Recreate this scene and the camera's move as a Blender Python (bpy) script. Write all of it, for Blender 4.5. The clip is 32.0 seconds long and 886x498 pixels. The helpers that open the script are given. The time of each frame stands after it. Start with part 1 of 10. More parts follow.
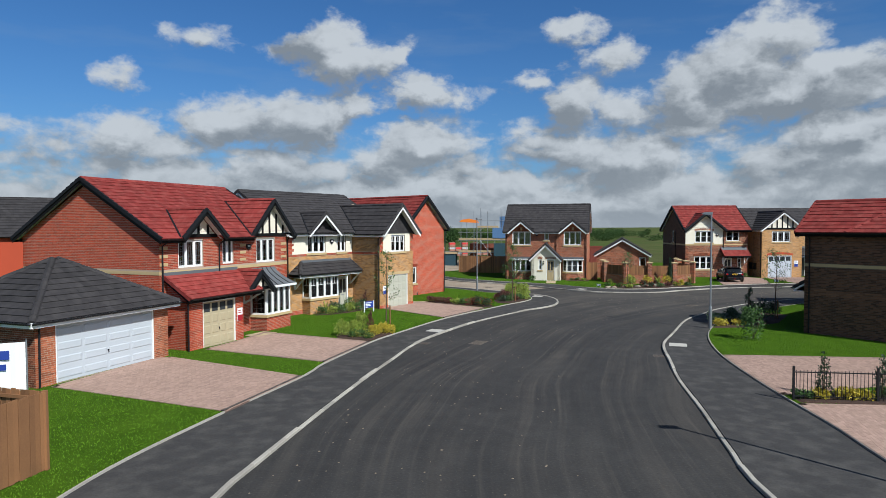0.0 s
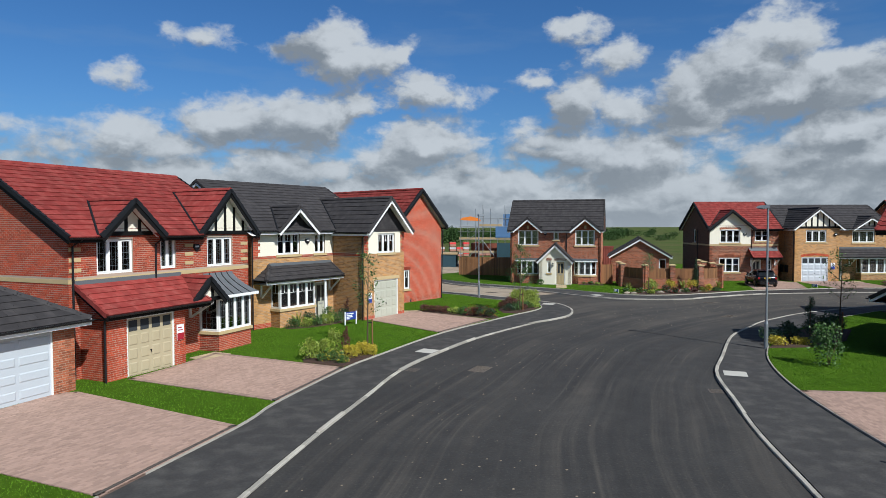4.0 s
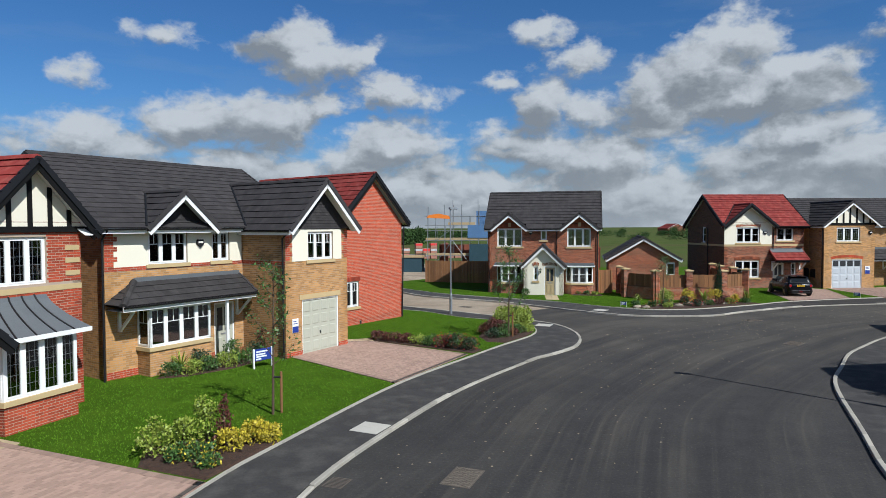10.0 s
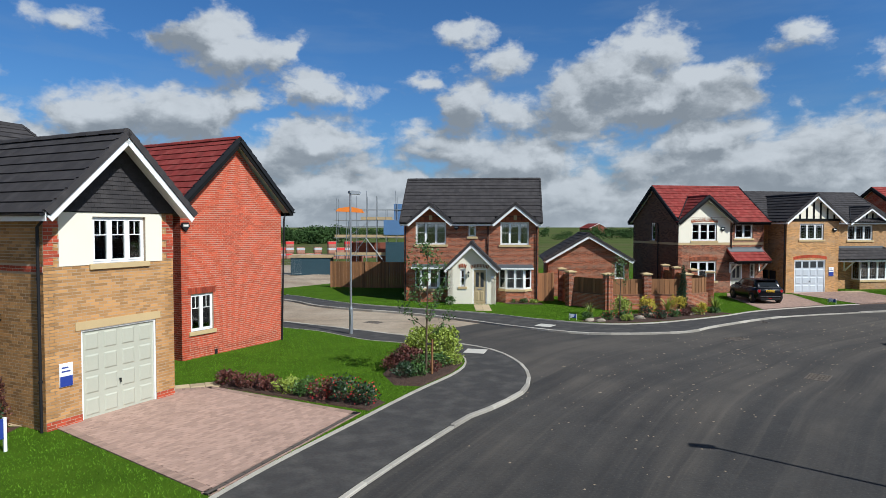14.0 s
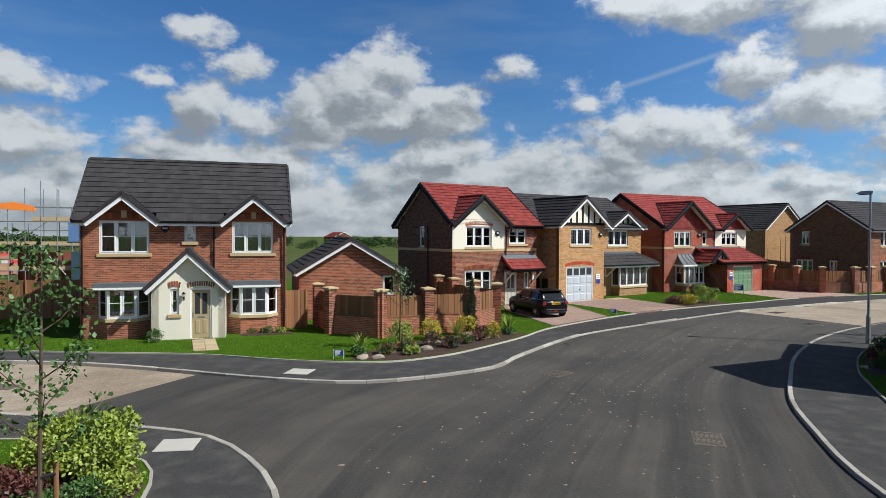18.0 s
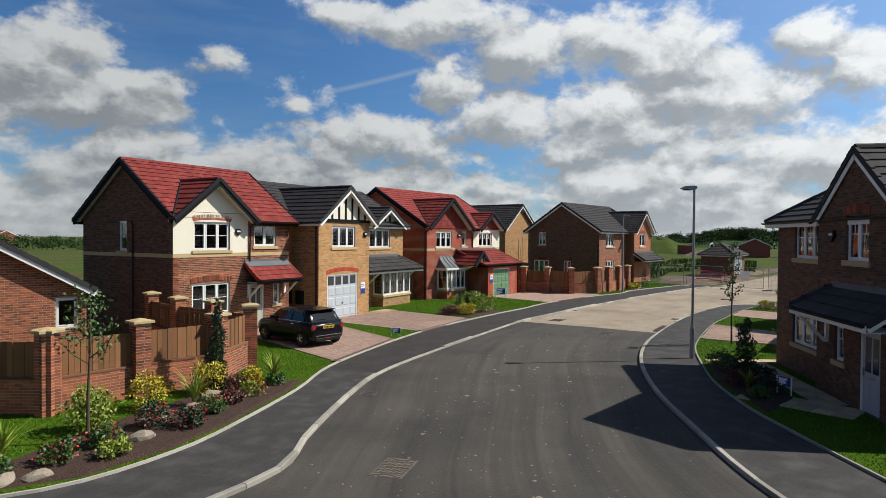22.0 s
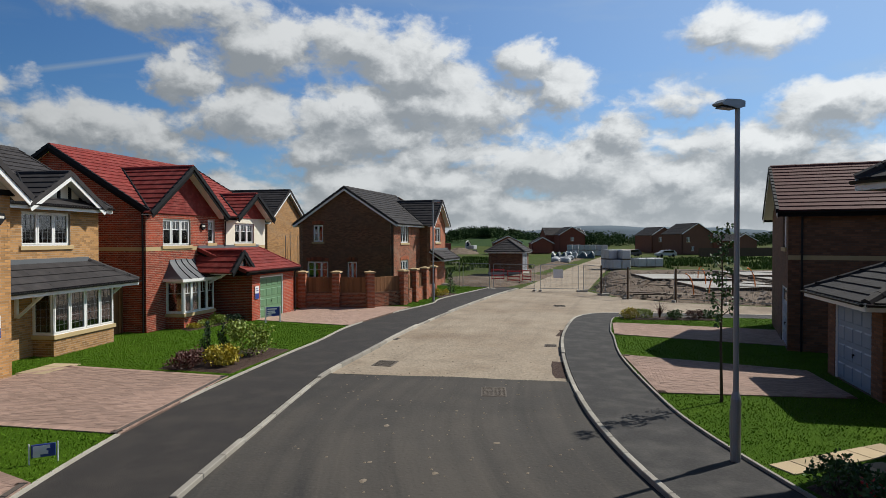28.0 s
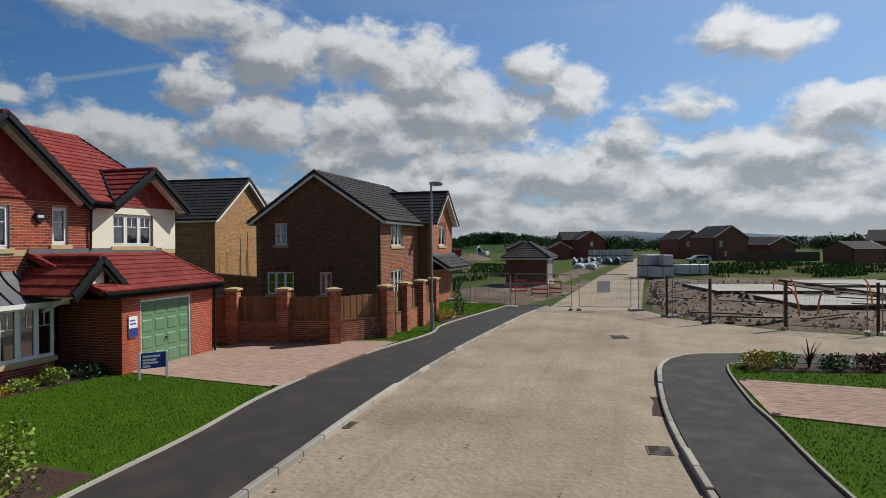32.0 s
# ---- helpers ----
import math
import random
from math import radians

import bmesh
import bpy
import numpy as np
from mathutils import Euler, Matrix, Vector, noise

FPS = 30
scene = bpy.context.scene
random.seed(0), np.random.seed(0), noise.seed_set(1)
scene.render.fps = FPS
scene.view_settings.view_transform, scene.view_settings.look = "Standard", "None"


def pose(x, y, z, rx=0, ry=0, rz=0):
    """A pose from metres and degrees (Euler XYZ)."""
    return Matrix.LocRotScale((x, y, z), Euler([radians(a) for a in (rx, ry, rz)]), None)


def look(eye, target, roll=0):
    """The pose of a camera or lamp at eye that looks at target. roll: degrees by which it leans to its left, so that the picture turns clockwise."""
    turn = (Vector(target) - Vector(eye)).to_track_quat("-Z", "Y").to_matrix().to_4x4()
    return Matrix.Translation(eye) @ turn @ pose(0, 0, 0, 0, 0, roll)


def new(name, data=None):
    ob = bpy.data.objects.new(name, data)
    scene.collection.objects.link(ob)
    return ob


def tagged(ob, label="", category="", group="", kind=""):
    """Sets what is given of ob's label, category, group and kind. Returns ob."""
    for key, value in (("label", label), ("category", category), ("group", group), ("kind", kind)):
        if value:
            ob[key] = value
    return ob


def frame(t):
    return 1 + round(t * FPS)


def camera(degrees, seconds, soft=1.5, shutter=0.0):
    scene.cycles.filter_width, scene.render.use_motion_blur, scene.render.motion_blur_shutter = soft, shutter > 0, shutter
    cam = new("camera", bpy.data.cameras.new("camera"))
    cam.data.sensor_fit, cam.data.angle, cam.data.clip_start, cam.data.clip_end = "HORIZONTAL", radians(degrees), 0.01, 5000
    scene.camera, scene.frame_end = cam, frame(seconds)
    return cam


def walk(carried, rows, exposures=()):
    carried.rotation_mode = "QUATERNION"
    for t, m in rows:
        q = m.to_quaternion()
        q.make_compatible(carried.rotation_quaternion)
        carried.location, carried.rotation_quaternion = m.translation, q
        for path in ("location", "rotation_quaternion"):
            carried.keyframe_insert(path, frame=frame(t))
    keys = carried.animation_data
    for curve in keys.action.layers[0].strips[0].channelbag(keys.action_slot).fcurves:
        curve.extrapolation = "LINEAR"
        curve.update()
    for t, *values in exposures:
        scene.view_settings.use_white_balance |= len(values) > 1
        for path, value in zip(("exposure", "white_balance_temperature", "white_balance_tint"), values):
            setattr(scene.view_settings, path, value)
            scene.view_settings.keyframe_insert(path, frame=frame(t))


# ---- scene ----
cam = camera(70.2, 32.0, soft=0.85)
PATH = [
    (0, (-3.823, -6.702, 5.601), (-3.646, -4.711, 5.528), -0.2),
    (1, (-3.603, -5.145, 5.448), (-3.428, -3.154, 5.376), -0.2),
    (2, (-3.482, -3.607, 5.338), (-3.306, -1.616, 5.268), -0.1),
    (3, (-3.181, -2.015, 5.492), (-3.009, -0.023, 5.418), -0.1),
    (6, (-2.697, 2.8, 5.324), (-2.527, 4.791, 5.249), -0.2),
    (7, (-2.711, 4.555, 5.372), (-2.542, 6.546, 5.296), -0.3),
    (8, (-2.462, 6.371, 5.3), (-2.292, 8.362, 5.226), -0.3),
    (9, (-2.115, 8.367, 5.239), (-1.9, 10.354, 5.163), -0.3),
    (10, (-1.624, 10.42, 5.187), (-1.35, 12.4, 5.115), -0.3),
    (11, (-1.152, 12.655, 5.07), (-0.824, 14.626, 5.001), -0.3),
    (12, (-0.555, 14.777, 5.119), (-0.172, 16.738, 5.044), 0.0),
    (13, (0.025, 17.088, 5.014), (0.466, 19.038, 4.935), 0.1),
    (16, (2.591, 23.597, 4.464), (3.33, 25.455, 4.41), -0.0),
    (17, (3.507, 25.94, 4.505), (4.449, 27.703, 4.454), 0.2),
    (18, (4.337, 28.149, 4.424), (5.562, 29.729, 4.381), 0.2),
    (19, (5.235, 30.178, 4.41), (6.684, 31.556, 4.365), 0.4),
    (20, (6.465, 32.203, 4.45), (8.072, 33.392, 4.406), 0.4),
    (21, (7.875, 34.145, 4.44), (9.565, 35.213, 4.401), 0.3),
    (22, (9.374, 35.687, 4.378), (11.163, 36.582, 4.341), 0.4),
    (23, (10.918, 37.412, 4.285), (12.802, 38.084, 4.249), 0.5),
    (24, (12.584, 38.974, 4.253), (14.534, 39.414, 4.219), 0.5),
    (27, (19.486, 41.817, 3.985), (21.482, 41.946, 3.952), -0.0),
    (28, (22.572, 42.092, 3.935), (24.567, 42.229, 3.902), -0.1),
    (29, (25.66, 42.486, 3.853), (27.654, 42.631, 3.822), -0.2),
    (30, (28.818, 42.664, 3.705), (30.812, 42.819, 3.682), -0.3),
    (31, (31.905, 42.622, 3.655), (33.898, 42.786, 3.636), -0.4),
    (32, (34.55, 42.578, 3.657), (36.543, 42.75, 3.645), -0.4),
]
walk(cam, [(t, look(eye, target, roll)) for t, eye, target, roll in PATH],
     [(0, 0.16, 5900, 7), (10, 0.14, 5850, 7), (17, 0.27, 6000, 7), (20, 0.22, 6250, 8), (23, 0.14, 6450, 8), (27, 0.0, 6400, 8), (32, -0.18, 6350, 8)])
# cumulus heaps: azimuth and elevation in degrees, half width, half height
CLOUDS = [(-5.3, 16.5, 2.6, 2.4), (-3.8, 15.0, 4.8, 1.8), (0.7, 14.8, 2.1, 1.4), (-14.9, 15.4, 2.3, 1.0), (-21.1, 11.7, 1.5, 1.0), (17.0, 16.6, 1.9, 1.1), (19.9, 14.5, 1.9, 1.3), (13.6, 12.4, 1.7, 0.8), (3.4, 11.8, 2.7, 1.7), (6.7, 10.9, 2.1, 0.9), (-20.4, 7.3, 4.8, 1.5), (-13.0, 8.9, 4.5, 2.3), (-7.3, 9.4, 5.4, 2.7), (-2.4, 10.8, 2.2, 1.7), (2.4, 7.0, 4.0, 2.4), (-0.4, 5.6, 3.0, 1.5)]
CLOUDS += [(17.3, 10.7, 2.9, 2.4), (20.9, 10.3, 2.4, 1.6), (33.4, 14.6, 3.3, 2.1), (30.1, 12.8, 4.1, 2.6), (26.2, 11.1, 3.3, 3.0), (25.8, 8.4, 2.4, 1.4), (32.6, 10.4, 5.8, 2.5), (36.6, 10.9, 4.7, 2.6), (39.5, 12.1, 2.5, 1.7), (21.8, 5.3, 5.9, 2.9), (36.7, 6.6, 5.2, 2.3), (50.8, 11.6, 3.0, 1.4), (43.7, 14.7, 1.9, 1.2), (54.8, 19.3, 4.3, 1.6), (56.9, 8.8, 5.0, 2.1), (62.7, 18.9, 8.5, 2.1)]
CLOUDS += [(64.1, 13.9, 2.8, 2.4), (61.7, 8.2, 4.2, 2.1), (70.4, 16.2, 4.5, 2.9), (77.8, 16.6, 5.3, 2.5), (82.8, 15.1, 5.9, 3.4), (86.4, 12.2, 7.5, 3.1), (93.5, 15.4, 2.3, 2.1), (96.2, 13.2, 3.2, 2.0), (77.7, 10.9, 6.5, 2.7), (79.7, 9.5, 9.0, 2.1), (69.0, 10.5, 4.8, 2.5), (74.7, 7.6, 4.0, 2.1), (111.6, 16.3, 5.1, 1.8), (53.9, 7.4, 3.4, 1.8), (100.9, 9.0, 3.2, 2.2), (97.0, 6.1, 7.5, 3.1), (105.6, 6.1, 4.8, 2.2), (117.9, 10.2, 4.7, 2.1), (113.9, 7.6, 5.5, 2.4), (123.0, 6.0, 5.0, 2.6)]

# ---- world and light ----
SUN_EL, SUN_AZ = radians(44.0), math.atan2(0.556, -0.831)   # azimuth from +y towards +x
world = bpy.data.worlds.new("sky")
scene.world = world
world.use_nodes = True
wn, wl = world.node_tree.nodes, world.node_tree.links
wn.clear()


def wmath(op, a, b=None, c=None, clamp=False):
    n = wn.new("ShaderNodeMath")
    n.operation, n.use_clamp = op, clamp
    for i, x in enumerate((a, b, c)):
        if x is None:
            continue
        if isinstance(x, (int, float)):
            n.inputs[i].default_value = x
        else:
            wl.new(x, n.inputs[i])
    return n.outputs[0]


def build_sky():
    sky = wn.new("ShaderNodeTexSky")
    sky.sky_type, sky.sun_disc = "NISHITA", False
    sky.sun_elevation, sky.sun_rotation = SUN_EL, SUN_AZ
    sky.air_density, sky.dust_density, sky.ozone_density = 1.0, 0.3, 3.0
    co = wn.new("ShaderNodeTexCoord").outputs["Generated"]
    sep = wn.new("ShaderNodeSeparateXYZ")
    wl.new(co, sep.inputs[0])
    x, y, z = sep.outputs
    up = wmath("MAXIMUM", z, 0.0)

    def vmath(op, a, b=None):
        n = wn.new("ShaderNodeVectorMath")
        n.operation = op
        for i, v in enumerate((a, b)):
            if isinstance(v, tuple):
                n.inputs[i].default_value = v
            elif v is not None:
                wl.new(v, n.inputs[i])
        return n.outputs["Value" if op in ("LENGTH", "DOT_PRODUCT") else "Vector"]

    def noise_of(scale, detail, rough, vec, out="Fac"):
        n = wn.new("ShaderNodeTexNoise")
        n.inputs["Scale"].default_value, n.inputs["Detail"].default_value = scale, detail
        n.inputs["Roughness"].default_value = rough
        wl.new(vec, n.inputs["Vector"])
        return n.outputs[out]

    def puffs_of(scale, detail, vec):
        n = wn.new("ShaderNodeTexVoronoi")
        n.feature, n.normalize = "F1", True
        n.inputs["Scale"].default_value, n.inputs["Detail"].default_value = scale, detail
        n.inputs["Roughness"].default_value, n.inputs["Lacunarity"].default_value = 0.52, 2.1
        wl.new(vec, n.inputs["Vector"])
        return wmath("SUBTRACT", 1.0, n.outputs["Distance"])

    az = wmath("MULTIPLY", wmath("ARCTAN2", x, y), 180 / math.pi)
    el = wmath("MULTIPLY", wmath("ARCSINE", z), 180 / math.pi)
    azel = wn.new("ShaderNodeCombineXYZ")
    wl.new(az, azel.inputs[0])
    wl.new(el, azel.inputs[1])
    tall = vmath("MULTIPLY", co, (1.0, 1.0, 1.5))
    swirl = vmath("SUBTRACT", noise_of(8.0, 5.0, 0.6, tall, "Color"), (0.5, 0.5, 0.5))
    bent = vmath("ADD", azel.outputs[0], vmath("MULTIPLY", swirl, (9.0, 5.0, 0.0)))
    wavy = vmath("ADD", tall, vmath("MULTIPLY", swirl, (0.05, 0.05, 0.05)))
    # cover and brightness grow towards the sun, which lights the clouds through
    near = wmath("MAXIMUM", vmath("DOT_PRODUCT", co, (0.556 * math.cos(SUN_EL), -0.831 * math.cos(SUN_EL), math.sin(SUN_EL))), 0.0)

    def density(at, way, height):
        """Cloud density: heaps, the far rows of cumulus low over the horizon, and billows on both."""
        total = None
        for a, e, ra, re in CLOUDS:
            far = vmath("LENGTH", vmath("MULTIPLY", vmath("SUBTRACT", at, (a, e, 0.0)), (1 / ra, 1 / re, 0.0)))
            s = min(1.0, 0.16 + re / 3.0)
            v = wmath("MULTIPLY_ADD", far, -s, s)
            total = v if total is None else wmath("SMOOTH_MAX", total, v, 0.22)
        rows = noise_of(5.0, 3.0, 0.5, vmath("MULTIPLY", way, (1.0, 1.0, 2.2)))
        top = wmath("MULTIPLY_ADD", near, 3.0, 8.6)
        low = wmath("SUBTRACT", 1.0, wmath("DIVIDE", height, top))
        low = wmath("MAXIMUM", low, -1.2)
        field = wmath("ADD", low, wmath("MULTIPLY_ADD", rows, 2.6, -1.36))
        total = wmath("SMOOTH_MAX", total, field, 0.2)
        bumps = wmath("MULTIPLY_ADD", puffs_of(9.0, 2.2, way), 0.95, -0.60)
        bumps = wmath("ADD", bumps, wmath("MULTIPLY_ADD", puffs_of(25.0, 2.0, way), 0.6, -0.38))
        fine = wmath("MULTIPLY_ADD", noise_of(26.0, 7.0, 0.62, way), 1.0, -0.50)
        return wmath("ADD", wmath("MAXIMUM", total, -1.0), wmath("ADD", bumps, fine))

    here = density(bent, wavy, el)
    sunward = density(vmath("ADD", bent, (0.8, 1.5, 0.0)), vmath("ADD", wavy, (0.008, -0.006, 0.036)), wmath("ADD", el, 1.5))
    mr = wn.new("ShaderNodeMapRange")
    mr.interpolation_type = "SMOOTHSTEP"
    mr.inputs[1].default_value, mr.inputs[2].default_value = -0.12, 0.42
    wl.new(here, mr.inputs[0])
    cover = mr.outputs[0]
    # heads turned to the sun are bright, undersides and thick bodies grey
    turned = wmath("SUBTRACT", here, sunward)
    body = wmath("MINIMUM", wmath("MAXIMUM", sunward, -0.2), 1.0)
    lr = wn.new("ShaderNodeMapRange")
    lr.interpolation_type = "SMOOTHERSTEP"
    lr.inputs[1].default_value, lr.inputs[2].default_value = -0.85, 0.75
    wl.new(wmath("SUBTRACT", turned, wmath("MULTIPLY", body, 0.42)), lr.inputs[0])
    grain = wmath("MULTIPLY_ADD", noise_of(14.0, 8.0, 0.62, wavy), 0.9, -0.45)
    light = wmath("ADD", lr.outputs[0], grain, None, True)
    ramp = wn.new("ShaderNodeMixRGB")
    ramp.inputs[1].default_value, ramp.inputs[2].default_value = (2.85, 3.05, 3.25, 1), (7.0, 7.05, 7.05, 1)
    wl.new(light, ramp.inputs[0])
    veil = wn.new("ShaderNodeMixRGB")
    veil.inputs[2].default_value = (3.5, 4.25, 5.0, 1)
    wl.new(vmath("MULTIPLY", sky.outputs[0], (0.44, 0.72, 1.0)), veil.inputs[1])
    # milky air near the horizon and round the sun, thin high streaks
    haze = wmath("MULTIPLY", wmath("POWER", wmath("SUBTRACT", 1.0, up), 12.0), 0.55)
    haze = wmath("ADD", haze, wmath("MULTIPLY", wmath("MULTIPLY", near, near), 0.75), None, True)
    streak = noise_of(3.0, 5.0, 0.55, vmath("MULTIPLY", co, (1.0, 1.0, 5.0)))
    haze = wmath("ADD", haze, wmath("MULTIPLY", wmath("SUBTRACT", streak, 0.5, None, True), 0.9), None, True)
    # a short vapour trail
    rel = vmath("SUBTRACT", azel.outputs[0], (51.8, 12.3, 0.0))
    along = vmath("DOT_PRODUCT", rel, (0.968, 0.252, 0.0))
    across = wmath("ABSOLUTE", vmath("DOT_PRODUCT", rel, (-0.252, 0.968, 0.0)))
    thin = wmath("SUBTRACT", 1.0, wmath("DIVIDE", across, 0.32), None, True)
    ends = wmath("MULTIPLY", wmath("MULTIPLY", along, 0.4, None, True), wmath("SUBTRACT", 10.51, along, None, True))
    haze = wmath("ADD", haze, wmath("MULTIPLY", wmath("MULTIPLY", thin, ends), wmath("MULTIPLY", streak, 1.1)), None, True)
    wl.new(haze, veil.inputs[0])
    # far clouds pale with distance
    pale = wn.new("ShaderNodeMixRGB")
    pale.inputs[2].default_value = (4.7, 5.0, 5.3, 1)
    wl.new(wmath("MULTIPLY", wmath("POWER", wmath("SUBTRACT", 1.0, up), 22.0), 0.6), pale.inputs[0])
    wl.new(ramp.outputs[0], pale.inputs[1])
    mix = wn.new("ShaderNodeMixRGB")
    wl.new(wmath("MULTIPLY", cover, 0.97), mix.inputs[0])
    wl.new(veil.outputs[0], mix.inputs[1])
    wl.new(pale.outputs[0], mix.inputs[2])
    # clouds and air glow towards the sun, the zenith is deep and clear
    gain = wmath("ADD", 0.92, wmath("MULTIPLY", near, 0.85))
    gain = wmath("MULTIPLY", gain, wmath("SUBTRACT", 1.0, wmath("MULTIPLY", wmath("SUBTRACT", up, 0.34, None, True), 1.2)))
    scaled = wn.new("ShaderNodeVectorMath")
    scaled.operation = "SCALE"
    wl.new(mix.outputs[0], scaled.inputs[0])
    wl.new(gain, scaled.inputs["Scale"])
    bg = wn.new("ShaderNodeBackground")
    bg.inputs[1].default_value = 0.082
    wl.new(scaled.outputs[0], bg.inputs[0])
    out = wn.new("ShaderNodeOutputWorld")
    wl.new(bg.outputs[0], out.inputs[0])


build_sky()
sun = new("sun", bpy.data.lights.new("sun", "SUN"))
sun.data.energy, sun.data.angle, sun.data.color = 5.0, radians(0.55), (1.0, 0.95, 0.87)
sun.matrix_world = look((0, 0, 60), (-0.556 * 60, 0.831 * 60, 60 - 60 * math.tan(SUN_EL)))

# ---- materials ----
MATS = {}


def material(name, base, rough=0.8, var=0.15, scale=8.0, fine=60.0, bump=0.2, dist=0.01, metal=0.0, island=0.0, obj=0.0, second=None, second_scale=1.5, second_amount=0.5, coat=0.0, spec=0.5, dark=None):
    """A procedural surface: base colour, two scales of variation, relief, and a shade of its own for each piece."""
    m = bpy.data.materials.new(name)
    m.use_nodes = True
    nt = m.node_tree
    n, l = nt.nodes, nt.links
    b = n["Principled BSDF"]
    b.inputs["Roughness"].default_value, b.inputs["Metallic"].default_value = rough, metal
    b.inputs["Specular IOR Level"].default_value = spec
    b.inputs["Coat Weight"].default_value = coat
    tc = n.new("ShaderNodeTexCoord").outputs["Object"]
    if obj or island:
        geo = n.new("ShaderNodeNewGeometry").outputs["Position"]
        tc = geo
    big = n.new("ShaderNodeTexNoise")
    big.inputs["Scale"].default_value, big.inputs["Detail"].default_value = scale, 4
    small = n.new("ShaderNodeTexNoise")
    small.inputs["Scale"].default_value, small.inputs["Detail"].default_value = fine, 3
    l.new(tc, big.inputs["Vector"])
    l.new(tc, small.inputs["Vector"])
    add = n.new("ShaderNodeMath")
    add.operation = "ADD"
    l.new(big.outputs["Fac"], add.inputs[0])
    l.new(small.outputs["Fac"], add.inputs[1])
    val = add.outputs[0]          # about 1
    for source, amount in (("Random Per Island", island), ("Random", obj)):
        if amount:
            g = n.new("ShaderNodeNewGeometry" if source == "Random Per Island" else "ShaderNodeObjectInfo")
            mu = n.new("ShaderNodeMath")
            mu.operation = "MULTIPLY_ADD"
            mu.inputs[1].default_value, mu.inputs[2].default_value = amount / max(var, 0.01), -0.5 * amount / max(var, 0.01)
            l.new(g.outputs[source], mu.inputs[0])
            a2 = n.new("ShaderNodeMath")
            a2.operation = "ADD"
            l.new(val, a2.inputs[0])
            l.new(mu.outputs[0], a2.inputs[1])
            val = a2.outputs[0]
    mr = n.new("ShaderNodeMapRange")
    mr.clamp = False
    mr.inputs[1].default_value, mr.inputs[2].default_value = 0.0, 2.0
    mr.inputs[3].default_value, mr.inputs[4].default_value = 1 - 2 * var, 1 + 2 * var
    l.new(val, mr.inputs[0])
    cl = n.new("ShaderNodeMath")
    cl.operation = "MAXIMUM"
    cl.inputs[1].default_value = 0.25
    l.new(mr.outputs[0], cl.inputs[0])
    mul = n.new("ShaderNodeVectorMath")
    mul.operation = "SCALE"
    l.new(cl.outputs[0], mul.inputs["Scale"])
    if second:
        sn = n.new("ShaderNodeTexNoise")
        sn.inputs["Scale"].default_value, sn.inputs["Detail"].default_value = second_scale, 5
        l.new(tc, sn.inputs["Vector"])
        r2 = n.new("ShaderNodeMapRange")
        r2.inputs[1].default_value, r2.inputs[2].default_value, r2.inputs[4].default_value = 0.45, 0.68, second_amount
        l.new(sn.outputs["Fac"], r2.inputs[0])
        mx = n.new("ShaderNodeMixRGB")
        mx.inputs[1].default_value, mx.inputs[2].default_value = (*base, 1), (*second, 1)
        l.new(r2.outputs[0], mx.inputs[0])
        l.new(mx.outputs[0], mul.inputs[0])
    else:
        mul.inputs[0].default_value = base
    l.new(mul.outputs[0], b.inputs["Base Color"])
    if bump:
        bp = n.new("ShaderNodeBump")
        bp.inputs["Strength"].default_value, bp.inputs["Distance"].default_value = bump, dist
        l.new(small.outputs["Fac"], bp.inputs["Height"])
        l.new(bp.outputs[0], b.inputs["Normal"])
    MATS[name] = m
    return m


def glass_material(name, tint=(0.82, 0.88, 0.88)):
    m = bpy.data.materials.new(name)
    m.use_nodes = True
    n, l = m.node_tree.nodes, m.node_tree.links
    n.clear()
    tr, gl, mix, fr, out = (n.new(k) for k in ("ShaderNodeBsdfTransparent", "ShaderNodeBsdfGlossy", "ShaderNodeMixShader", "ShaderNodeFresnel", "ShaderNodeOutputMaterial"))
    tr.inputs[0].default_value = (*tint, 1)
    gl.inputs["Roughness"].default_value = 0.03
    fr.inputs["IOR"].default_value = 2.6
    ns = n.new("ShaderNodeTexNoise")
    ns.inputs["Scale"].default_value = 1.6
    bp = n.new("ShaderNodeBump")
    bp.inputs["Strength"].default_value, bp.inputs["Distance"].default_value = 0.05, 0.03
    l.new(ns.outputs["Fac"], bp.inputs["Height"])
    l.new(bp.outputs[0], gl.inputs["Normal"])
    l.new(fr.outputs[0], mix.inputs[0])
    l.new(tr.outputs[0], mix.inputs[1])
    l.new(gl.outputs[0], mix.inputs[2])
    l.new(mix.outputs[0], out.inputs[0])
    MATS[name] = m
    return m


glass = glass_material("window glass")
mortar = material("mortar", (0.40, 0.31, 0.235), 0.95, 0.12, 3, 90)
mortar_brown = material("brown mortar", (0.37, 0.29, 0.205), 0.95, 0.12, 3, 90)
# mortar darkened so that joints stay dim on walls turned from the sun
mortar_dark_shade = material("dark mortar for shaded walls", (0.123, 0.0861, 0.0615), 0.95, 0.12, 3, 90)
brick_red = material("red facing brick", (0.3362, 0.0492, 0.018), 0.9, 0.10, 0.7, 70, 0.3, 0.004, island=0.3, obj=0.3)
brick_multi = material("multi red brick", (0.287, 0.082, 0.0353), 0.9, 0.12, 0.9, 70, 0.3, 0.004, island=0.4, obj=0.4)
brick_buff = material("buff brick", (0.41, 0.2148, 0.0754), 0.9, 0.11, 0.8, 70, 0.3, 0.004, island=0.28, obj=0.28)
# brown brick, its base lowered to carry the shade of unlit walls
brick_brown_shade = material("brown brick darkened for shade", (0.1558, 0.0722, 0.0369), 0.9, 0.12, 0.8, 70, 0.3, 0.004, island=0.34, obj=0.34)
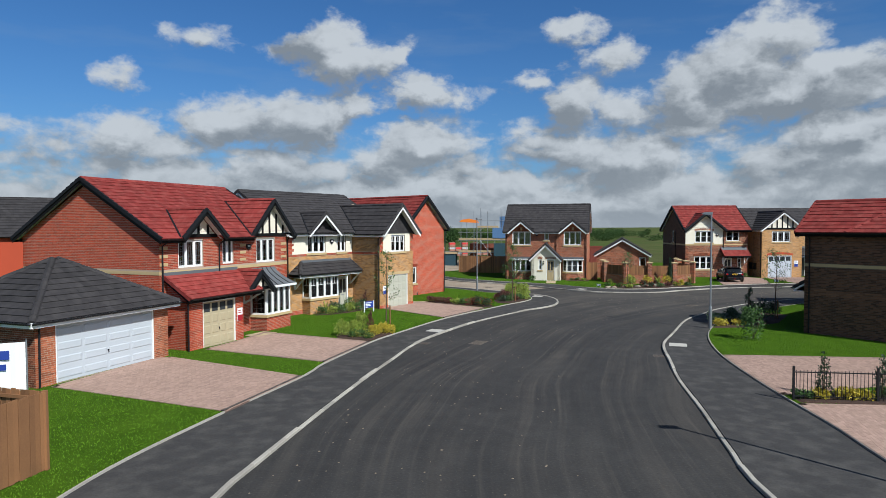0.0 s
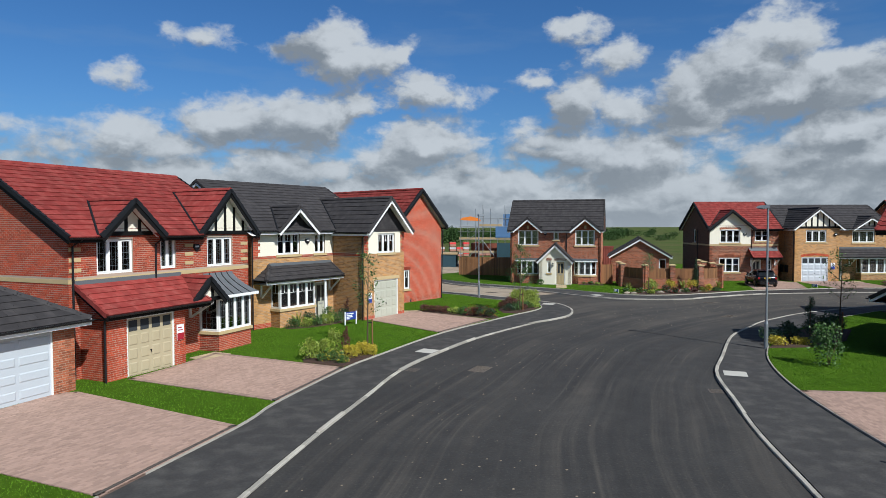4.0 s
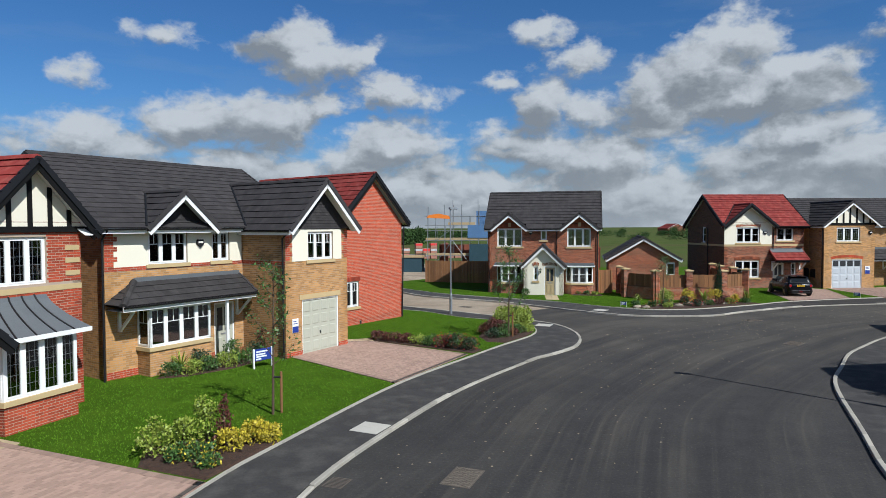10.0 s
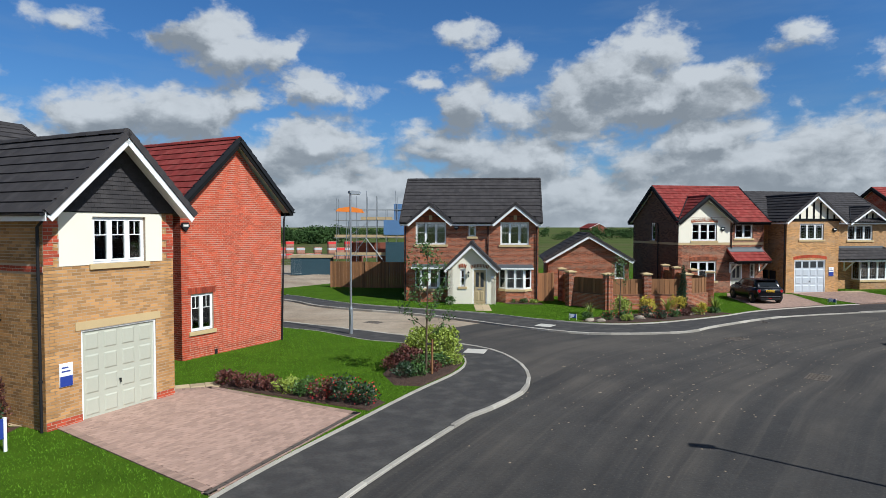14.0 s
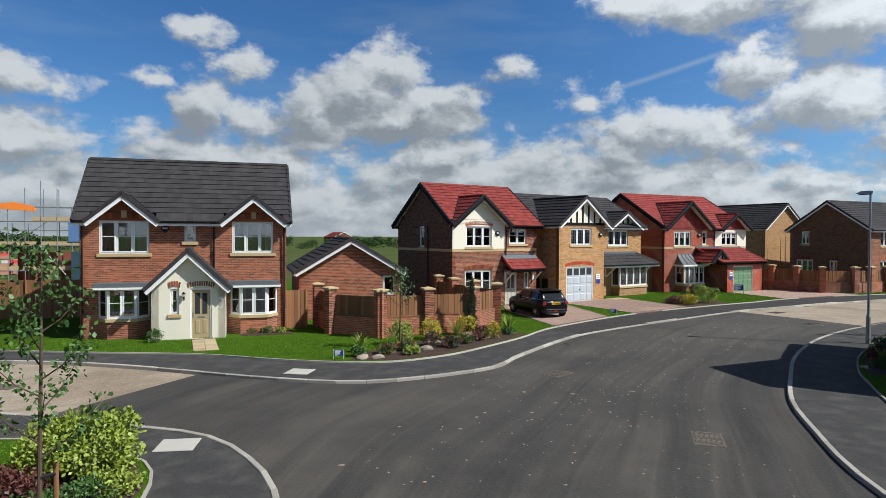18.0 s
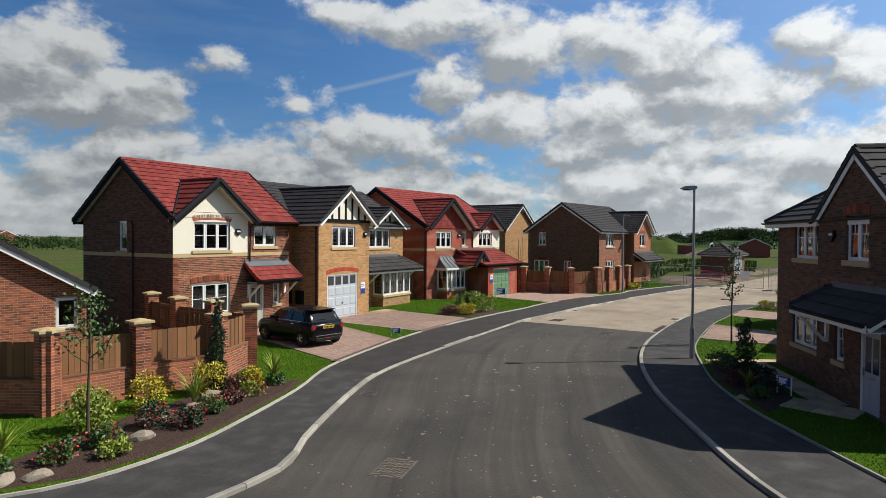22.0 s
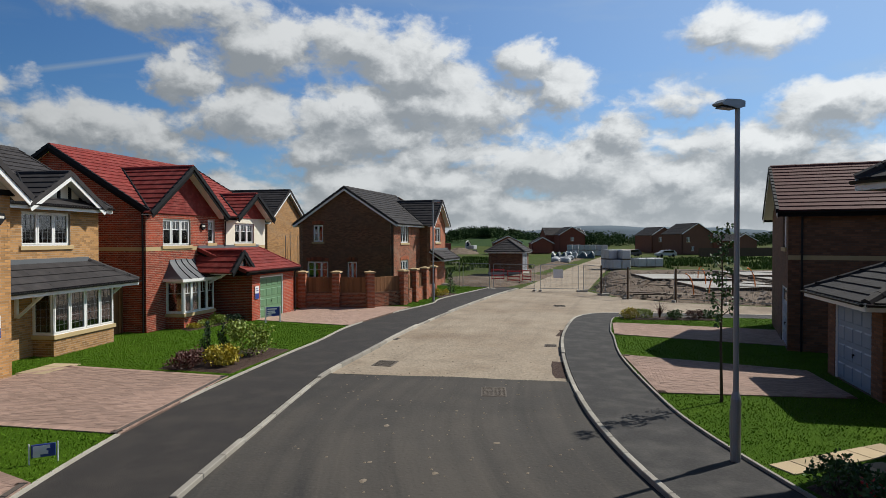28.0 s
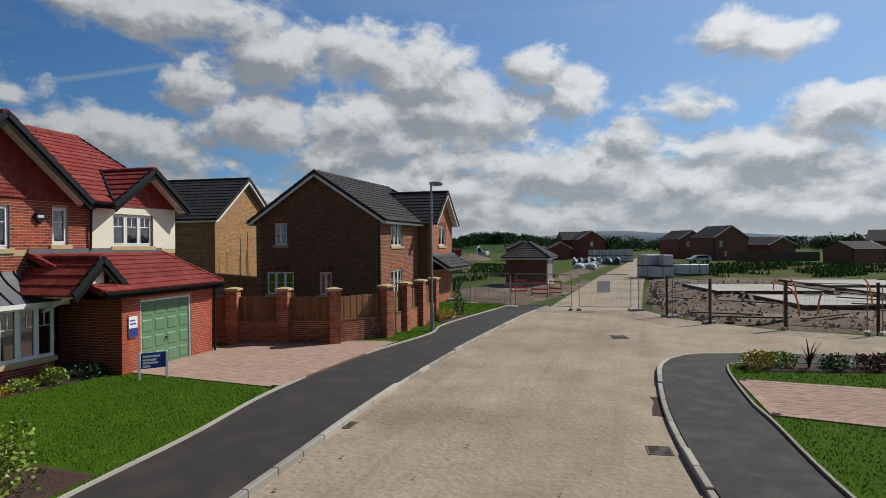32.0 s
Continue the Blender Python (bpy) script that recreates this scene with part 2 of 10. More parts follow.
stone_buff = material("cast stone", (0.4756, 0.3526, 0.1804), 0.85, 0.10, 2, 80, 0.2, 0.003)
render_cream = material("cream render", (0.74, 0.69, 0.56), 0.9, 0.06, 0.8, 140, 0.25, 0.003)
tile_red = material("red concrete tile", (0.2009, 0.0312, 0.0262), 0.8, 0.14, 2.2, 60, 0.35, 0.004, island=0.16, obj=0.16, spec=0.2, second=(0.2952, 0.0861, 0.0697), second_scale=3.2, second_amount=0.45)
tile_grey = material("slate grey tile", (0.0377, 0.0344, 0.0353), 0.8, 0.14, 2.2, 60, 0.35, 0.004, island=0.14, obj=0.14, spec=0.2, second=(0.0615, 0.0558, 0.0541), second_scale=3.2, second_amount=0.5)
tile_cap_dark = material("dark verge cap", (0.0115, 0.0123, 0.0148), 0.65, 0.15, 2, 60, 0.2, 0.003, spec=0.2)
upvc = material("white plastic", (0.80, 0.80, 0.78), 0.35, 0.03, 1, 20, 0)
black_plastic = material("black plastic", (0.0148, 0.0148, 0.0164), 0.45, 0.10, 3, 40, 0, spec=0.2)
timber_black = material("black stained timber", (0.0082, 0.0082, 0.0082), 0.7, 0.2, 3, 60, 0.3, spec=0.12)
lead = material("lead sheet", (0.1066, 0.1148, 0.123), 0.65, 0.15, 1.5, 30, 0.2, 0.004)
steel_grey = material("galvanised steel", (0.2952, 0.3116, 0.328), 0.45, 0.10, 4, 60, 0.05, 0.002, metal=0.6)
asphalt = material("asphalt", (0.0328, 0.0312, 0.0299), 0.9, 0.30, 1.6, 14, 0.6, 0.01, spec=0.3, second=(0.0541, 0.0508, 0.0467), second_scale=0.16, second_amount=0.65)
footway_asphalt = material("footway asphalt", (0.0443, 0.0418, 0.0402), 0.92, 0.26, 2.4, 18, 0.5, 0.008, spec=0.3, second=(0.0804, 0.0754, 0.0689), second_scale=1.7, second_amount=0.75)
footway_new = material("new footway asphalt", (0.0246, 0.0205, 0.018), 0.9, 0.22, 1.4, 60, 0.5, 0.01, second=(0.0492, 0.041, 0.0336), second_scale=1.3, second_amount=0.6)
sandy = material("sandy stone base", (0.318, 0.254, 0.184), 0.95, 0.38, 0.9, 9, 0.9, 0.03, second=(0.206, 0.148, 0.096), second_scale=0.3, second_amount=0.9)
concrete = material("kerb concrete", (0.369, 0.3403, 0.2911), 0.9, 0.16, 1.2, 50, 0.4, 0.005, obj=0.25, second=(0.205, 0.1804, 0.1476), second_scale=1.2, second_amount=0.5)
lawn_soil = material("turf", (0.050, 0.102, 0.006), 0.95, 0.2, 1.2, 60, 0.8, 0.03, second=(0.066, 0.122, 0.008), second_scale=0.6, second_amount=0.6, spec=0.05)
blade = material("grass blade", (0.092, 0.186, 0.011), 0.8, 0.16, 0.8, 8, 0, island=0.2, spec=0.12)
block_pink = material("brindle paving block", (0.328, 0.2173, 0.1681), 0.9, 0.13, 0.8, 70, 0.35, 0.004, island=0.17, obj=0.17)
joint_sand = material("jointing sand", (0.1394, 0.0902, 0.0697), 0.95, 0.15, 1, 60)
flag_buff = material("buff flagstone", (0.4264, 0.328, 0.1968), 0.9, 0.12, 1.5, 50, 0.3, 0.004, obj=0.2)
fence_wood = material("fence timber", (0.205, 0.0943, 0.0369), 0.85, 0.20, 1.5, 30, 0.4, 0.004, obj=0.3, island=0.3)
field_green = material("field grass", (0.062, 0.088, 0.020), 0.95, 0.35, 0.10, 1.6, 0.6, 0.2, second=(0.095, 0.078, 0.042), second_scale=0.045, second_amount=0.75, spec=0.05)
site_mud = material("site earth", (0.1148, 0.0754, 0.0476), 0.95, 0.35, 0.9, 7, 1.0, 0.12, second=(0.205, 0.1599, 0.1148), second_scale=0.35, second_amount=0.9)
bark_soil = material("bark mulch", (0.0508, 0.0254, 0.0156), 0.95, 0.6, 9, 28, 1.0, 0.04)
leaf_green = material("green leaf", (0.0492, 0.1066, 0.018), 0.55, 0.2, 2, 10, 0, island=0.4)
leaf_dark = material("dark leaf", (0.018, 0.0451, 0.0148), 0.55, 0.2, 2, 10, 0, island=0.4)
leaf_yellow = material("golden leaf", (0.4264, 0.3444, 0.0246), 0.55, 0.2, 2, 10, 0, island=0.35)
leaf_lime = material("lime leaf", (0.2132, 0.2706, 0.0328), 0.55, 0.2, 2, 10, 0, island=0.35)
leaf_red = material("reddish leaf", (0.0902, 0.0262, 0.018), 0.55, 0.2, 2, 10, 0, island=0.4)
flower_red = material("red flower", (0.451, 0.0246, 0.0246), 0.6, 0.15, 2, 10, 0, island=0.2)
stem_brown = material("bark", (0.082, 0.0533, 0.0328), 0.9, 0.2, 5, 40, 0.5, 0.01)
far_green = material("far tree leaf", (0.0369, 0.0697, 0.0205), 0.8, 0.2, 0.1, 1, 0, island=0.4, spec=0.1)
curtain_white = material("curtain cloth", (0.62, 0.60, 0.55), 0.9, 0.06, 2, 20, 0)
room_dark = material("room plaster", (0.246, 0.2296, 0.205), 0.9, 0.05, 1, 20, 0)



def tyre_streaks(m, dust, amount, straight=False):
    """Dust and rubber drawn out along the bend of the road, which turns about one centre."""
    n, l = m.node_tree.nodes, m.node_tree.links
    b = n["Principled BSDF"]
    src = b.inputs["Base Color"].links[0].from_socket

    def mth(op, p, q=None):
        k = n.new("ShaderNodeMath")
        k.operation = op
        for i, v in enumerate((p, q)):
            if v is None:
                continue
            if isinstance(v, (int, float)):
                k.inputs[i].default_value = v
            else:
                l.new(v, k.inputs[i])
        return k.outputs[0]

    sp = n.new("ShaderNodeSeparateXYZ")
    place = n.new("ShaderNodeNewGeometry").outputs["Position"]
    l.new(place, sp.inputs[0])

    def blotch(scale, detail, vec=place, rough=0.6):
        k = n.new("ShaderNodeTexNoise")
        k.inputs["Scale"].default_value, k.inputs["Detail"].default_value, k.inputs["Roughness"].default_value = scale, detail, rough
        l.new(vec, k.inputs["Vector"])
        return k.outputs["Fac"]

    def ramp(v, lo, hi, top):
        k = n.new("ShaderNodeMapRange")
        k.interpolation_type = "SMOOTHSTEP"
        k.inputs[1].default_value, k.inputs[2].default_value, k.inputs[4].default_value = lo, hi, top
        l.new(v, k.inputs[0])
        return k.outputs[0]

    def laid(under, col, fac):
        k = n.new("ShaderNodeMixRGB")
        k.inputs[2].default_value = (*col, 1)
        l.new(fac, k.inputs[0])
        l.new(under, k.inputs[1])
        return k.outputs[0]

    x, y = mth("SUBTRACT", sp.outputs[0], 38.0), mth("SUBTRACT", sp.outputs[1], 2.0)
    drift = mth("MULTIPLY", mth("SUBTRACT", blotch(0.07, 1), 0.5), 3.0)
    r = mth("ADD", mth("SQRT", mth("ADD", mth("MULTIPLY", x, x), mth("MULTIPLY", y, y))), drift)
    a = mth("MULTIPLY", mth("ARCTAN2", y, x), 41.0)
    if straight:
        r, a = mth("ADD", sp.outputs[1], mth("MULTIPLY", sp.outputs[0], 0.21)), sp.outputs[0]
    patch = ramp(blotch(0.22, 3), 0.35, 0.65, 1.0)
    dark = (0.15, 0.118, 0.086) if straight else (0.018, 0.017, 0.017)
    for seed, wide, col, lo, hi, amt in ((0.0, 1.3, dust, 0.42, 0.80, amount * 0.8), (3.1, 5.5, dust, 0.48, 0.80, amount * 0.8), (7.3, 2.4, dark, 0.46, 0.74, 0.5)):
        cb = n.new("ShaderNodeCombineXYZ")
        l.new(mth("ADD", mth("MULTIPLY", r, wide), seed), cb.inputs[0])
        l.new(mth("MULTIPLY", a, 0.07), cb.inputs[1])
        fac = blotch(0.8, 5, cb.outputs[0], 0.55)
        if seed == 0.0:      # carried out by lorries: thicker near the stone base
            fac = mth("ADD", fac, mth("MULTIPLY", mth("MAXIMUM", mth("SUBTRACT", 1.0, mth("DIVIDE", mth("ABSOLUTE", mth("SUBTRACT", sp.outputs[1], 42.0)), 13.0)), 0.0), 0.27))
        src = laid(src, col, mth("MULTIPLY", ramp(fac, lo, hi, amt), mth("ADD", 0.35, mth("MULTIPLY", patch, 0.65))))
    # grit and pale scuffs
    src = laid(src, dust, ramp(blotch(13.0, 4, place, 0.8), 0.55, 0.74, 0.65))
    src = laid(src, dark, ramp(blotch(10.0, 4, place, 0.8), 0.55, 0.75, 0.6))
    src = laid(src, dust, ramp(blotch(2.6, 6, place, 0.7), 0.62, 0.80, 0.5))
    l.new(src, b.inputs["Base Color"])


tyre_streaks(asphalt, (0.1107, 0.0959, 0.0787), 0.75)
tyre_streaks(sandy, (0.366, 0.304, 0.228), 0.4, True)

# ---- mesh helpers ----
class MB:
    """Gathers faces for one mesh."""

    def __init__(self):
        self.v, self.f = [], []

    def add(self, verts, faces, m=None):
        k = len(self.v)
        self.v += [tuple(m @ Vector(p)) for p in verts] if m is not None else [tuple(p) for p in verts]
        self.f += [tuple(i + k for i in f) for f in faces]
        return self

    def box(self, x0, x1, y0, y1, z0, z1, m=None, b=0.0):
        if b <= 0:
            v = [(x, y, z) for z in (z0, z1) for y in (y0, y1) for x in (x0, x1)]
            return self.add(v, [(0, 2, 3, 1), (4, 5, 7, 6), (0, 1, 5, 4), (2, 6, 7, 3), (0, 4, 6, 2), (1, 3, 7, 5)], m)
        # chamfered front and top edges: an octagonal prism along the longest axis is enough for worn edges
        bm = bmesh.new()
        bmesh.ops.create_cube(bm, size=1.0)
        for p in bm.verts:
            p.co = Vector(((x0 + x1) / 2 + p.co.x * (x1 - x0), (y0 + y1) / 2 + p.co.y * (y1 - y0), (z0 + z1) / 2 + p.co.z * (z1 - z0)))
        bmesh.ops.bevel(bm, geom=bm.edges[:], offset=b, segments=1, affect="EDGES")
        bm.verts.index_update()
        v, f = [tuple(p.co) for p in bm.verts], [tuple(p.index for p in q.verts) for q in bm.faces]
        bm.free()
        return self.add(v, f, m)

    def grid(self, xs, zs, solid, y0, y1):
        """One connected plate between y0 and y1 over the cells whose middle is solid."""
        xs, zs = (sorted({round(v, 5) for v in q}) for q in (xs, zs))
        nx, nz, ids = len(xs), len(zs), {}

        def full(i, k):
            return 0 <= i < nx - 1 and 0 <= k < nz - 1 and solid((xs[i] + xs[i + 1]) / 2, (zs[k] + zs[k + 1]) / 2)

        def at(i, k, d):
            if (i, k, d) not in ids:
                ids[i, k, d] = len(self.v)
                self.v.append((xs[i], y0 if d == 0 else y1, zs[k]))
            return ids[i, k, d]

        for i in range(nx - 1):
            for k in range(nz - 1):
                if not full(i, k):
                    continue
                c = [(i, k), (i + 1, k), (i + 1, k + 1), (i, k + 1)]
                self.f.append(tuple(at(*p, 0) for p in c))
                self.f.append(tuple(at(*p, 1) for p in reversed(c)))
                for j, (di, dk) in enumerate(((0, -1), (1, 0), (0, 1), (-1, 0))):
                    if not full(i + di, k + dk):
                        p, q = c[j], c[(j + 1) % 4]
                        self.f.append((at(*p, 0), at(*p, 1), at(*q, 1), at(*q, 0)))
        return self

    def prism(self, poly, y0, y1, m=None):
        """A polygon in x and z, pushed from y0 (front) to y1."""
        n = len(poly)
        v = [(x, y0, z) for x, z in poly] + [(x, y1, z) for x, z in poly]
        f = [tuple(range(n)), tuple(range(2 * n - 1, n - 1, -1))] + [(i, n + i, n + (i + 1) % n, (i + 1) % n) for i in range(n)]
        return self.add(v, f, m)

    def slab(self, poly, z0, z1, m=None):
        """A polygon in x and y, pushed from z0 up to z1."""
        n = len(poly)
        v = [(x, y, z0) for x, y in poly] + [(x, y, z1) for x, y in poly]
        f = [(i, (i + 1) % n, n + (i + 1) % n, n + i) for i in range(n)]
        tri = [tuple(t) for t in _fill(poly)]
        f += [tuple(i + n for i in t) for t in tri] + [tuple(reversed(t)) for t in tri]
        return self.add(v, f, m)

    def tube(self, pts, r, n=8, r1=None, cap=True, m=None):
        pts = [Vector(p) for p in pts]
        r1 = r if r1 is None else r1
        rings, ups = [], None
        for i, p in enumerate(pts):
            d = (pts[min(i + 1, len(pts) - 1)] - pts[max(i - 1, 0)]).normalized()
            a = d.orthogonal().normalized() if ups is None else (ups - d * ups.dot(d)).normalized()
            ups, c = a, d.cross(a)
            q = r + (r1 - r) * i / max(len(pts) - 1, 1)
            rings.append([p + q * (math.cos(2 * math.pi * k / n) * a + math.sin(2 * math.pi * k / n) * c) for k in range(n)])
        v = [p for ring in rings for p in ring]
        f = [(i * n + k, i * n + (k + 1) % n, (i + 1) * n + (k + 1) % n, (i + 1) * n + k) for i in range(len(pts) - 1) for k in range(n)]
        if cap:
            f += [tuple(range(n - 1, -1, -1)), tuple(range((len(pts) - 1) * n, len(pts) * n))]
        return self.add(v, f, m)

    def mesh(self, name):
        me = bpy.data.meshes.new(name)
        me.from_pydata(self.v, [], self.f)
        me.validate()
        return me


def _fill(poly):
    from mathutils.geometry import tessellate_polygon
    tris = tessellate_polygon([[Vector((x, y, 0)) for x, y in poly]])
    out = []
    for a, b, c in tris:
        (ax, ay), (bx, by), (cx, cy) = poly[a], poly[b], poly[c]
        area = (bx - ax) * (cy - ay) - (cx - ax) * (by - ay)
        if abs(area) > 1e-9:
            out.append((a, b, c) if area > 0 else (a, c, b))
    return out


def fix(ob):
    bm = bmesh.new()
    bm.from_mesh(ob.data)
    bmesh.ops.recalc_face_normals(bm, faces=bm.faces[:])
    bm.to_mesh(ob.data)
    bm.free()
    return ob


def part(name, mb, mat, parent=None, label="", smooth=False, m=None, kind=""):
    """One mesh object under a thing or a part."""
    me = mb if isinstance(mb, bpy.types.Mesh) else mb.mesh(name)
    if not me.materials:
        me.materials.append(mat)
    ob = new(name, me)
    if smooth:
        me.shade_smooth()
    if parent is not None:
        ob.parent = parent
    if m is not None:
        ob.matrix_basis = m
    return tagged(ob, label=label, kind=kind)


def thing(name, m, label, category, group="", kind=""):
    ob = new(name)
    ob.empty_display_size = 0.3
    ob.matrix_basis = m
    return tagged(ob, label, category, group, kind)


def setting(name, mb, mat, label, category, smooth=False):
    ob = part(name, mb, mat, None, label, smooth)
    return tagged(fix(ob), label, category, kind="structure")


def fast_mesh(name, verts, quads):
    """A mesh from numpy arrays of vertices and quads."""
    me = bpy.data.meshes.new(name)
    verts, quads = np.asarray(verts, np.float32).reshape(-1, 3), np.asarray(quads, np.int32).reshape(-1, 4)
    me.vertices.add(len(verts))
    me.vertices.foreach_set("co", verts.ravel())
    me.loops.add(quads.size)
    me.loops.foreach_set("vertex_index", quads.ravel())
    me.polygons.add(len(quads))
    me.polygons.foreach_set("loop_start", np.arange(0, quads.size, 4, dtype=np.int32))
    me.update(calc_edges=True)
    me.shade_flat()
    return me


BOXQ = np.array([(0, 1, 5, 4), (1, 3, 7, 5), (3, 2, 6, 7), (2, 0, 4, 6), (4, 5, 7, 6)])


def blocks(boxes, up):
    """Boxes without a back, as arrays: rows of x0, x1, a0, a1, low, high; up: which axis is the outward one ('-y' or 'z')."""
    b = np.asarray(boxes, np.float32)
    n = len(b)
    v = np.zeros((n, 8, 3), np.float32)
    for i in range(8):
        xi, ai, hi = i & 1, (i >> 1) & 1, (i >> 2) & 1
        x, a, h = b[:, 0 + xi], b[:, 2 + ai], b[:, 4 + hi]
        if up == "z":
            v[:, i] = np.stack([x, a, h], 1)
        else:
            v[:, i] = np.stack([x, -h, a], 1)
    q = (BOXQ[None] + 8 * np.arange(n)[:, None, None]).reshape(-1, 4)
    return v, q

# ---- builders for houses ----
def local(x=0.0, y=0.0, z=0.0, turn=0.0):
    return pose(x, y, z, 0, 0, turn)


def free_runs(a, b, cuts):
    runs = [(a, b)]
    for c0, c1 in cuts:
        nxt = []
        for r0, r1 in runs:
            if c1 <= r0 or c0 >= r1:
                nxt.append((r0, r1))
                continue
            if c0 > r0:
                nxt.append((r0, c0))
            if c1 < r1:
                nxt.append((c1, r1))
        runs = nxt
    return runs


BRICK_MESH = {}


def single_brick(mat):
    if mat.name not in BRICK_MESH:
        me = MB().box(-0.1075, 0.1075, -0.003, 0.05, -0.031, 0.031, b=0.0015).mesh("brick")
        me.materials.append(mat)
        BRICK_MESH[mat.name] = me
    return BRICK_MESH[mat.name]


def wall(parent, m, w, h, brick, holes=(), skip=(), apex=None, base=None, thick=0.28, z0=0.0, pick=None, name="wall", label=""):
    """A brick wall from x = 0 to w and up to h, facing -y of its own frame m, with openings that go through it; apex: x and z of a
    gable's point; skip: areas laid with another facing; pick: an area whose bricks are objects of their own."""
    base = base or {brick_multi: mortar_brown, brick_buff: mortar_brown, brick_brown_shade: mortar_dark_shade}.get(brick, mortar)
    xs = sorted({0.0, w, *[v for o in holes for v in o[:2]]})
    zs = sorted({z0, h, *[v for o in holes for v in o[2:] if z0 < v < h]})
    xs = [x for x in xs if 0 <= x <= w]

    def solid(i, k):
        if not (0 <= i < len(xs) - 1 and 0 <= k < len(zs) - 1):
            return False
        cx, cz = (xs[i] + xs[i + 1]) / 2, (zs[k] + zs[k + 1]) / 2
        return not any(o[0] < cx < o[1] and o[2] < cz < o[3] for o in holes)

    mb = MB()
    for i in range(len(xs) - 1):
        for k in range(len(zs) - 1):
            if not solid(i, k):
                continue
            x, X, z, Z = xs[i], xs[i + 1], zs[k], zs[k + 1]
            mb.add([(x, 0, z), (X, 0, z), (X, 0, Z), (x, 0, Z)], [(0, 1, 2, 3)])
            mb.add([(x, thick, z), (X, thick, z), (X, thick, Z), (x, thick, Z)], [(3, 2, 1, 0)])
            if not solid(i - 1, k):
                mb.add([(x, 0, z), (x, thick, z), (x, thick, Z), (x, 0, Z)], [(3, 2, 1, 0)])
            if not solid(i + 1, k):
                mb.add([(X, 0, z), (X, thick, z), (X, thick, Z), (X, 0, Z)], [(0, 1, 2, 3)])
            if not solid(i, k - 1):
                mb.add([(x, 0, z), (X, 0, z), (X, thick, z), (x, thick, z)], [(3, 2, 1, 0)])
            if not solid(i, k + 1):
                mb.add([(x, 0, Z), (X, 0, Z), (X, thick, Z), (x, thick, Z)], [(0, 1, 2, 3)])
    if apex:
        mb.prism([(0, h), (w, h), apex], 0, thick)
    ob = part(name, mb, base, parent, label, m=m)
    top = apex[1] if apex else h
    boxes, row = [], 0
    z = z0
    while z < top - 0.04:
        a, b = 0.0, w
        if apex and z + 0.065 > h:
            t = (z + 0.065 - h) / (apex[1] - h)
            a, b = apex[0] * t, w + (apex[0] - w) * t
        cuts = [(o[0], o[1]) for o in (*holes, *skip) if o[2] < z + 0.06 and o[3] > z + 0.005]
        off = 0.1125 if row % 2 else 0.0
        for r0, r1 in free_runs(a, b, cuts):
            k = math.floor((r0 - off) / 0.225)
            while True:
                p, q = max(r0, k * 0.225 + off), min(r1, k * 0.225 + off + 0.215)
                if k * 0.225 + off > r1:
                    break
                if q - p > 0.03:
                    boxes.append((p, q, z + 0.0145, z + 0.075))
                k += 1
        z += 0.075
        row += 1
    if brick is not None and boxes:
        arr = np.array(boxes)
        alone = np.zeros(len(arr), bool)
        if pick:
            full = (arr[:, 1] - arr[:, 0]) > 0.2145
            inside = (arr[:, 0] > pick[0]) & (arr[:, 1] < pick[1]) & (arr[:, 2] > pick[2]) & (arr[:, 3] < pick[3])
            ids = np.nonzero(full & inside)[0][:80]
            alone[ids] = True
            for i in ids:
                o = new("brick", single_brick(brick))
                o.parent = ob
                o.matrix_basis = Matrix.Translation(((arr[i, 0] + arr[i, 1]) / 2, 0, (arr[i, 2] + arr[i, 3]) / 2))
        rest = arr[~alone]
        if len(rest):
            jig = np.random.RandomState(len(rest)).uniform(0.0015, 0.004, len(rest))
            v, q = blocks(np.c_[rest, np.zeros(len(rest)), jig], "-y")
            part("bricks", fast_mesh("bricks", v, q), brick, ob, kind="stuff")
    return ob


TILE_MESH = {}


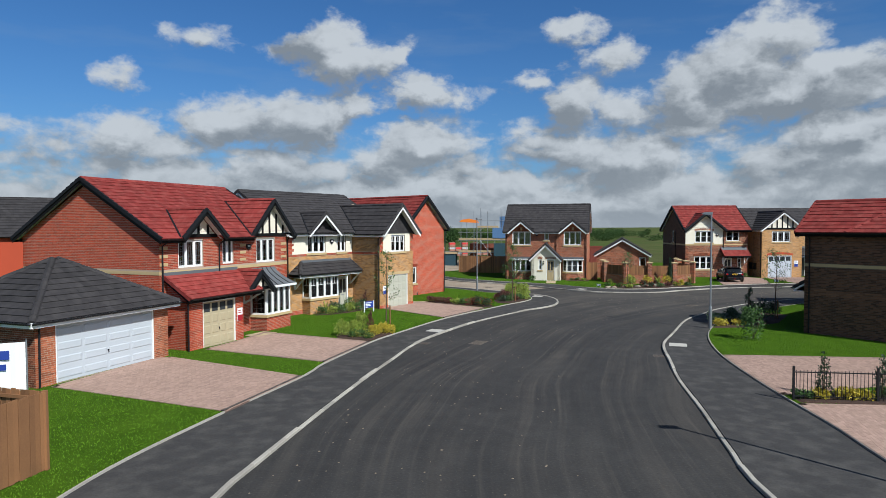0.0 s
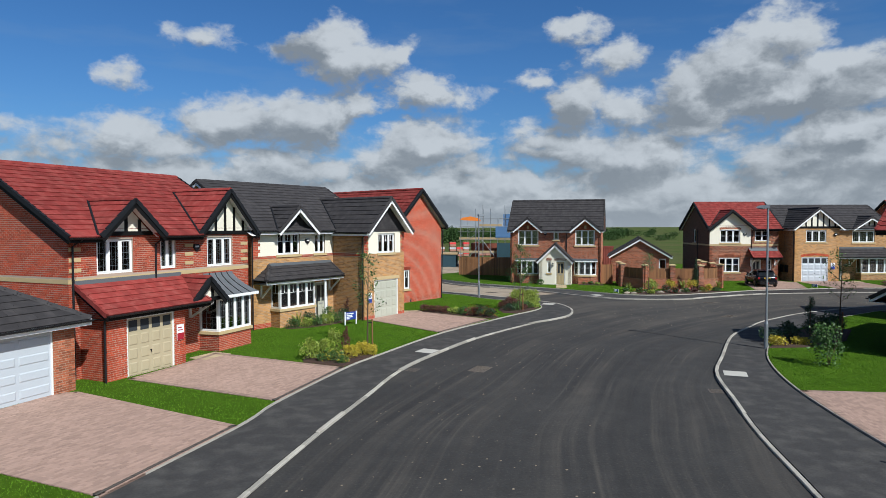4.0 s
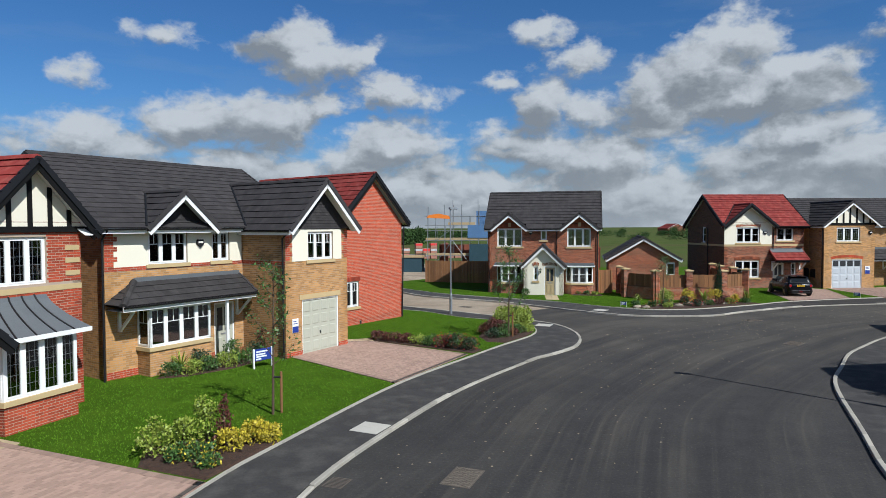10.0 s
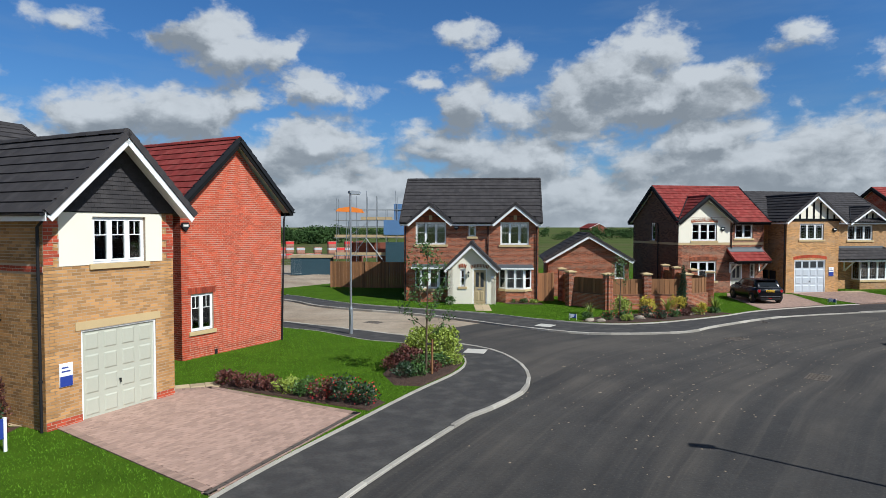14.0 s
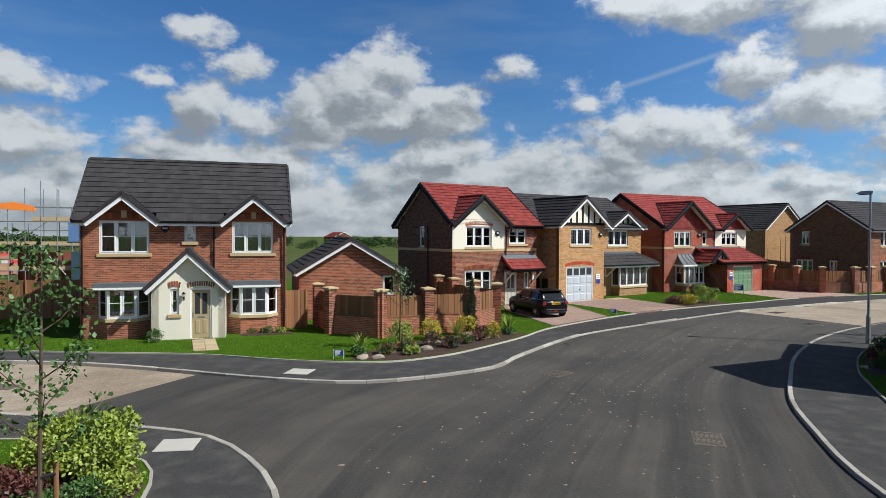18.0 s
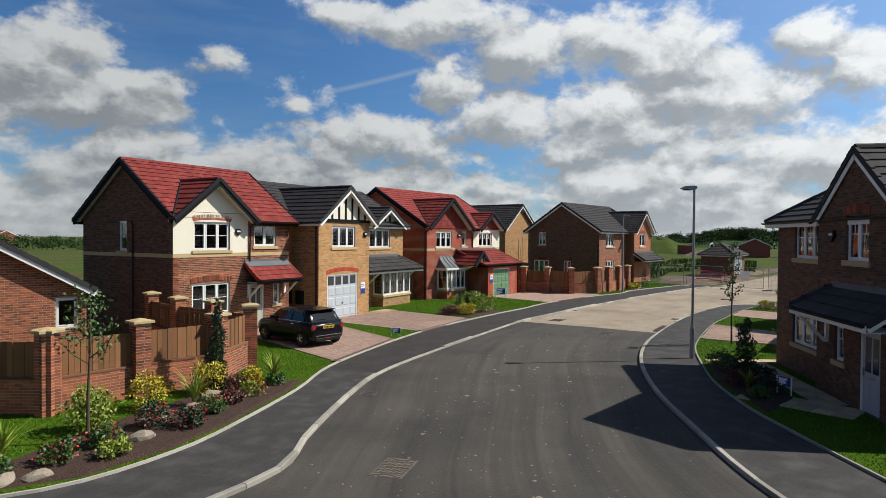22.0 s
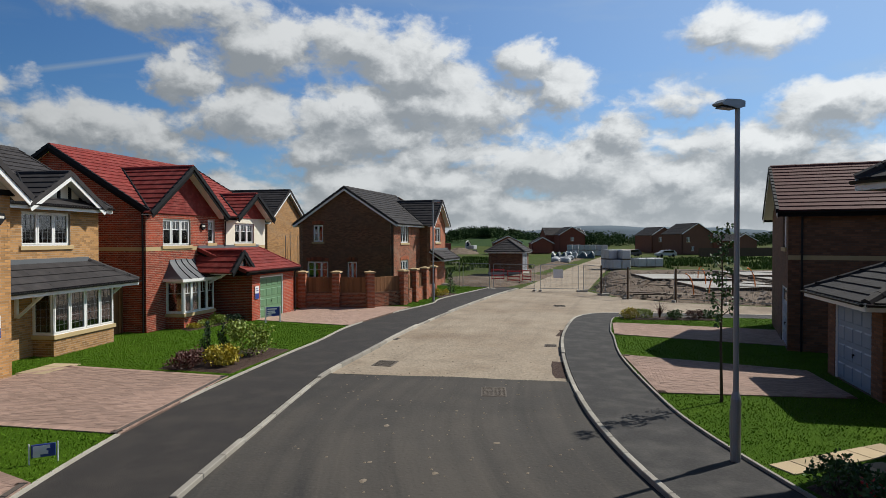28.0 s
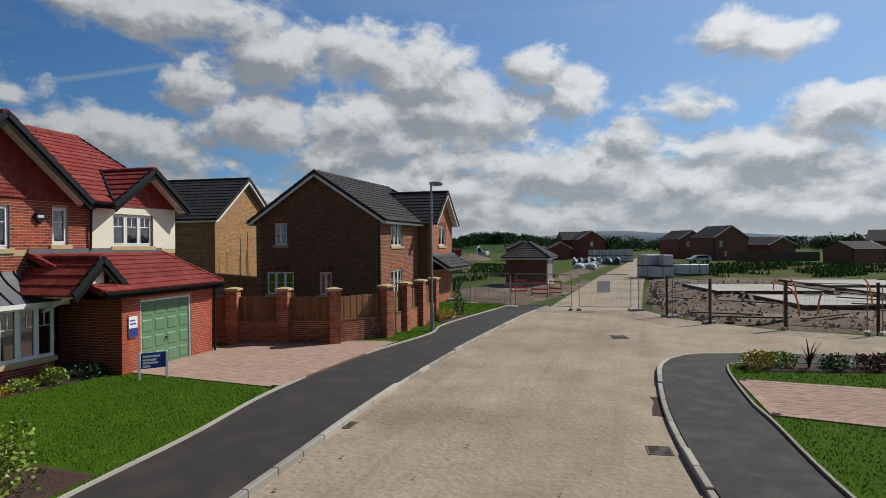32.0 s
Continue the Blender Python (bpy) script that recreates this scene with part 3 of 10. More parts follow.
def slope(parent, name, bl, br, tr, tl, mat, gauge=0.345, cover=0.30, singles=0, deck=True):
    """A roof slope with its four corners (top corners may meet), laid with tiles course by course."""
    bl, br, tr, tl = (Vector(p) for p in (bl, br, tr, tl))
    X = (br - bl).normalized()
    N = X.cross(((tl + tr) / 2 - (bl + br) / 2)).normalized()
    Y = N.cross(X)
    L = (tl - bl).dot(Y)
    M = Matrix((X, Y, N)).transposed().to_4x4()
    M.translation = bl
    w = (br - bl).length
    lx, rx = (tl - bl).dot(X), (tr - bl).dot(X)
    mb = MB()
    pts = [(0, 0), (w, 0), (rx, L)] + ([(lx, L)] if abs(rx - lx) > 1e-3 else [])
    mb.slab(pts, -0.07, 0.0)
    ob = part(name, mb, mat, parent, m=M)
    rows = max(1, round((L + 0.04) / gauge))
    g = (L + 0.04) / rows
    boxes = []
    for j in range(rows):
        s0 = j * g - 0.04
        t = min(max((s0 + g / 2) / L, 0), 1)
        a, b = lx * t, w + (rx - w) * t
        k = math.floor(a / cover)
        off = 0.5 * cover if j % 2 else 0.0
        k = math.floor((a - off) / cover)
        while k * cover + off < b:
            p, q = max(a, k * cover + off), min(b, k * cover + off + cover)
            if q - p > 0.04:
                boxes.append((p, q - 0.003, s0, s0 + g + 0.05))
            k += 1
    arr = np.array(boxes, np.float32)
    full = (arr[:, 1] - arr[:, 0]) > cover - 0.004
    ids = np.nonzero(full)[0][: singles // 2]
    alone = np.zeros(len(arr), bool)
    alone[ids] = True
    key = (mat.name, round(g, 3))
    if len(ids):
        if key not in TILE_MESH:
            w2, gg = cover - 0.003, g + 0.05
            v = [(0, 0, 0), (w2, 0, 0), (w2, gg, 0), (0, gg, 0), (0, 0, 0.046), (w2, 0, 0.046), (w2, gg, 0.012), (0, gg, 0.012), (w2 * 0.5, 0.0, 0.046), (w2 * 0.5, gg, 0.012)]
            f = [(0, 1, 5, 8, 4), (4, 8, 9, 7), (8, 5, 6, 9), (1, 2, 6, 5), (3, 0, 4, 7), (2, 3, 7, 9, 6)]
            me = MB().add(v, f).mesh("roof_tile")
            me.materials.append(mat)
            TILE_MESH[key] = me
        rnd = random.Random(len(arr))
        for i in ids:
            o = new("roof_tile", TILE_MESH[key])
            o.parent = ob
            o.matrix_basis = Matrix.Translation((arr[i, 0], arr[i, 2], rnd.uniform(-0.002, 0.002)))
    rest = arr[~alone]
    n = len(rest)
    if n:
        rs = np.random.RandomState(n)
        v = np.zeros((n, 8, 3), np.float32)
        lift = rs.uniform(-0.002, 0.002, n)
        for i in range(8):
            xi, ai, hi = i & 1, (i >> 1) & 1, (i >> 2) & 1
            hh = (0.046 if ai == 0 else 0.012) * hi
            v[:, i] = np.stack([rest[:, xi], rest[:, 2 + ai], hh + lift * hi], 1)
        q = (BOXQ[None] + 8 * np.arange(n)[:, None, None]).reshape(-1, 4)
        part("tiles", fast_mesh("tiles", v, q), mat, ob, kind="stuff")
    return ob


def beam(p, q, w, h, up=(0, 0, 1), drop=0.0):
    """A bar from p to q, w wide and h deep, its top on the line."""
    p, q = Vector(p), Vector(q)
    X = (q - p).normalized()
    Z = Vector(up)
    Z = (Z - X * Z.dot(X)).normalized()
    Y = Z.cross(X)
    M = Matrix((X, Y, Z)).transposed().to_4x4()
    M.translation = p
    return MB().box(0, (q - p).length, -w / 2, w / 2, -h - drop, -drop, M)


def ridge_line(parent, p, q, mat):
    """Ridge or hip tiles, laid end to end."""
    p, q = Vector(p), Vector(q)
    n = max(1, round((q - p).length / 0.45))
    X = (q - p).normalized()
    Z = (Vector((0, 0, 1)) - X * X.z).normalized()
    M = Matrix((X, Z.cross(X), Z)).transposed().to_4x4()
    M.translation = p
    g = (q - p).length / n
    prof = [(-0.13, -0.045), (-0.09, 0.035), (0, 0.075), (0.09, 0.035), (0.13, -0.045)]
    mb = MB()
    for i in range(n):
        x0, x1, e = i * g, (i + 1) * g - 0.008, 0.006 * (i % 2)
        v = [(x, y, z + e) for x in (x0, x1) for y, z in prof]
        mb.add(v, [(k, k + 1, k + 6, k + 5) for k in range(4)] + [(4, 3, 2, 1, 0), (5, 6, 7, 8, 9)], M)
    return part("ridge_tiles", mb, mat, parent, kind="stuff")


def verge(parent, p, q, mat, board, out, board_deep=0.2):
    """A dry verge of stepped caps along a rake from the eave p to the ridge q, and the bargeboard under it; out: the outward way."""
    p, q, o = Vector(p), Vector(q), Vector(out)
    n = max(2, round((q - p).length / 0.345))
    mb = MB()
    X = (q - p).normalized()
    Z = o.cross(X)
    if Z.z < 0:
        Z = -Z
    M = Matrix((X, Z.cross(X), Z)).transposed().to_4x4()
    M.translation = p
    g = (q - p).length / n
    prof = [(0.0, -0.10)]
    for i in range(n):
        prof += [(i * g, 0.070), ((i + 1) * g - 0.004, 0.045)]
    mb.prism(prof + [(n * g, 0.045), (n * g, -0.10)], -0.05, 0.05, M)
    fix(part("dry_verge", mb, mat, parent))
    if board is not None:
        part("bargeboard", MB().box(-0.05, (q - p).length + 0.02, -0.012, 0.012, -0.10 - board_deep, -0.09, M), board, parent)


def soffit(parent, p, q, inward):
    """A white board under the overhang of a gable, from the eave p to the ridge q."""
    p, q, i = Vector(p), Vector(q), Vector(inward)
    dz = Vector((0, 0, -0.12))
    e = (q - p).normalized() * 0.08
    v = [a + d + o for o in (dz, dz + Vector((0, 0, -0.02))) for a, d in ((p + e, i * 0.06), (q, i * 0.06), (q, i), (p + e, i))]
    fix(part("soffit", MB().add(v, [(0, 1, 2, 3), (7, 6, 5, 4), (0, 4, 5, 1), (1, 5, 6, 2), (2, 6, 7, 3), (3, 7, 4, 0)]), upvc, parent))


def valley(parent, main, dormer):
    """Dark lead in the two valleys where a front gable's roof meets the main slope; main: y0, y1, ze, zr; dormer: x0, x1, ze, zr."""
    y0, y1, ze, zr = main
    k = (zr - ze) / ((y1 - y0) / 2)
    x0, x1, de, dr = dormer
    xm = (x0 + x1) / 2
    lift = 0.05
    for xe in (x0, x1):
        a = max(0.0, (ze - de) / (dr - de)) if de < ze else 0.0
        z = de + (dr - de) * a
        p = Vector((xe + (xm - xe) * a, y0 + (z - ze) / k, z + lift))
        q = Vector((xm, y0 + (dr - ze) / k, dr + lift))
        part("valley", MB().tube([p, q], 0.045, 6), tile_cap_dark, parent)


def gutter(parent, p, q, mat, fascia=None, out=(0, -1, 0)):
    p, q, o = Vector(p), Vector(q), Vector(out)
    X = (q - p).normalized()
    mb = MB()
    prof = [(0.065 * math.cos(a), 0.06 * math.sin(a)) for a in [math.pi + math.pi * k / 6 for k in range(7)]]
    prof += [(0.055, 0.0), (-0.055, 0.0)]
    n = len(prof)
    v = [pp + o * (0.075 + a) + Vector((0, 0, b - 0.03)) for pp in (p, q) for a, b in prof]
    mb.add(v, [(k, (k + 1) % n, n + (k + 1) % n, n + k) for k in range(n)] + [tuple(range(n - 1, -1, -1)), tuple(range(n, 2 * n))])
    fix(part("gutter", mb, mat, parent))
    if fascia is not None:
        b = MB()
        v = [pp + o * a + Vector((0, 0, z)) for pp in (p, q) for a, z in ((-0.01, 0.0), (0.012, 0.0), (0.012, -0.20), (-0.01, -0.20))]
        b.add(v, [(k, (k + 1) % 4, 4 + (k + 1) % 4, 4 + k) for k in range(4)] + [(3, 2, 1, 0), (4, 5, 6, 7)])
        fix(part("fascia", b, fascia, parent))


def pipe(parent, pts, mat=None, r=0.036):
    mb = MB().tube(pts, r, 8)
    a, b = Vector(pts[-2]), Vector(pts[-1])
    k = max(1, int((b - a).length / 1.6))
    for i in range(k):
        c = a.lerp(b, (i + 0.5) / k)
        mb.tube([c + Vector((0, 0, 0.03)), c - Vector((0, 0, 0.03))], r + 0.010, 8)
    return part("downpipe", mb, mat or black_plastic, parent, smooth=False)


def gable_roof(parent, axis, x0, x1, y0, y1, ze, zr, mat, board, fascia, ends=(True, True), singles=0, back=True, caps=None, deep=0.14, eaves=(True, True), gaps=(), main=None):
    """A pitched roof over a rectangle with its eave edges at ze and its ridge at zr, along 'x' or 'y'; main: y0, y1, ze, zr of the
    main roof whose front slope a front gable's roof runs into."""
    caps = caps or mat
    roof = parent
    if axis == "x":
        ym = (y0 + y1) / 2
        yw = 0.02 if gaps else y0        # over front gables the slope stops at the wall
        zw = ze + (zr - ze) * (yw - y0) / (ym - y0)
        slope(roof, "roof_slope", (x0, yw, zw), (x1, yw, zw), (x1, ym, zr), (x0, ym, zr), mat, singles=singles)
        for a, b in free_runs(x0, x1, gaps) if gaps else ():
            slope(roof, "eave_slope", (a, y0, ze), (b, y0, ze), (b, yw, zw), (a, yw, zw), mat, gauge=0.42)
            gutter(roof, (a, y0, ze), (b, y0, ze), black_plastic, fascia, (0, -1, 0))
        if back:
            slope(roof, "roof_slope", (x1, y1, ze), (x0, y1, ze), (x0, ym, zr), (x1, ym, zr), mat)
        ridge_line(roof, (x0, ym, zr + 0.01), (x1, ym, zr + 0.01), mat)
        for on, x, o in ((ends[0], x0, -1), (ends[1], x1, 1)):
            if on:
                verge(roof, (x, y0, ze), (x, ym, zr), caps, board, (o, 0, 0), deep)
                verge(roof, (x, y1, ze), (x, ym, zr), caps, board, (o, 0, 0), deep)
                for ya in (y0, y1):
                    soffit(roof, (x, ya, ze), (x, ym, zr), (-o * 0.3, 0, 0))
        if eaves[0] and not gaps:
            gutter(roof, (x0, y0, ze), (x1, y0, ze), black_plastic, fascia, (0, -1, 0))
        if eaves[1]:
            gutter(roof, (x0, y1, ze), (x1, y1, ze), black_plastic, fascia, (0, 1, 0))
    else:
        xm = (x0 + x1) / 2
        yv = y1
        if main:
            k = (main[3] - main[2]) / ((main[1] - main[0]) / 2)
            yv, y1 = max(y0 + 0.05, main[0] + (ze - main[2]) / k) + 0.12, main[0] + (zr - main[2]) / k + 0.12
            valley(parent, main, (x0, x1, ze, zr))
        slope(roof, "roof_slope", (x0, yv, ze), (x0, y0, ze), (xm, y0, zr), (xm, y1, zr), mat, singles=singles)
        slope(roof, "roof_slope", (x1, y0, ze), (x1, yv, ze), (xm, y1, zr), (xm, y0, zr), mat, singles=singles)
        ridge_line(roof, (xm, y0, zr + 0.01), (xm, y1, zr + 0.01), mat)
        for on, y, o in ((ends[0], y0, -1), (ends[1], y1, 1)):
            if on:
                verge(roof, (x0, y, ze), (xm, y, zr), caps, board, (0, o, 0), deep)
                verge(roof, (x1, y, ze), (xm, y, zr), caps, board, (0, o, 0), deep)
                for xa in (x0, x1):
                    soffit(roof, (xa, y, ze), (xm, y, zr), (0, -o * 0.5, 0))
        if eaves[0]:
            gutter(roof, (x0, y1, ze), (x0, y0, ze), black_plastic, fascia, (-1, 0, 0))
        if eaves[1]:
            gutter(roof, (x1, y0, ze), (x1, y1, ze), black_plastic, fascia, (1, 0, 0))
    return roof


def hip_roof(parent, x0, x1, y0, y1, ze, zr, mat, fascia, singles=0, caps=None, left=True, right=True):
    """A hipped roof; a side that is not hipped ends in a gable."""
    caps = caps or mat
    half = (y1 - y0) / 2
    ym = (y0 + y1) / 2
    a, b = (x0 + half if left else x0), (x1 - half if right else x1)
    if a > b:
        a = b = (a + b) / 2
    roof = parent
    slope(roof, "roof_slope", (x0, y0, ze), (x1, y0, ze), (b, ym, zr), (a, ym, zr), mat, singles=singles)
    slope(roof, "roof_slope", (x1, y1, ze), (x0, y1, ze), (a, ym, zr), (b, ym, zr), mat)
    if left:
        slope(roof, "roof_slope", (x0, y1, ze), (x0, y0, ze), (a, ym, zr), (a, ym, zr), mat, singles=singles // 2)
        for y in (y0, y1):
            ridge_line(roof, (x0, y, ze + 0.03), (a, ym, zr + 0.03), caps)
    if right:
        slope(roof, "roof_slope", (x1, y0, ze), (x1, y1, ze), (b, ym, zr), (b, ym, zr), mat)
        for y in (y0, y1):
            ridge_line(roof, (x1, y, ze + 0.03), (b, ym, zr + 0.03), caps)
    if b - a > 0.3:
        ridge_line(roof, (a, ym, zr + 0.03), (b, ym, zr + 0.03), caps)
    for p, q, o in (((x0, y0, ze), (x1, y0, ze), (0, -1, 0)), ((x0, y1, ze), (x1, y1, ze), (0, 1, 0)), ((x0, y0, ze), (x0, y1, ze), (-1, 0, 0)), ((x1, y0, ze), (x1, y1, ze), (1, 0, 0))):
        gutter(roof, p, q, black_plastic, fascia, o)
    return roof


def window(parent, m, x0, x1, z0, z1, lights=3, bars="plain", sill=True, frame_mat=None, head=None, curtain=False, deep=0.07):
    """A framed window in the opening x0..x1, z0..z1 of the wall with frame m."""
    fm = frame_mat or upvc
    y0, y1 = deep, deep + 0.07
    mb = MB()
    t = 0.055
    step = (x1 - x0) / lights
    lit = [(x0 + i * step + (t if i == 0 else 0.03), x0 + (i + 1) * step - (t if i == lights - 1 else 0.03)) for i in range(lights)]
    mb.grid([x0, x1, *[v for p in lit for v in p]], [z0, z0 + t, z1 - t, z1], lambda x, z: not (z0 + t < z < z1 - t and any(p < x < q for p, q in lit)), y0, y1)
    win = part("window", mb, fm, parent, m=m)
    for i in range(lights):
        a, b = x0 + i * step + (t if i == 0 else 0.03), x0 + (i + 1) * step - (t if i == lights - 1 else 0.03)
        c, d = z0 + t, z1 - t
        e = 0.042
        cm = MB()
        yc = y0 - 0.012
        cm.grid([a, a + e, b - e, b], [c, c + e, d - e, d], lambda x, z: not (a + e < x < b - e and c + e < z < d - e), yc, y1 - 0.02)
        part("casement", cm, fm, win)
        part("pane", MB().box(a + e, b - e, y0 + 0.022, y0 + 0.034, c + e, d - e), glass, win)
        bar, k = MB(), 0.011
        if bars in ("half", "cottage"):
            zz, xm = c + (d - c) * (0.52 if bars == "half" else 0.62), (a + b) / 2
            bar.grid([a + e, xm - k, xm + k, b - e], [zz - k, zz + k, d - e], lambda x, z: z < zz + k or (bars == "cottage" and abs(x - xm) < k), y0 + 0.008, y0 + 0.021)
        if bars == "lead":
            k = 0.004
            us, ws = [a + (b - a) * j / 3 for j in (1, 2)], [c + (d - c) * j / 5 for j in range(1, 5)]
            bar.grid([a + e, b - e, *[u + o for u in us for o in (-k, k)]], [c + e, d - e, *[u + o for u in ws for o in (-k, k)]],
                     lambda x, z: any(abs(x - u) < k for u in us) or any(abs(z - u) < k for u in ws), y0 + 0.014, y0 + 0.021)
        if bar.v:
            part("glazing_bar", bar, upvc if bars != "lead" else steel_grey, win)
    if lights > 1:
        share = 0.38 if curtain else 0.20
        cm = MB()
        for a, b in ((x0 + 0.03, x0 + (x1 - x0) * share), (x1 - (x1 - x0) * share, x1 - 0.03)):
            n = 12
            for k in range(n):
                xa, xb = a + (b - a) * k / n, a + (b - a) * (k + 1) / n
                ya, yb = y1 + 0.09 + 0.03 * (k % 2), y1 + 0.09 + 0.03 * ((k + 1) % 2)
                cm.add([(xa, ya, z0), (xb, yb, z0), (xb, yb, z1), (xa, ya, z1), (xa, ya + 0.01, z0), (xb, yb + 0.01, z0), (xb, yb + 0.01, z1), (xa, ya + 0.01, z1)], [(0, 1, 2, 3), (7, 6, 5, 4)])
        if curtain == "blind":
            for k in range(int((z1 - z0) * 0.55 / 0.06)):
                cm.box(x0 + 0.05, x1 - 0.05, y1 + 0.05, y1 + 0.09, z1 - 0.1 - k * 0.06, z1 - 0.055 - k * 0.06)
        part("curtain", cm, curtain_white, win)
    if sill:
        part("sill", MB().box(x0 - 0.1, x1 + 0.1, -0.06, 0.09, z0 - 0.14, z0, b=0.01), stone_buff, win)
    if head == "arch":
        n = max(5, round((x1 - x0) / 0.075))
        mb = MB()
        for i in range(n):
            a = (i + 0.5) / n
            xx = x0 - 0.05 + (x1 - x0 + 0.1) * a
            lift = 0.05 + 0.09 * (1 - (2 * a - 1) ** 2)
            mb.box(-0.032, 0.032, -0.03, 0.06, 0, 0.22, Matrix.Translation((xx, 0, z1 - 0.03 + lift)) @ pose(0, 0, 0, 0, (a - 0.5) * 24, 0))
        part("brick_arch", mb, brick_multi, win, kind="stuff")
    elif head == "soldier":
        mb = MB()
        n = max(3, round((x1 - x0 + 0.2) / 0.075))
        for i in range(n):
            xx = x0 - 0.1 + (i + 0.5) * (x1 - x0 + 0.2) / n
            mb.box(xx - 0.0325, xx + 0.0325, -0.011, 0.05, z1, z1 + 0.215)
        part("soldier_course", mb, brick_red, win, kind="stuff")
    return win


def opening(x0, x1, z0, z1):
    return (x0, x1, z0, z1)


def facing(parent, m, x0, x1, z0, z1, mat, name="render_panel", label="", holes=(), proud=0.016):
    """A thin facing over a part of a wall, with holes."""
    xs = [x0, x1, *[min(max(v, x0), x1) for o in holes for v in o[:2]]]
    zs = [z0, z1, *[min(max(v, z0), z1) for o in holes for v in o[2:]]]
    mb = MB().grid(xs, zs, lambda x, z: not any(o[0] < x < o[1] and o[2] < z < o[3] for o in holes), -proud, 0.0)
    return part(name, mb, mat, parent, label, m=m)


def brick_band(parent, m, x0, x1, z0, z1, brick, name="brick_band", holes=(), proud=0.014):
    """A proud band, plinth or quoin of bricks."""
    ob = facing(parent, m, x0, x1, z0, z1, mortar, name, holes=holes, proud=proud)
    n = max(1, round((z1 - z0) / 0.075))
    g = (z1 - z0) / n
    boxes = []
    for k in range(n):
        z = z0 + k * g
        for a, b in free_runs(x0, x1, [(o[0], o[1]) for o in holes if o[2] < z + g and o[3] > z]):
            x = a - (0.1125 if k % 2 else 0.0)
            while x < b:
                p, q = max(a, x), min(b, x + 0.215)
                if q - p > 0.03:
                    boxes.append((p, q, z + 0.012, z + g, proud - 0.002, proud + 0.003))
                x += 0.225
    v, q = blocks(boxes, "-y")
    part("bricks", fast_mesh("bricks", v, q), brick, ob, kind="stuff")
    return ob


def gable_face(parent, m, xa, xb, z0, za, style, tile=None, y=0.0):
    """The infill of a front gable between xa and xb with its point at za: 'timber', 'tiles', 'render' or 'brick'."""
    xm = (xa + xb) / 2
    hgt = za - z0
    back = MB().prism([(xa, z0), (xb, z0), (xm, za)], y - 0.03, y + 0.2)
    if style == "timber":
        g = part("gable_panel", back, render_cream, parent, m=m)
        tb = MB()
        tb.box(xa, xb, y - 0.07, y - 0.028, z0 - 0.02, z0 + 0.14)
        n = max(3, round((xb - xa) / 0.55))
        for i in range(1, n):
            xx = xa + (xb - xa) * i / n
            top = z0 + hgt * (1 - abs(xx - xm) / (xm - xa))
            if top - z0 > 0.3:
                tb.box(xx - 0.065, xx + 0.065, y - 0.062, y - 0.028, z0 + 0.14, top)
        part("timber_studs", tb, timber_black, g)
    elif style == "tiles":
        g = part("gable_panel", back, tile, parent, m=m)
        boxes, k = [], 0
        z = z0
        while z < za - 0.08:
            t = (z + 0.05 - z0) / hgt
            a, b = xa + (xm - xa) * t, xb - (xb - xm) * t
            off = 0.08 if k % 2 else 0.0
            x = math.floor((a - off) / 0.165) * 0.165 + off
            while x < b:
                p, q = max(a, x), min(b, x + 0.162)
                if q - p > 0.03:
                    boxes.append((p, q, z, z + 0.13))
                x += 0.165
            z += 0.11
            k += 1
        arr = np.array(boxes, np.float32)
        n = len(arr)
        v = np.zeros((n, 8, 3), np.float32)
        for i in range(8):
            xi, ai, hi = i & 1, (i >> 1) & 1, (i >> 2) & 1
            hh = (0.028 if ai == 0 else 0.008) * hi
            v[:, i] = np.stack([arr[:, xi], np.full(n, y - 0.03 - hh), arr[:, 2 + ai]], 1)
        q = (BOXQ[None] + 8 * np.arange(n)[:, None, None]).reshape(-1, 4)
        part("hung_tiles", fast_mesh("hung_tiles", v, q), tile, g, kind="stuff")
    elif style == "render":
        part("gable_panel", back, render_cream, parent, m=m)
    return


def garage_door(parent, m, x0, x1, z0, z1, mat, cols=4, rows=4, lights=True, wide=False, arch=0.0):
    mb = MB()
    t = 0.05
    mb.box(x0, x0 + t, 0.02, 0.12, z0, z1).box(x1 - t, x1, 0.02, 0.12, z0, z1).box(x0 + t, x1 - t, 0.02, 0.12, z1 - t, z1)
    fr = part("garage_door", mb, upvc, parent, m=m)
    a, b, c, d = x0 + t, x1 - t, z0 + 0.01, z1 - t
    part("door_leaf", MB().box(a, b, 0.06, 0.10, c, d), mat, fr)
    cw, rh = (b - a) / cols, (d - c) / rows
    for i in range(cols):
        for k in range(rows):
            p, q, r, s = a + i * cw + 0.07, a + (i + 1) * cw - 0.07, c + k * rh + 0.06, c + (k + 1) * rh - 0.06
            if wide:
                p, q, r, s = p - 0.02, q + 0.02, r + 0.05, s - 0.05
            if lights and k == rows - 1:
                part("garage_light", MB().box(p, q, 0.05, 0.062, r, s), glass_dark, fr)
            else:
                pm = MB()
                e = 0.035
                v = [(p, 0.059, r), (q, 0.059, r), (q, 0.059, s), (p, 0.059, s), (p + e, 0.042, r + e), (q - e, 0.042, r + e), (q - e, 0.042, s - e), (p + e, 0.042, s - e)]
                pm.add(v, [(4, 5, 6, 7), (0, 1, 5, 4), (1, 2, 6, 5), (2, 3, 7, 6), (3, 0, 4, 7)])
                part("door_panel", pm, mat, fr)
    xm = (a + b) / 2
    part("handle", MB().tube([(xm, 0.055, c + 0.78), (xm, 0.01, c + 0.78)], 0.025, 8).box(xm - 0.015, xm + 0.015, 0.005, 0.02, c + 0.70, c + 0.80), black_plastic, fr)
    return fr


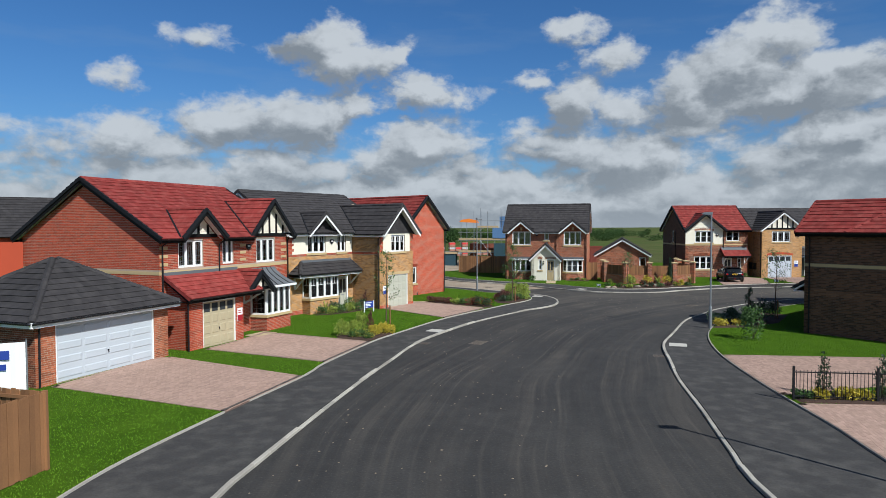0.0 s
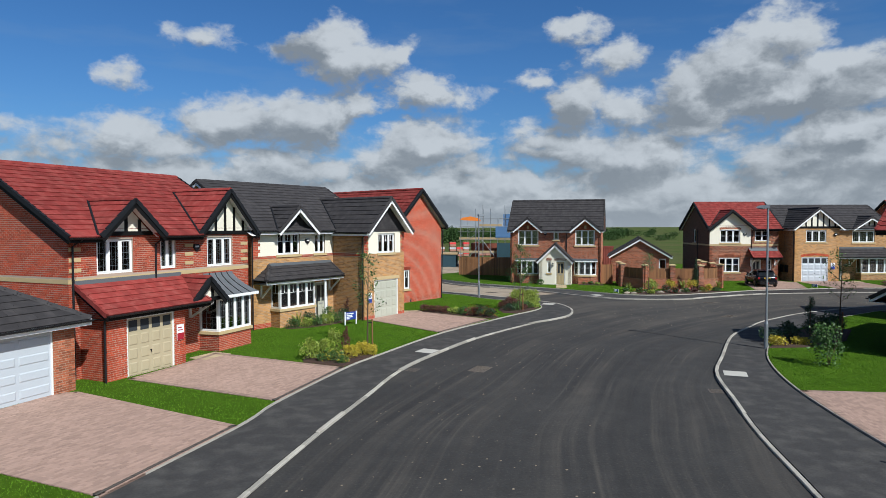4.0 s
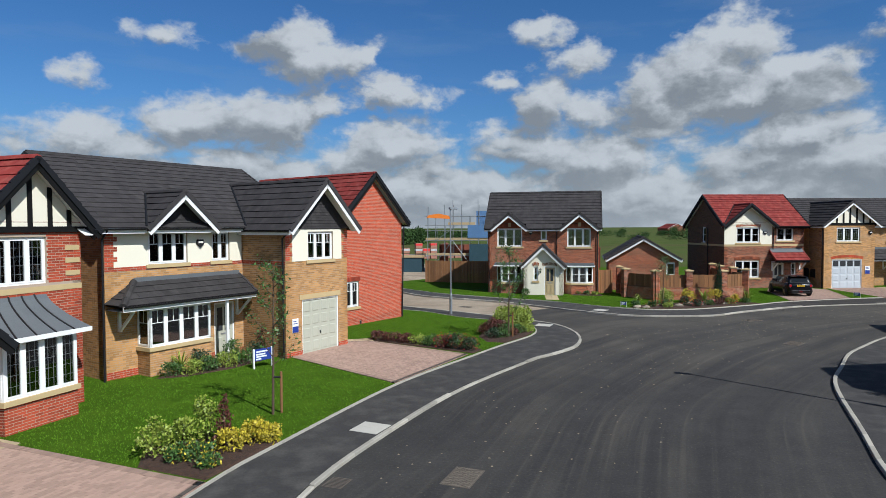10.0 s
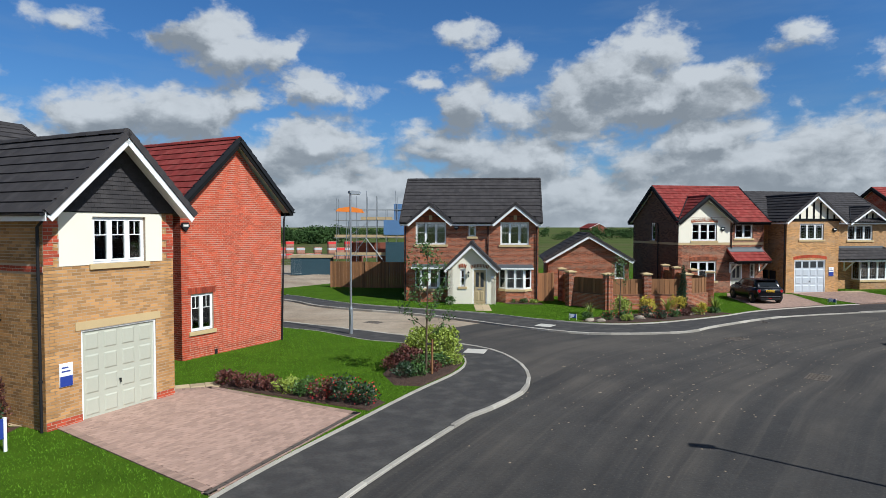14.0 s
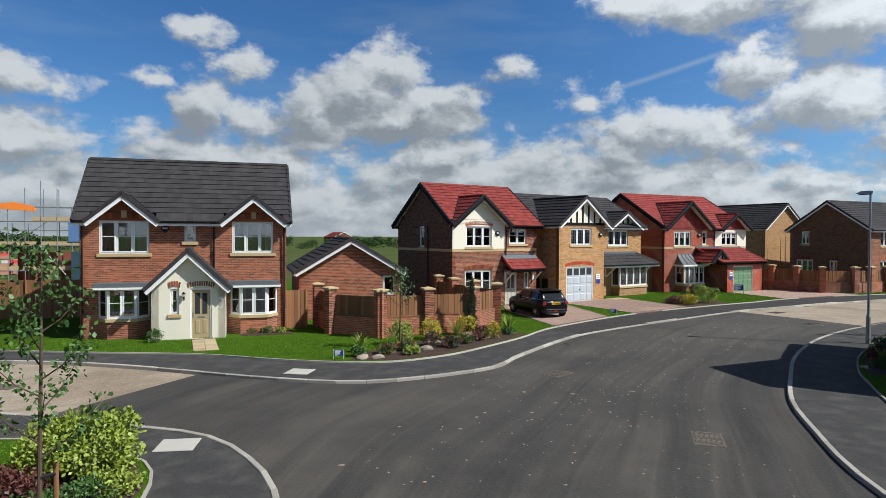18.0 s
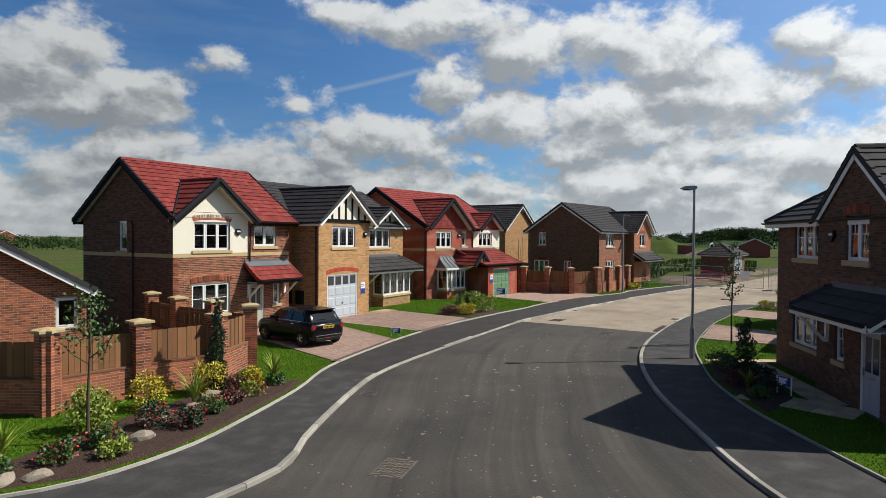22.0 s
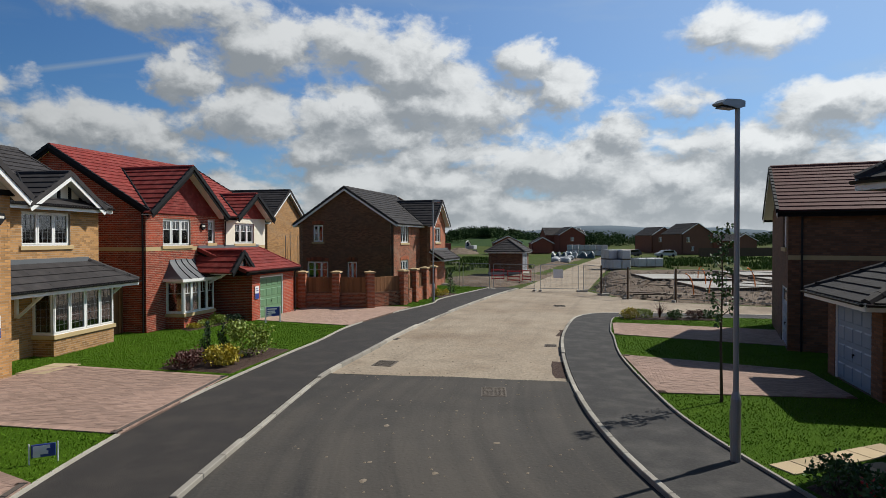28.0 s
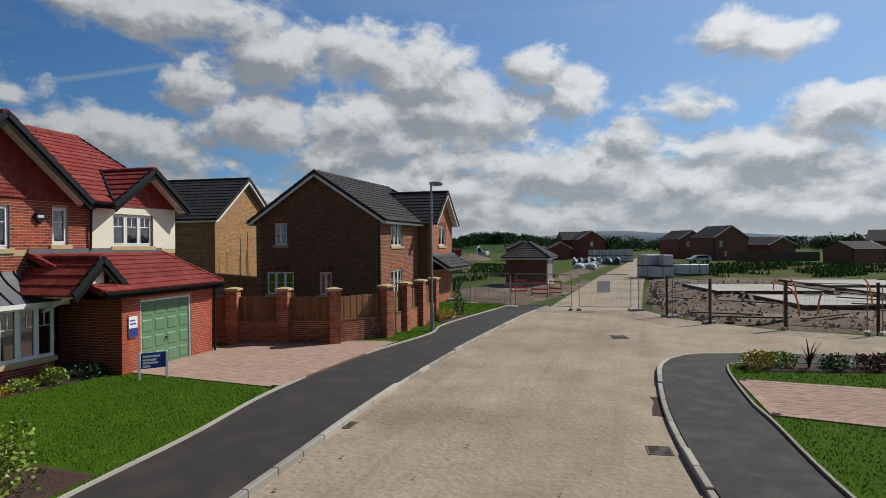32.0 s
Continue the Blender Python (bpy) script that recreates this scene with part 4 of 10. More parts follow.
def front_door(parent, m, x0, x1, z0, z1, mat, lights=True):
    mb = MB().box(x0, x0 + 0.06, 0.03, 0.13, z0, z1).box(x1 - 0.06, x1, 0.03, 0.13, z0, z1).box(x0 + 0.06, x1 - 0.06, 0.03, 0.13, z1 - 0.06, z1)
    fr = part("front_door", mb, upvc, parent, m=m)
    a, b, c, d = x0 + 0.06, x1 - 0.06, z0 + 0.02, z1 - 0.06
    part("door_leaf", MB().box(a, b, 0.06, 0.11, c, d), mat, fr)
    w, xm = b - a, (a + b) / 2
    for p, q in ((a + 0.12, xm - 0.05), (xm + 0.05, b - 0.12)):
        pm = MB()
        r, s, e = c + 0.18, c + 0.75, 0.03
        v = [(p, 0.059, r), (q, 0.059, r), (q, 0.059, s), (p, 0.059, s), (p + e, 0.045, r + e), (q - e, 0.045, r + e), (q - e, 0.045, s - e), (p + e, 0.045, s - e)]
        pm.add(v, [(4, 5, 6, 7), (0, 1, 5, 4), (1, 2, 6, 5), (2, 3, 7, 6), (3, 0, 4, 7)])
        part("door_panel", pm, mat, fr)
        part("door_light", MB().box(p, q, 0.050, 0.062, c + 1.0, d - 0.14), glass_dark, fr)
    part("letter_plate", MB().box(xm - 0.13, xm + 0.13, 0.045, 0.06, c + 0.84, c + 0.90, b=0.004), steel_grey, fr)
    part("handle", MB().box(a + 0.05, a + 0.075, 0.02, 0.06, c + 0.88, c + 1.08, b=0.004), steel_grey, fr)
    return fr


def box_bay(parent, m, x0, x1, out, zs, zh, brick, n_front=4, bars="cottage", cant=0.0, sill=True):
    """A bay that stands out from the wall: brick base, stone sill, and framed lights round three sides; cant: how far the sides slope in."""
    bay = part("bay_base", MB().slab([(x0, 0), (x0 + cant, -out), (x1 - cant, -out), (x1, 0)], 0.0, zs - 0.12), mortar, parent, m=m)
    segs = [((x0, 0.0), (x0 + cant, -out)), ((x0 + cant, -out), (x1 - cant, -out)), ((x1 - cant, -out), (x1, 0.0))]
    for i, (p, q) in enumerate(segs):
        p, q = Vector((*p, 0)), Vector((*q, 0))
        ang = math.degrees(math.atan2(q.y - p.y, q.x - p.x))
        L = (q - p).length
        M = local(p.x, p.y, 0, ang)
        boxes = []
        z, row = 0.0, 0
        while z < zs - 0.15:
            off = 0.1125 if row % 2 else 0
            k = -1
            while k * 0.225 + off < L:
                a, b = max(0, k * 0.225 + off), min(L, k * 0.225 + off + 0.215)
                if b - a > 0.03:
                    boxes.append((a, b, z + 0.0145, z + 0.075, 0.0, 0.003))
                k += 1
            z, row = z + 0.075, row + 1
        v, qd = blocks(boxes, "-y")
        part("bricks", fast_mesh("bricks", v, qd), brick, bay, m=M, kind="stuff")
        n = n_front if i == 1 else (2 if L > 1.1 else 1)
        fr = window(parent, m @ M, 0.0, L, zs, zh, n, bars, sill=False, deep=0.0)
    if sill:
        e = 0.07
        part("bay_sill", MB().slab([(x0 - e, 0.0), (x0 + cant - e * 0.7, -out - e), (x1 - cant + e * 0.7, -out - e), (x1 + e, 0.0)], zs - 0.13, zs), stone_buff, bay)
    return bay


def lean_roof(parent, m, x0, x1, out, zl, zh, mat, hip_left=0.0, hip_right=0.0, singles=0, fascia=None, boards=True):
    """A lean-to roof against the wall with frame m, its eave out from it."""
    def at(x, y, z):
        return m @ Vector((x, y, z))

    r = m.to_3x3()
    slope(parent, "canopy_slope", at(x0, -out, zl), at(x1, -out, zl), at(x1 - hip_right, 0.0, zh), at(x0 + hip_left, 0.0, zh), mat, gauge=0.33, singles=singles)
    if hip_left:
        slope(parent, "canopy_slope", at(x0, 0.0, zl), at(x0, -out, zl), at(x0 + hip_left, 0.0, zh), at(x0 + hip_left, 0.0, zh), mat)
        ridge_line(parent, at(x0, -out, zl + 0.03), at(x0 + hip_left, 0, zh + 0.03), mat)
    if hip_right:
        slope(parent, "canopy_slope", at(x1, -out, zl), at(x1, 0.0, zl), at(x1 - hip_right, 0.0, zh), at(x1 - hip_right, 0.0, zh), mat)
        ridge_line(parent, at(x1, -out, zl + 0.03), at(x1 - hip_right, 0, zh + 0.03), mat)
    f = fascia or upvc
    part("canopy_fascia", MB().box(x0, x1, -out - 0.02, -out + 0.01, zl - 0.2, zl - 0.03), f, parent, m=m)
    part("soffit", MB().box(x0 + 0.02, x1 - 0.02, -out + 0.01, 0.0, zl - 0.2, zl - 0.18), f, parent, m=m)
    gutter(parent, at(x0, -out - 0.01, zl), at(x1, -out - 0.01, zl), black_plastic, None, r @ Vector((0, -1, 0)))
    for x, hp in ((x0, hip_left), (x1, hip_right)):
        if not hp:
            verge(parent, at(x, -out, zl), at(x, 0, zh), mat, f if boards else None, r @ Vector((1 if x == x1 else -1, 0, 0)), 0.1)
    part("lead_flashing", MB().box(x0 + hip_left, x1 - hip_right, -0.05, -0.018, zh - 0.02, zh + 0.14), lead, parent, m=m)


def bracket(parent, m, x, out, z, mat=None):
    """A timber gallows bracket."""
    mb = MB()
    mb.box(x - 0.045, x + 0.045, -0.09, 0.0, z - 0.75, z).box(x - 0.045, x + 0.045, -out, -0.09, z - 0.09, z)
    v = beam((x, -0.06, z - 0.70), (x, -out + 0.1, z - 0.05), 0.08, 0.08)
    mb.add(v.v, v.f)
    return part("bracket", mb, mat or upvc, parent, m=m)


glass_dark = material("obscured glass", (0.041, 0.0451, 0.0492), 0.08, 0.05, 2, 20, 0)

# ---- ground, road, pavements ----
def smooth_line(pts, step=0.6):
    """A smooth curve through the points, as points step apart."""
    P = [np.array(p, float) for p in pts]
    P = [2 * P[0] - P[1]] + P + [2 * P[-1] - P[-2]]
    dense = []
    for i in range(1, len(P) - 2):
        for k in range(12):
            t = k / 12
            a, b, c, d = P[i - 1], P[i], P[i + 1], P[i + 2]
            dense.append(0.5 * (2 * b + (c - a) * t + (2 * a - 5 * b + 4 * c - d) * t * t + (3 * b - a - 3 * c + d) * t ** 3))
    dense.append(P[-2])
    dense = np.array(dense)
    s = np.r_[0, np.cumsum(np.linalg.norm(np.diff(dense, axis=0), axis=1))]
    n = max(2, round(s[-1] / step))
    q = np.linspace(0, s[-1], n + 1)
    return np.stack([np.interp(q, s, dense[:, 0]), np.interp(q, s, dense[:, 1])], 1)


def shifted(line, d):
    """The line moved d to its left."""
    t = np.gradient(line, axis=0)
    t /= np.linalg.norm(t, axis=1, keepdims=True)
    return line + d * np.stack([-t[:, 1], t[:, 0]], 1)


def pl(*lines):
    return [tuple(float(v) for v in p) for line in lines for p in line]


KERB_W = smooth_line([(-9.3, -12), (-8.6, -4), (-7.9, 2), (-7.3, 6.5), (-6.9, 8.15), (-5.95, 11.75), (-4.7, 16.15), (-3.6, 19.55), (-2.5, 22.95), (-0.85, 26.05), (1.7, 29.95), (5.3, 34.0), (6.25, 34.7), (7.4, 35.75), (7.9, 36.45), (8.4, 37.5), (8.8, 38.9), (8.9, 40.3), (8.8, 41.6), (8.35, 42.7), (7.6, 43.7), (6.05, 45.85), (0.6, 51.7), (-8, 60), (-20, 71)])
KERB_N = smooth_line([(-14, 78), (-6, 69), (1.1, 60.7), (2.8, 57.4), (4.8, 55.1), (7.4, 52.7), (9.3, 50.3), (11.2, 47.4), (12.8, 45.3), (14.2, 44.2), (16.2, 43.68), (18.6, 43.58), (20.3, 44.38), (23.9, 45.72), (26.8, 46.48), (31.2, 46.70), (37.3, 46.74), (40.7, 46.66), (44, 46.17), (49.6, 45.35), (55.5, 44.15), (61, 42.8), (67, 41.2), (72.2, 39.5)])
KERB_S = smooth_line([(3.0, -12), (3.3, -3), (3.88, 5.2), (4.58, 8.1), (5.63, 11.6), (6.58, 15), (7.63, 18), (8.88, 21.4), (10.7, 24.3), (13.53, 28.62), (15.73, 30.92), (17.53, 32.72), (19.53, 34.17), (21.93, 35.72), (25.2, 37.15), (28.3, 38.35), (32.1, 39.35), (35.6, 39.8), (39, 39.85), (43.6, 39.6), (48, 39.1), (52, 38.3), (54.1, 37.7), (55.4, 36.8), (55.85, 35.5), (55.7, 32), (54.6, 24.0), (51.88, 10)])
BACK_W = smooth_line([(-13.2, -12), (-12.2, -3), (-11.2, 2), (-10.5, 6.6), (-9.95, 8.9), (-8.7, 12.3), (-6.9, 16.8), (-6.35, 18.9), (-4.6, 23.3), (-3.5, 25.4), (-0.4, 30.6), (2.95, 34.75), (4.55, 36.65), (6.2, 38.45), (6.95, 39.75), (7.15, 41.0), (6.65, 42.4), (5.5, 43.9), (4.1, 45.1), (2.5, 47.6), (0.9, 49.1), (-9.5, 59), (-21, 70)])
BACK_N = smooth_line([(-5.5, 71.5), (1.3, 63.2), (4.5, 58.0), (7.9, 54.5), (11.2, 51.6), (13.1, 49.0), (14.7, 47.2), (16.2, 46.2), (18.2, 46.0), (20.0, 46.3), (23.3, 47.2), (26.6, 48.4), (32.3, 49.2), (37.0, 49.3), (42.8, 48.8), (46.0, 48.4), (49.9, 48.1), (55.2, 46.9), (59.9, 45.3), (63.2, 44.9), (72.0, 41.9)])
BACK_S = smooth_line([(6.4, -12), (6.7, -3), (7.4, 4.5), (7.8, 7.0), (8.3, 9.2), (8.75, 11.9), (9.4, 15.2), (10.3, 18.8), (11.5, 22.0), (12.9, 24.6), (15.3, 27.9), (17.6, 29.8), (20.9, 32.3), (22.8, 33.5), (25.5, 35.0), (27.3, 35.9), (29.9, 36.8), (32.3, 37.3), (35.5, 37.8), (38.2, 37.9), (43.4, 37.7), (47.7, 37.1), (49.3, 36.9), (53.3, 36.0), (53.9, 35.2), (53.8, 32.0), (52.6, 24.0), (50, 10)])


def upto(line, p):
    return int(np.argmin(np.linalg.norm(line - np.array(p), axis=1)))


# the sheet of land
setting("ground", MB().slab([(-1600, -1600), (2400, -1600), (2400, 1600), (-1600, 1600)], -0.5, -0.14), field_green, "rough green and brown field land round the estate", "ground")
# road surfaces: the finished asphalt, and the bare stone base beyond it
iw, inn, is_, ie = upto(KERB_W, (6.1, 46.1)), upto(KERB_N, (10.6, 48.9)), upto(KERB_S, (39.9, 39.9)), upto(KERB_N, (40.6, 47.0))
ROAD = pl(KERB_W[: iw + 1], KERB_N[inn: ie + 1], [(40.62, 46.9), (40.5, 44.5), (40.45, 43.0), (40.2, 41.5), (40.05, 40.0)], KERB_S[: is_ + 1][::-1])
setting("road", MB().slab(ROAD, -0.3, 0.0), asphalt, "dark grey asphalt road with tyre marks and pale dust", "road")
setting("road_base_side", MB().slab(pl(KERB_W[iw:], [(-24, 84)], KERB_N[: inn + 1]), -0.3, -0.03), sandy, "pale sandy stone road base of the side street", "road")
setting("road_base_east", MB().slab(pl(KERB_N[ie:], [(107, 31.2), (161, 17.1), (260, -8), (258, -14), (145, 16.5), (97, 28.5), (70.5, 34.6), (66.0, 33.6), (62.6, 31.0), (60.5, 27.5), (56, 10)], KERB_S[is_:][::-1], [(40.05, 40.0), (40.2, 41.5), (40.45, 43.0), (40.5, 44.5), (40.62, 46.9)]), -0.3, -0.035), sandy, "pale sandy unsurfaced road base with stones and wheel tracks", "road")
kn, bn = upto(KERB_N, (26.4, 46.2)), upto(BACK_N, (26.0, 48.2))
for nm, k, b, d, mt in (("pavement_west", KERB_W, BACK_W, 0.13, footway_asphalt), ("pavement_north", KERB_N[: kn + 1], BACK_N[: bn + 1], 0.13, footway_asphalt),
                        ("pavement_north_new", KERB_N[kn:], BACK_N[bn:], 0.13, footway_new), ("pavement_south", KERB_S, BACK_S, -0.13, footway_asphalt)):
    setting(nm, MB().slab(pl(shifted(k, d), b[::-1]), -0.3, 0.068), mt, "dark asphalt pavement between kerb and plots", "pavement")
setting("plots_west", MB().slab(pl(BACK_W, [(-40, 84), (-60, 40), (-50, -14)]), -0.3, 0.108), lawn_soil, "bright green mown lawn", "lawn")
setting("plots_north", MB().slab(pl(BACK_N[upto(BACK_N, (1.3, 63.2)):], [(78, 54), (76, 80), (20, 84), (4, 70), (-1, 66)]), -0.3, 0.108), lawn_soil, "bright green mown lawn in front of the houses", "lawn")
setting("plots_south", MB().slab(pl(BACK_S, [(30, -14)])[:], -0.3, 0.108), lawn_soil, "green mown lawn in front of the houses", "lawn")


def kerb_run(name, line, side):
    holder = thing(name, Matrix(), "pale concrete road kerb of butted stones", "kerb", kind="structure")
    s = np.r_[0, np.cumsum(np.linalg.norm(np.diff(line, axis=0), axis=1))]
    n = int(s[-1] / 0.915)
    if not KERB_MESH:
        me = MB().box(-0.455, 0.455, 0.0, 0.125, -0.2, 0.088, b=0.014).mesh("kerb_stone")
        me.materials.append(concrete)
        KERB_MESH.append(me)
    rnd = random.Random(n)
    for i in range(n):
        a = np.array([np.interp(i * 0.915, s, line[:, k]) for k in (0, 1)])
        b = np.array([np.interp((i + 1) * 0.915, s, line[:, k]) for k in (0, 1)])
        d = b - a
        ang = math.degrees(math.atan2(d[1], d[0])) + (0 if side > 0 else 180)
        o = new("kerb_stone", KERB_MESH[0])
        o.parent = holder
        mid = (a + b) / 2
        low = min(math.hypot(mid[0] - dx, mid[1] - dy) for dx, dy in DROPS) < 2.7
        o.matrix_basis = local(*mid, rnd.uniform(-0.004, 0.004) - (0.035 if low else 0.0), ang)


KERB_MESH = []
# kerbs are lowered in front of the drives
DROPS = [(-5.2, 13.7), (-3.4, 20.0), (3.2, 31.5), (29.3, 46.5), (37.0, 47.0), (53.5, 44.9), (49.0, 39.0), (41.0, 39.8), (6.3, 14.5), (5.0, 9.5)]
kerb_run("kerb_west", KERB_W[upto(KERB_W, (-8.2, 0)): upto(KERB_W, (-8, 60))], 1)
kerb_run("kerb_north", KERB_N[upto(KERB_N, (-6, 69)):], 1)
kerb_run("kerb_south", KERB_S[upto(KERB_S, (3.3, -3)): upto(KERB_S, (55, 24))], -1)


def edging(name, line, width=0.055, top=0.122):
    a, b = shifted(line, -width / 2), shifted(line, width / 2)
    setting(name, MB().slab(pl(a, b[::-1]), -0.1, top), concrete, "thin pale concrete edging along the back of the pavement", "edging")


edging("edging_west", BACK_W[upto(BACK_W, (-11.2, 2)): upto(BACK_W, (-9.5, 59))])
edging("edging_north", BACK_N[upto(BACK_N, (1.3, 63.2)):])
edging("edging_south", BACK_S[: upto(BACK_S, (52.6, 24))])


def inside(pts, poly):
    x, y = pts[:, 0], pts[:, 1]
    res = np.zeros(len(pts), bool)
    n = len(poly)
    for i in range(n):
        (x0, y0), (x1, y1) = poly[i], poly[(i + 1) % n]
        if y0 == y1:
            continue
        c = ((y0 > y) != (y1 > y)) & (x < (x1 - x0) * (y - y0) / (y1 - y0) + x0)
        res ^= c
    return res


PAVED = []
PAVER = []


def drive(name, poly, turn, label="pink brindle block paving drive", singles=0, near=None):
    """A drive of paving blocks on a sand bed, the courses turned to suit the plot."""
    PAVED.append(poly)
    bed = setting(name, MB().slab(poly, -0.2, 0.118), joint_sand, label, "drive")
    c, s = math.cos(radians(turn)), math.sin(radians(turn))
    P = np.array(poly)
    U = np.stack([P[:, 0] * c + P[:, 1] * s, -P[:, 0] * s + P[:, 1] * c], 1)
    (u0, v0), (u1, v1) = U.min(0), U.max(0)
    out = []
    for k in range(int((v1 - v0) / 0.1) + 1):
        off = 0.1 if k % 2 else 0.0
        for i in range(int((u1 - u0) / 0.2) + 2):
            out.append((u0 + i * 0.2 - off, v0 + k * 0.1))
    out = np.array(out)
    cu = out + (0.1, 0.05)
    UP = [tuple(p) for p in U]
    keep = inside(cu, UP)
    for dx, dy in ((-0.02, -0.02), (0.22, -0.02), (-0.02, 0.12), (0.22, 0.12)):
        keep &= inside(out + (dx, dy), UP)
    out = out[keep]
    M = local(0, 0, 0, turn)
    alone = np.zeros(len(out), bool)
    if singles:
        w = np.stack([(out[:, 0] + 0.1) * c - (out[:, 1] + 0.05) * s, (out[:, 0] + 0.1) * s + (out[:, 1] + 0.05) * c], 1)
        ids = np.argsort(np.linalg.norm(w - np.array(near), axis=1))[:singles]
        alone[ids] = True
        if not PAVER:
            me = MB().box(0.003, 0.197, 0.003, 0.097, 0.05, 0.130, b=0.004).mesh("paving_block")
            me.materials.append(block_pink)
            PAVER.append(me)
        rnd = random.Random(7)
        for i in ids:
            o = new("paving_block", PAVER[0])
            o.parent = bed
            o.matrix_basis = M @ Matrix.Translation((out[i, 0], out[i, 1], rnd.uniform(-0.002, 0.002)))
    rest = out[~alone]
    n = len(rest)
    rs = np.random.RandomState(n)
    h = 0.130 + rs.uniform(-0.002, 0.002, n)
    v, q = blocks(np.c_[rest[:, 0] + 0.003, rest[:, 0] + 0.197, rest[:, 1] + 0.003, rest[:, 1] + 0.097, np.full(n, 0.1), h], "z")
    part("paving_blocks", fast_mesh("paving_blocks", v, q), block_pink, bed, m=M, kind="stuff")
    ccw = sum(a[0] * b[1] - b[0] * a[1] for a, b in zip(poly, poly[1:] + poly[:1])) > 0
    vs, qs = [], []
    for a, b in zip(poly, poly[1:] + poly[:1]):
        L = math.dist(a, b)
        k = max(1, round(L / 0.1))
        g = L / k
        rows = np.array([(i * g + 0.003, (i + 1) * g - 0.003, 0.0 if ccw else -0.2, 0.2 if ccw else 0.0, 0.1, 0.134) for i in range(k)])
        v, q = blocks(rows, "z")
        E = np.array(local(*a, 0, math.degrees(math.atan2(b[1] - a[1], b[0] - a[0]))))
        v = v.reshape(-1, 3) @ E[:3, :3].T + E[:3, 3]
        qs.append(q + sum(len(w) for w in vs))
        vs.append(v)
    part("border_blocks", fast_mesh("border_blocks", np.concatenate(vs), np.concatenate(qs)), block_pink, bed, kind="stuff")
    return bed


drive("drive_garage", [(-15.35, 15.9), (-8.65, 12.35), (-6.95, 16.6), (-12.9, 20.6), (-13.5, 20.5)], 62, singles=140, near=(-8.0, 14.5))
drive("drive_a", [(-6.35, 18.95), (-4.62, 23.3), (-10.2, 26.6), (-11.0, 24.3), (-12.0, 22.2)], 62, singles=140, near=(-5.6, 21.2))
drive("drive_b", [(-0.4, 30.7), (2.75, 34.85), (-1.1, 38.5), (-2.3, 38.4), (-4.5, 35.8)], 50, singles=140, near=(1.2, 32.8))
drive("drive_e", [(26.9, 48.5), (31.9, 49.2), (34.6, 54.6), (33.8, 56.3), (30.9, 56.4), (29.4, 54.5)], 85)
drive("drive_f", [(34.4, 49.3), (39.6, 49.25), (40.7, 54.6), (39.3, 55.3), (35.2, 55.5)], 88, singles=140, near=(37, 49.6))
drive("drive_g", [(49.9, 48.15), (57.6, 46.3), (57.6, 51.7), (55.8, 52.4), (51.6, 53.2)], 80)
drive("drive_south_east", [(51.5, 36.4), (48.0, 37.0), (45.3, 30.9), (49.5, 30.1)], 80)
drive("drive_south", [(43.5, 37.65), (38.4, 37.85), (38.1, 33.3), (41.3, 32.9)], 80, singles=140, near=(41, 37.4))
drive("drive_r", [(10.25, 18.6), (9.4, 15.2), (8.85, 12.4), (13.6, 13.2), (18.5, 13.0), (17.0, 17.2)], 70)
drive("drive_r_near", [(8.7, 11.4), (8.3, 9.2), (7.8, 7.0), (7.45, 5.0), (14.5, 3.0), (15.5, 10.2)], 70)

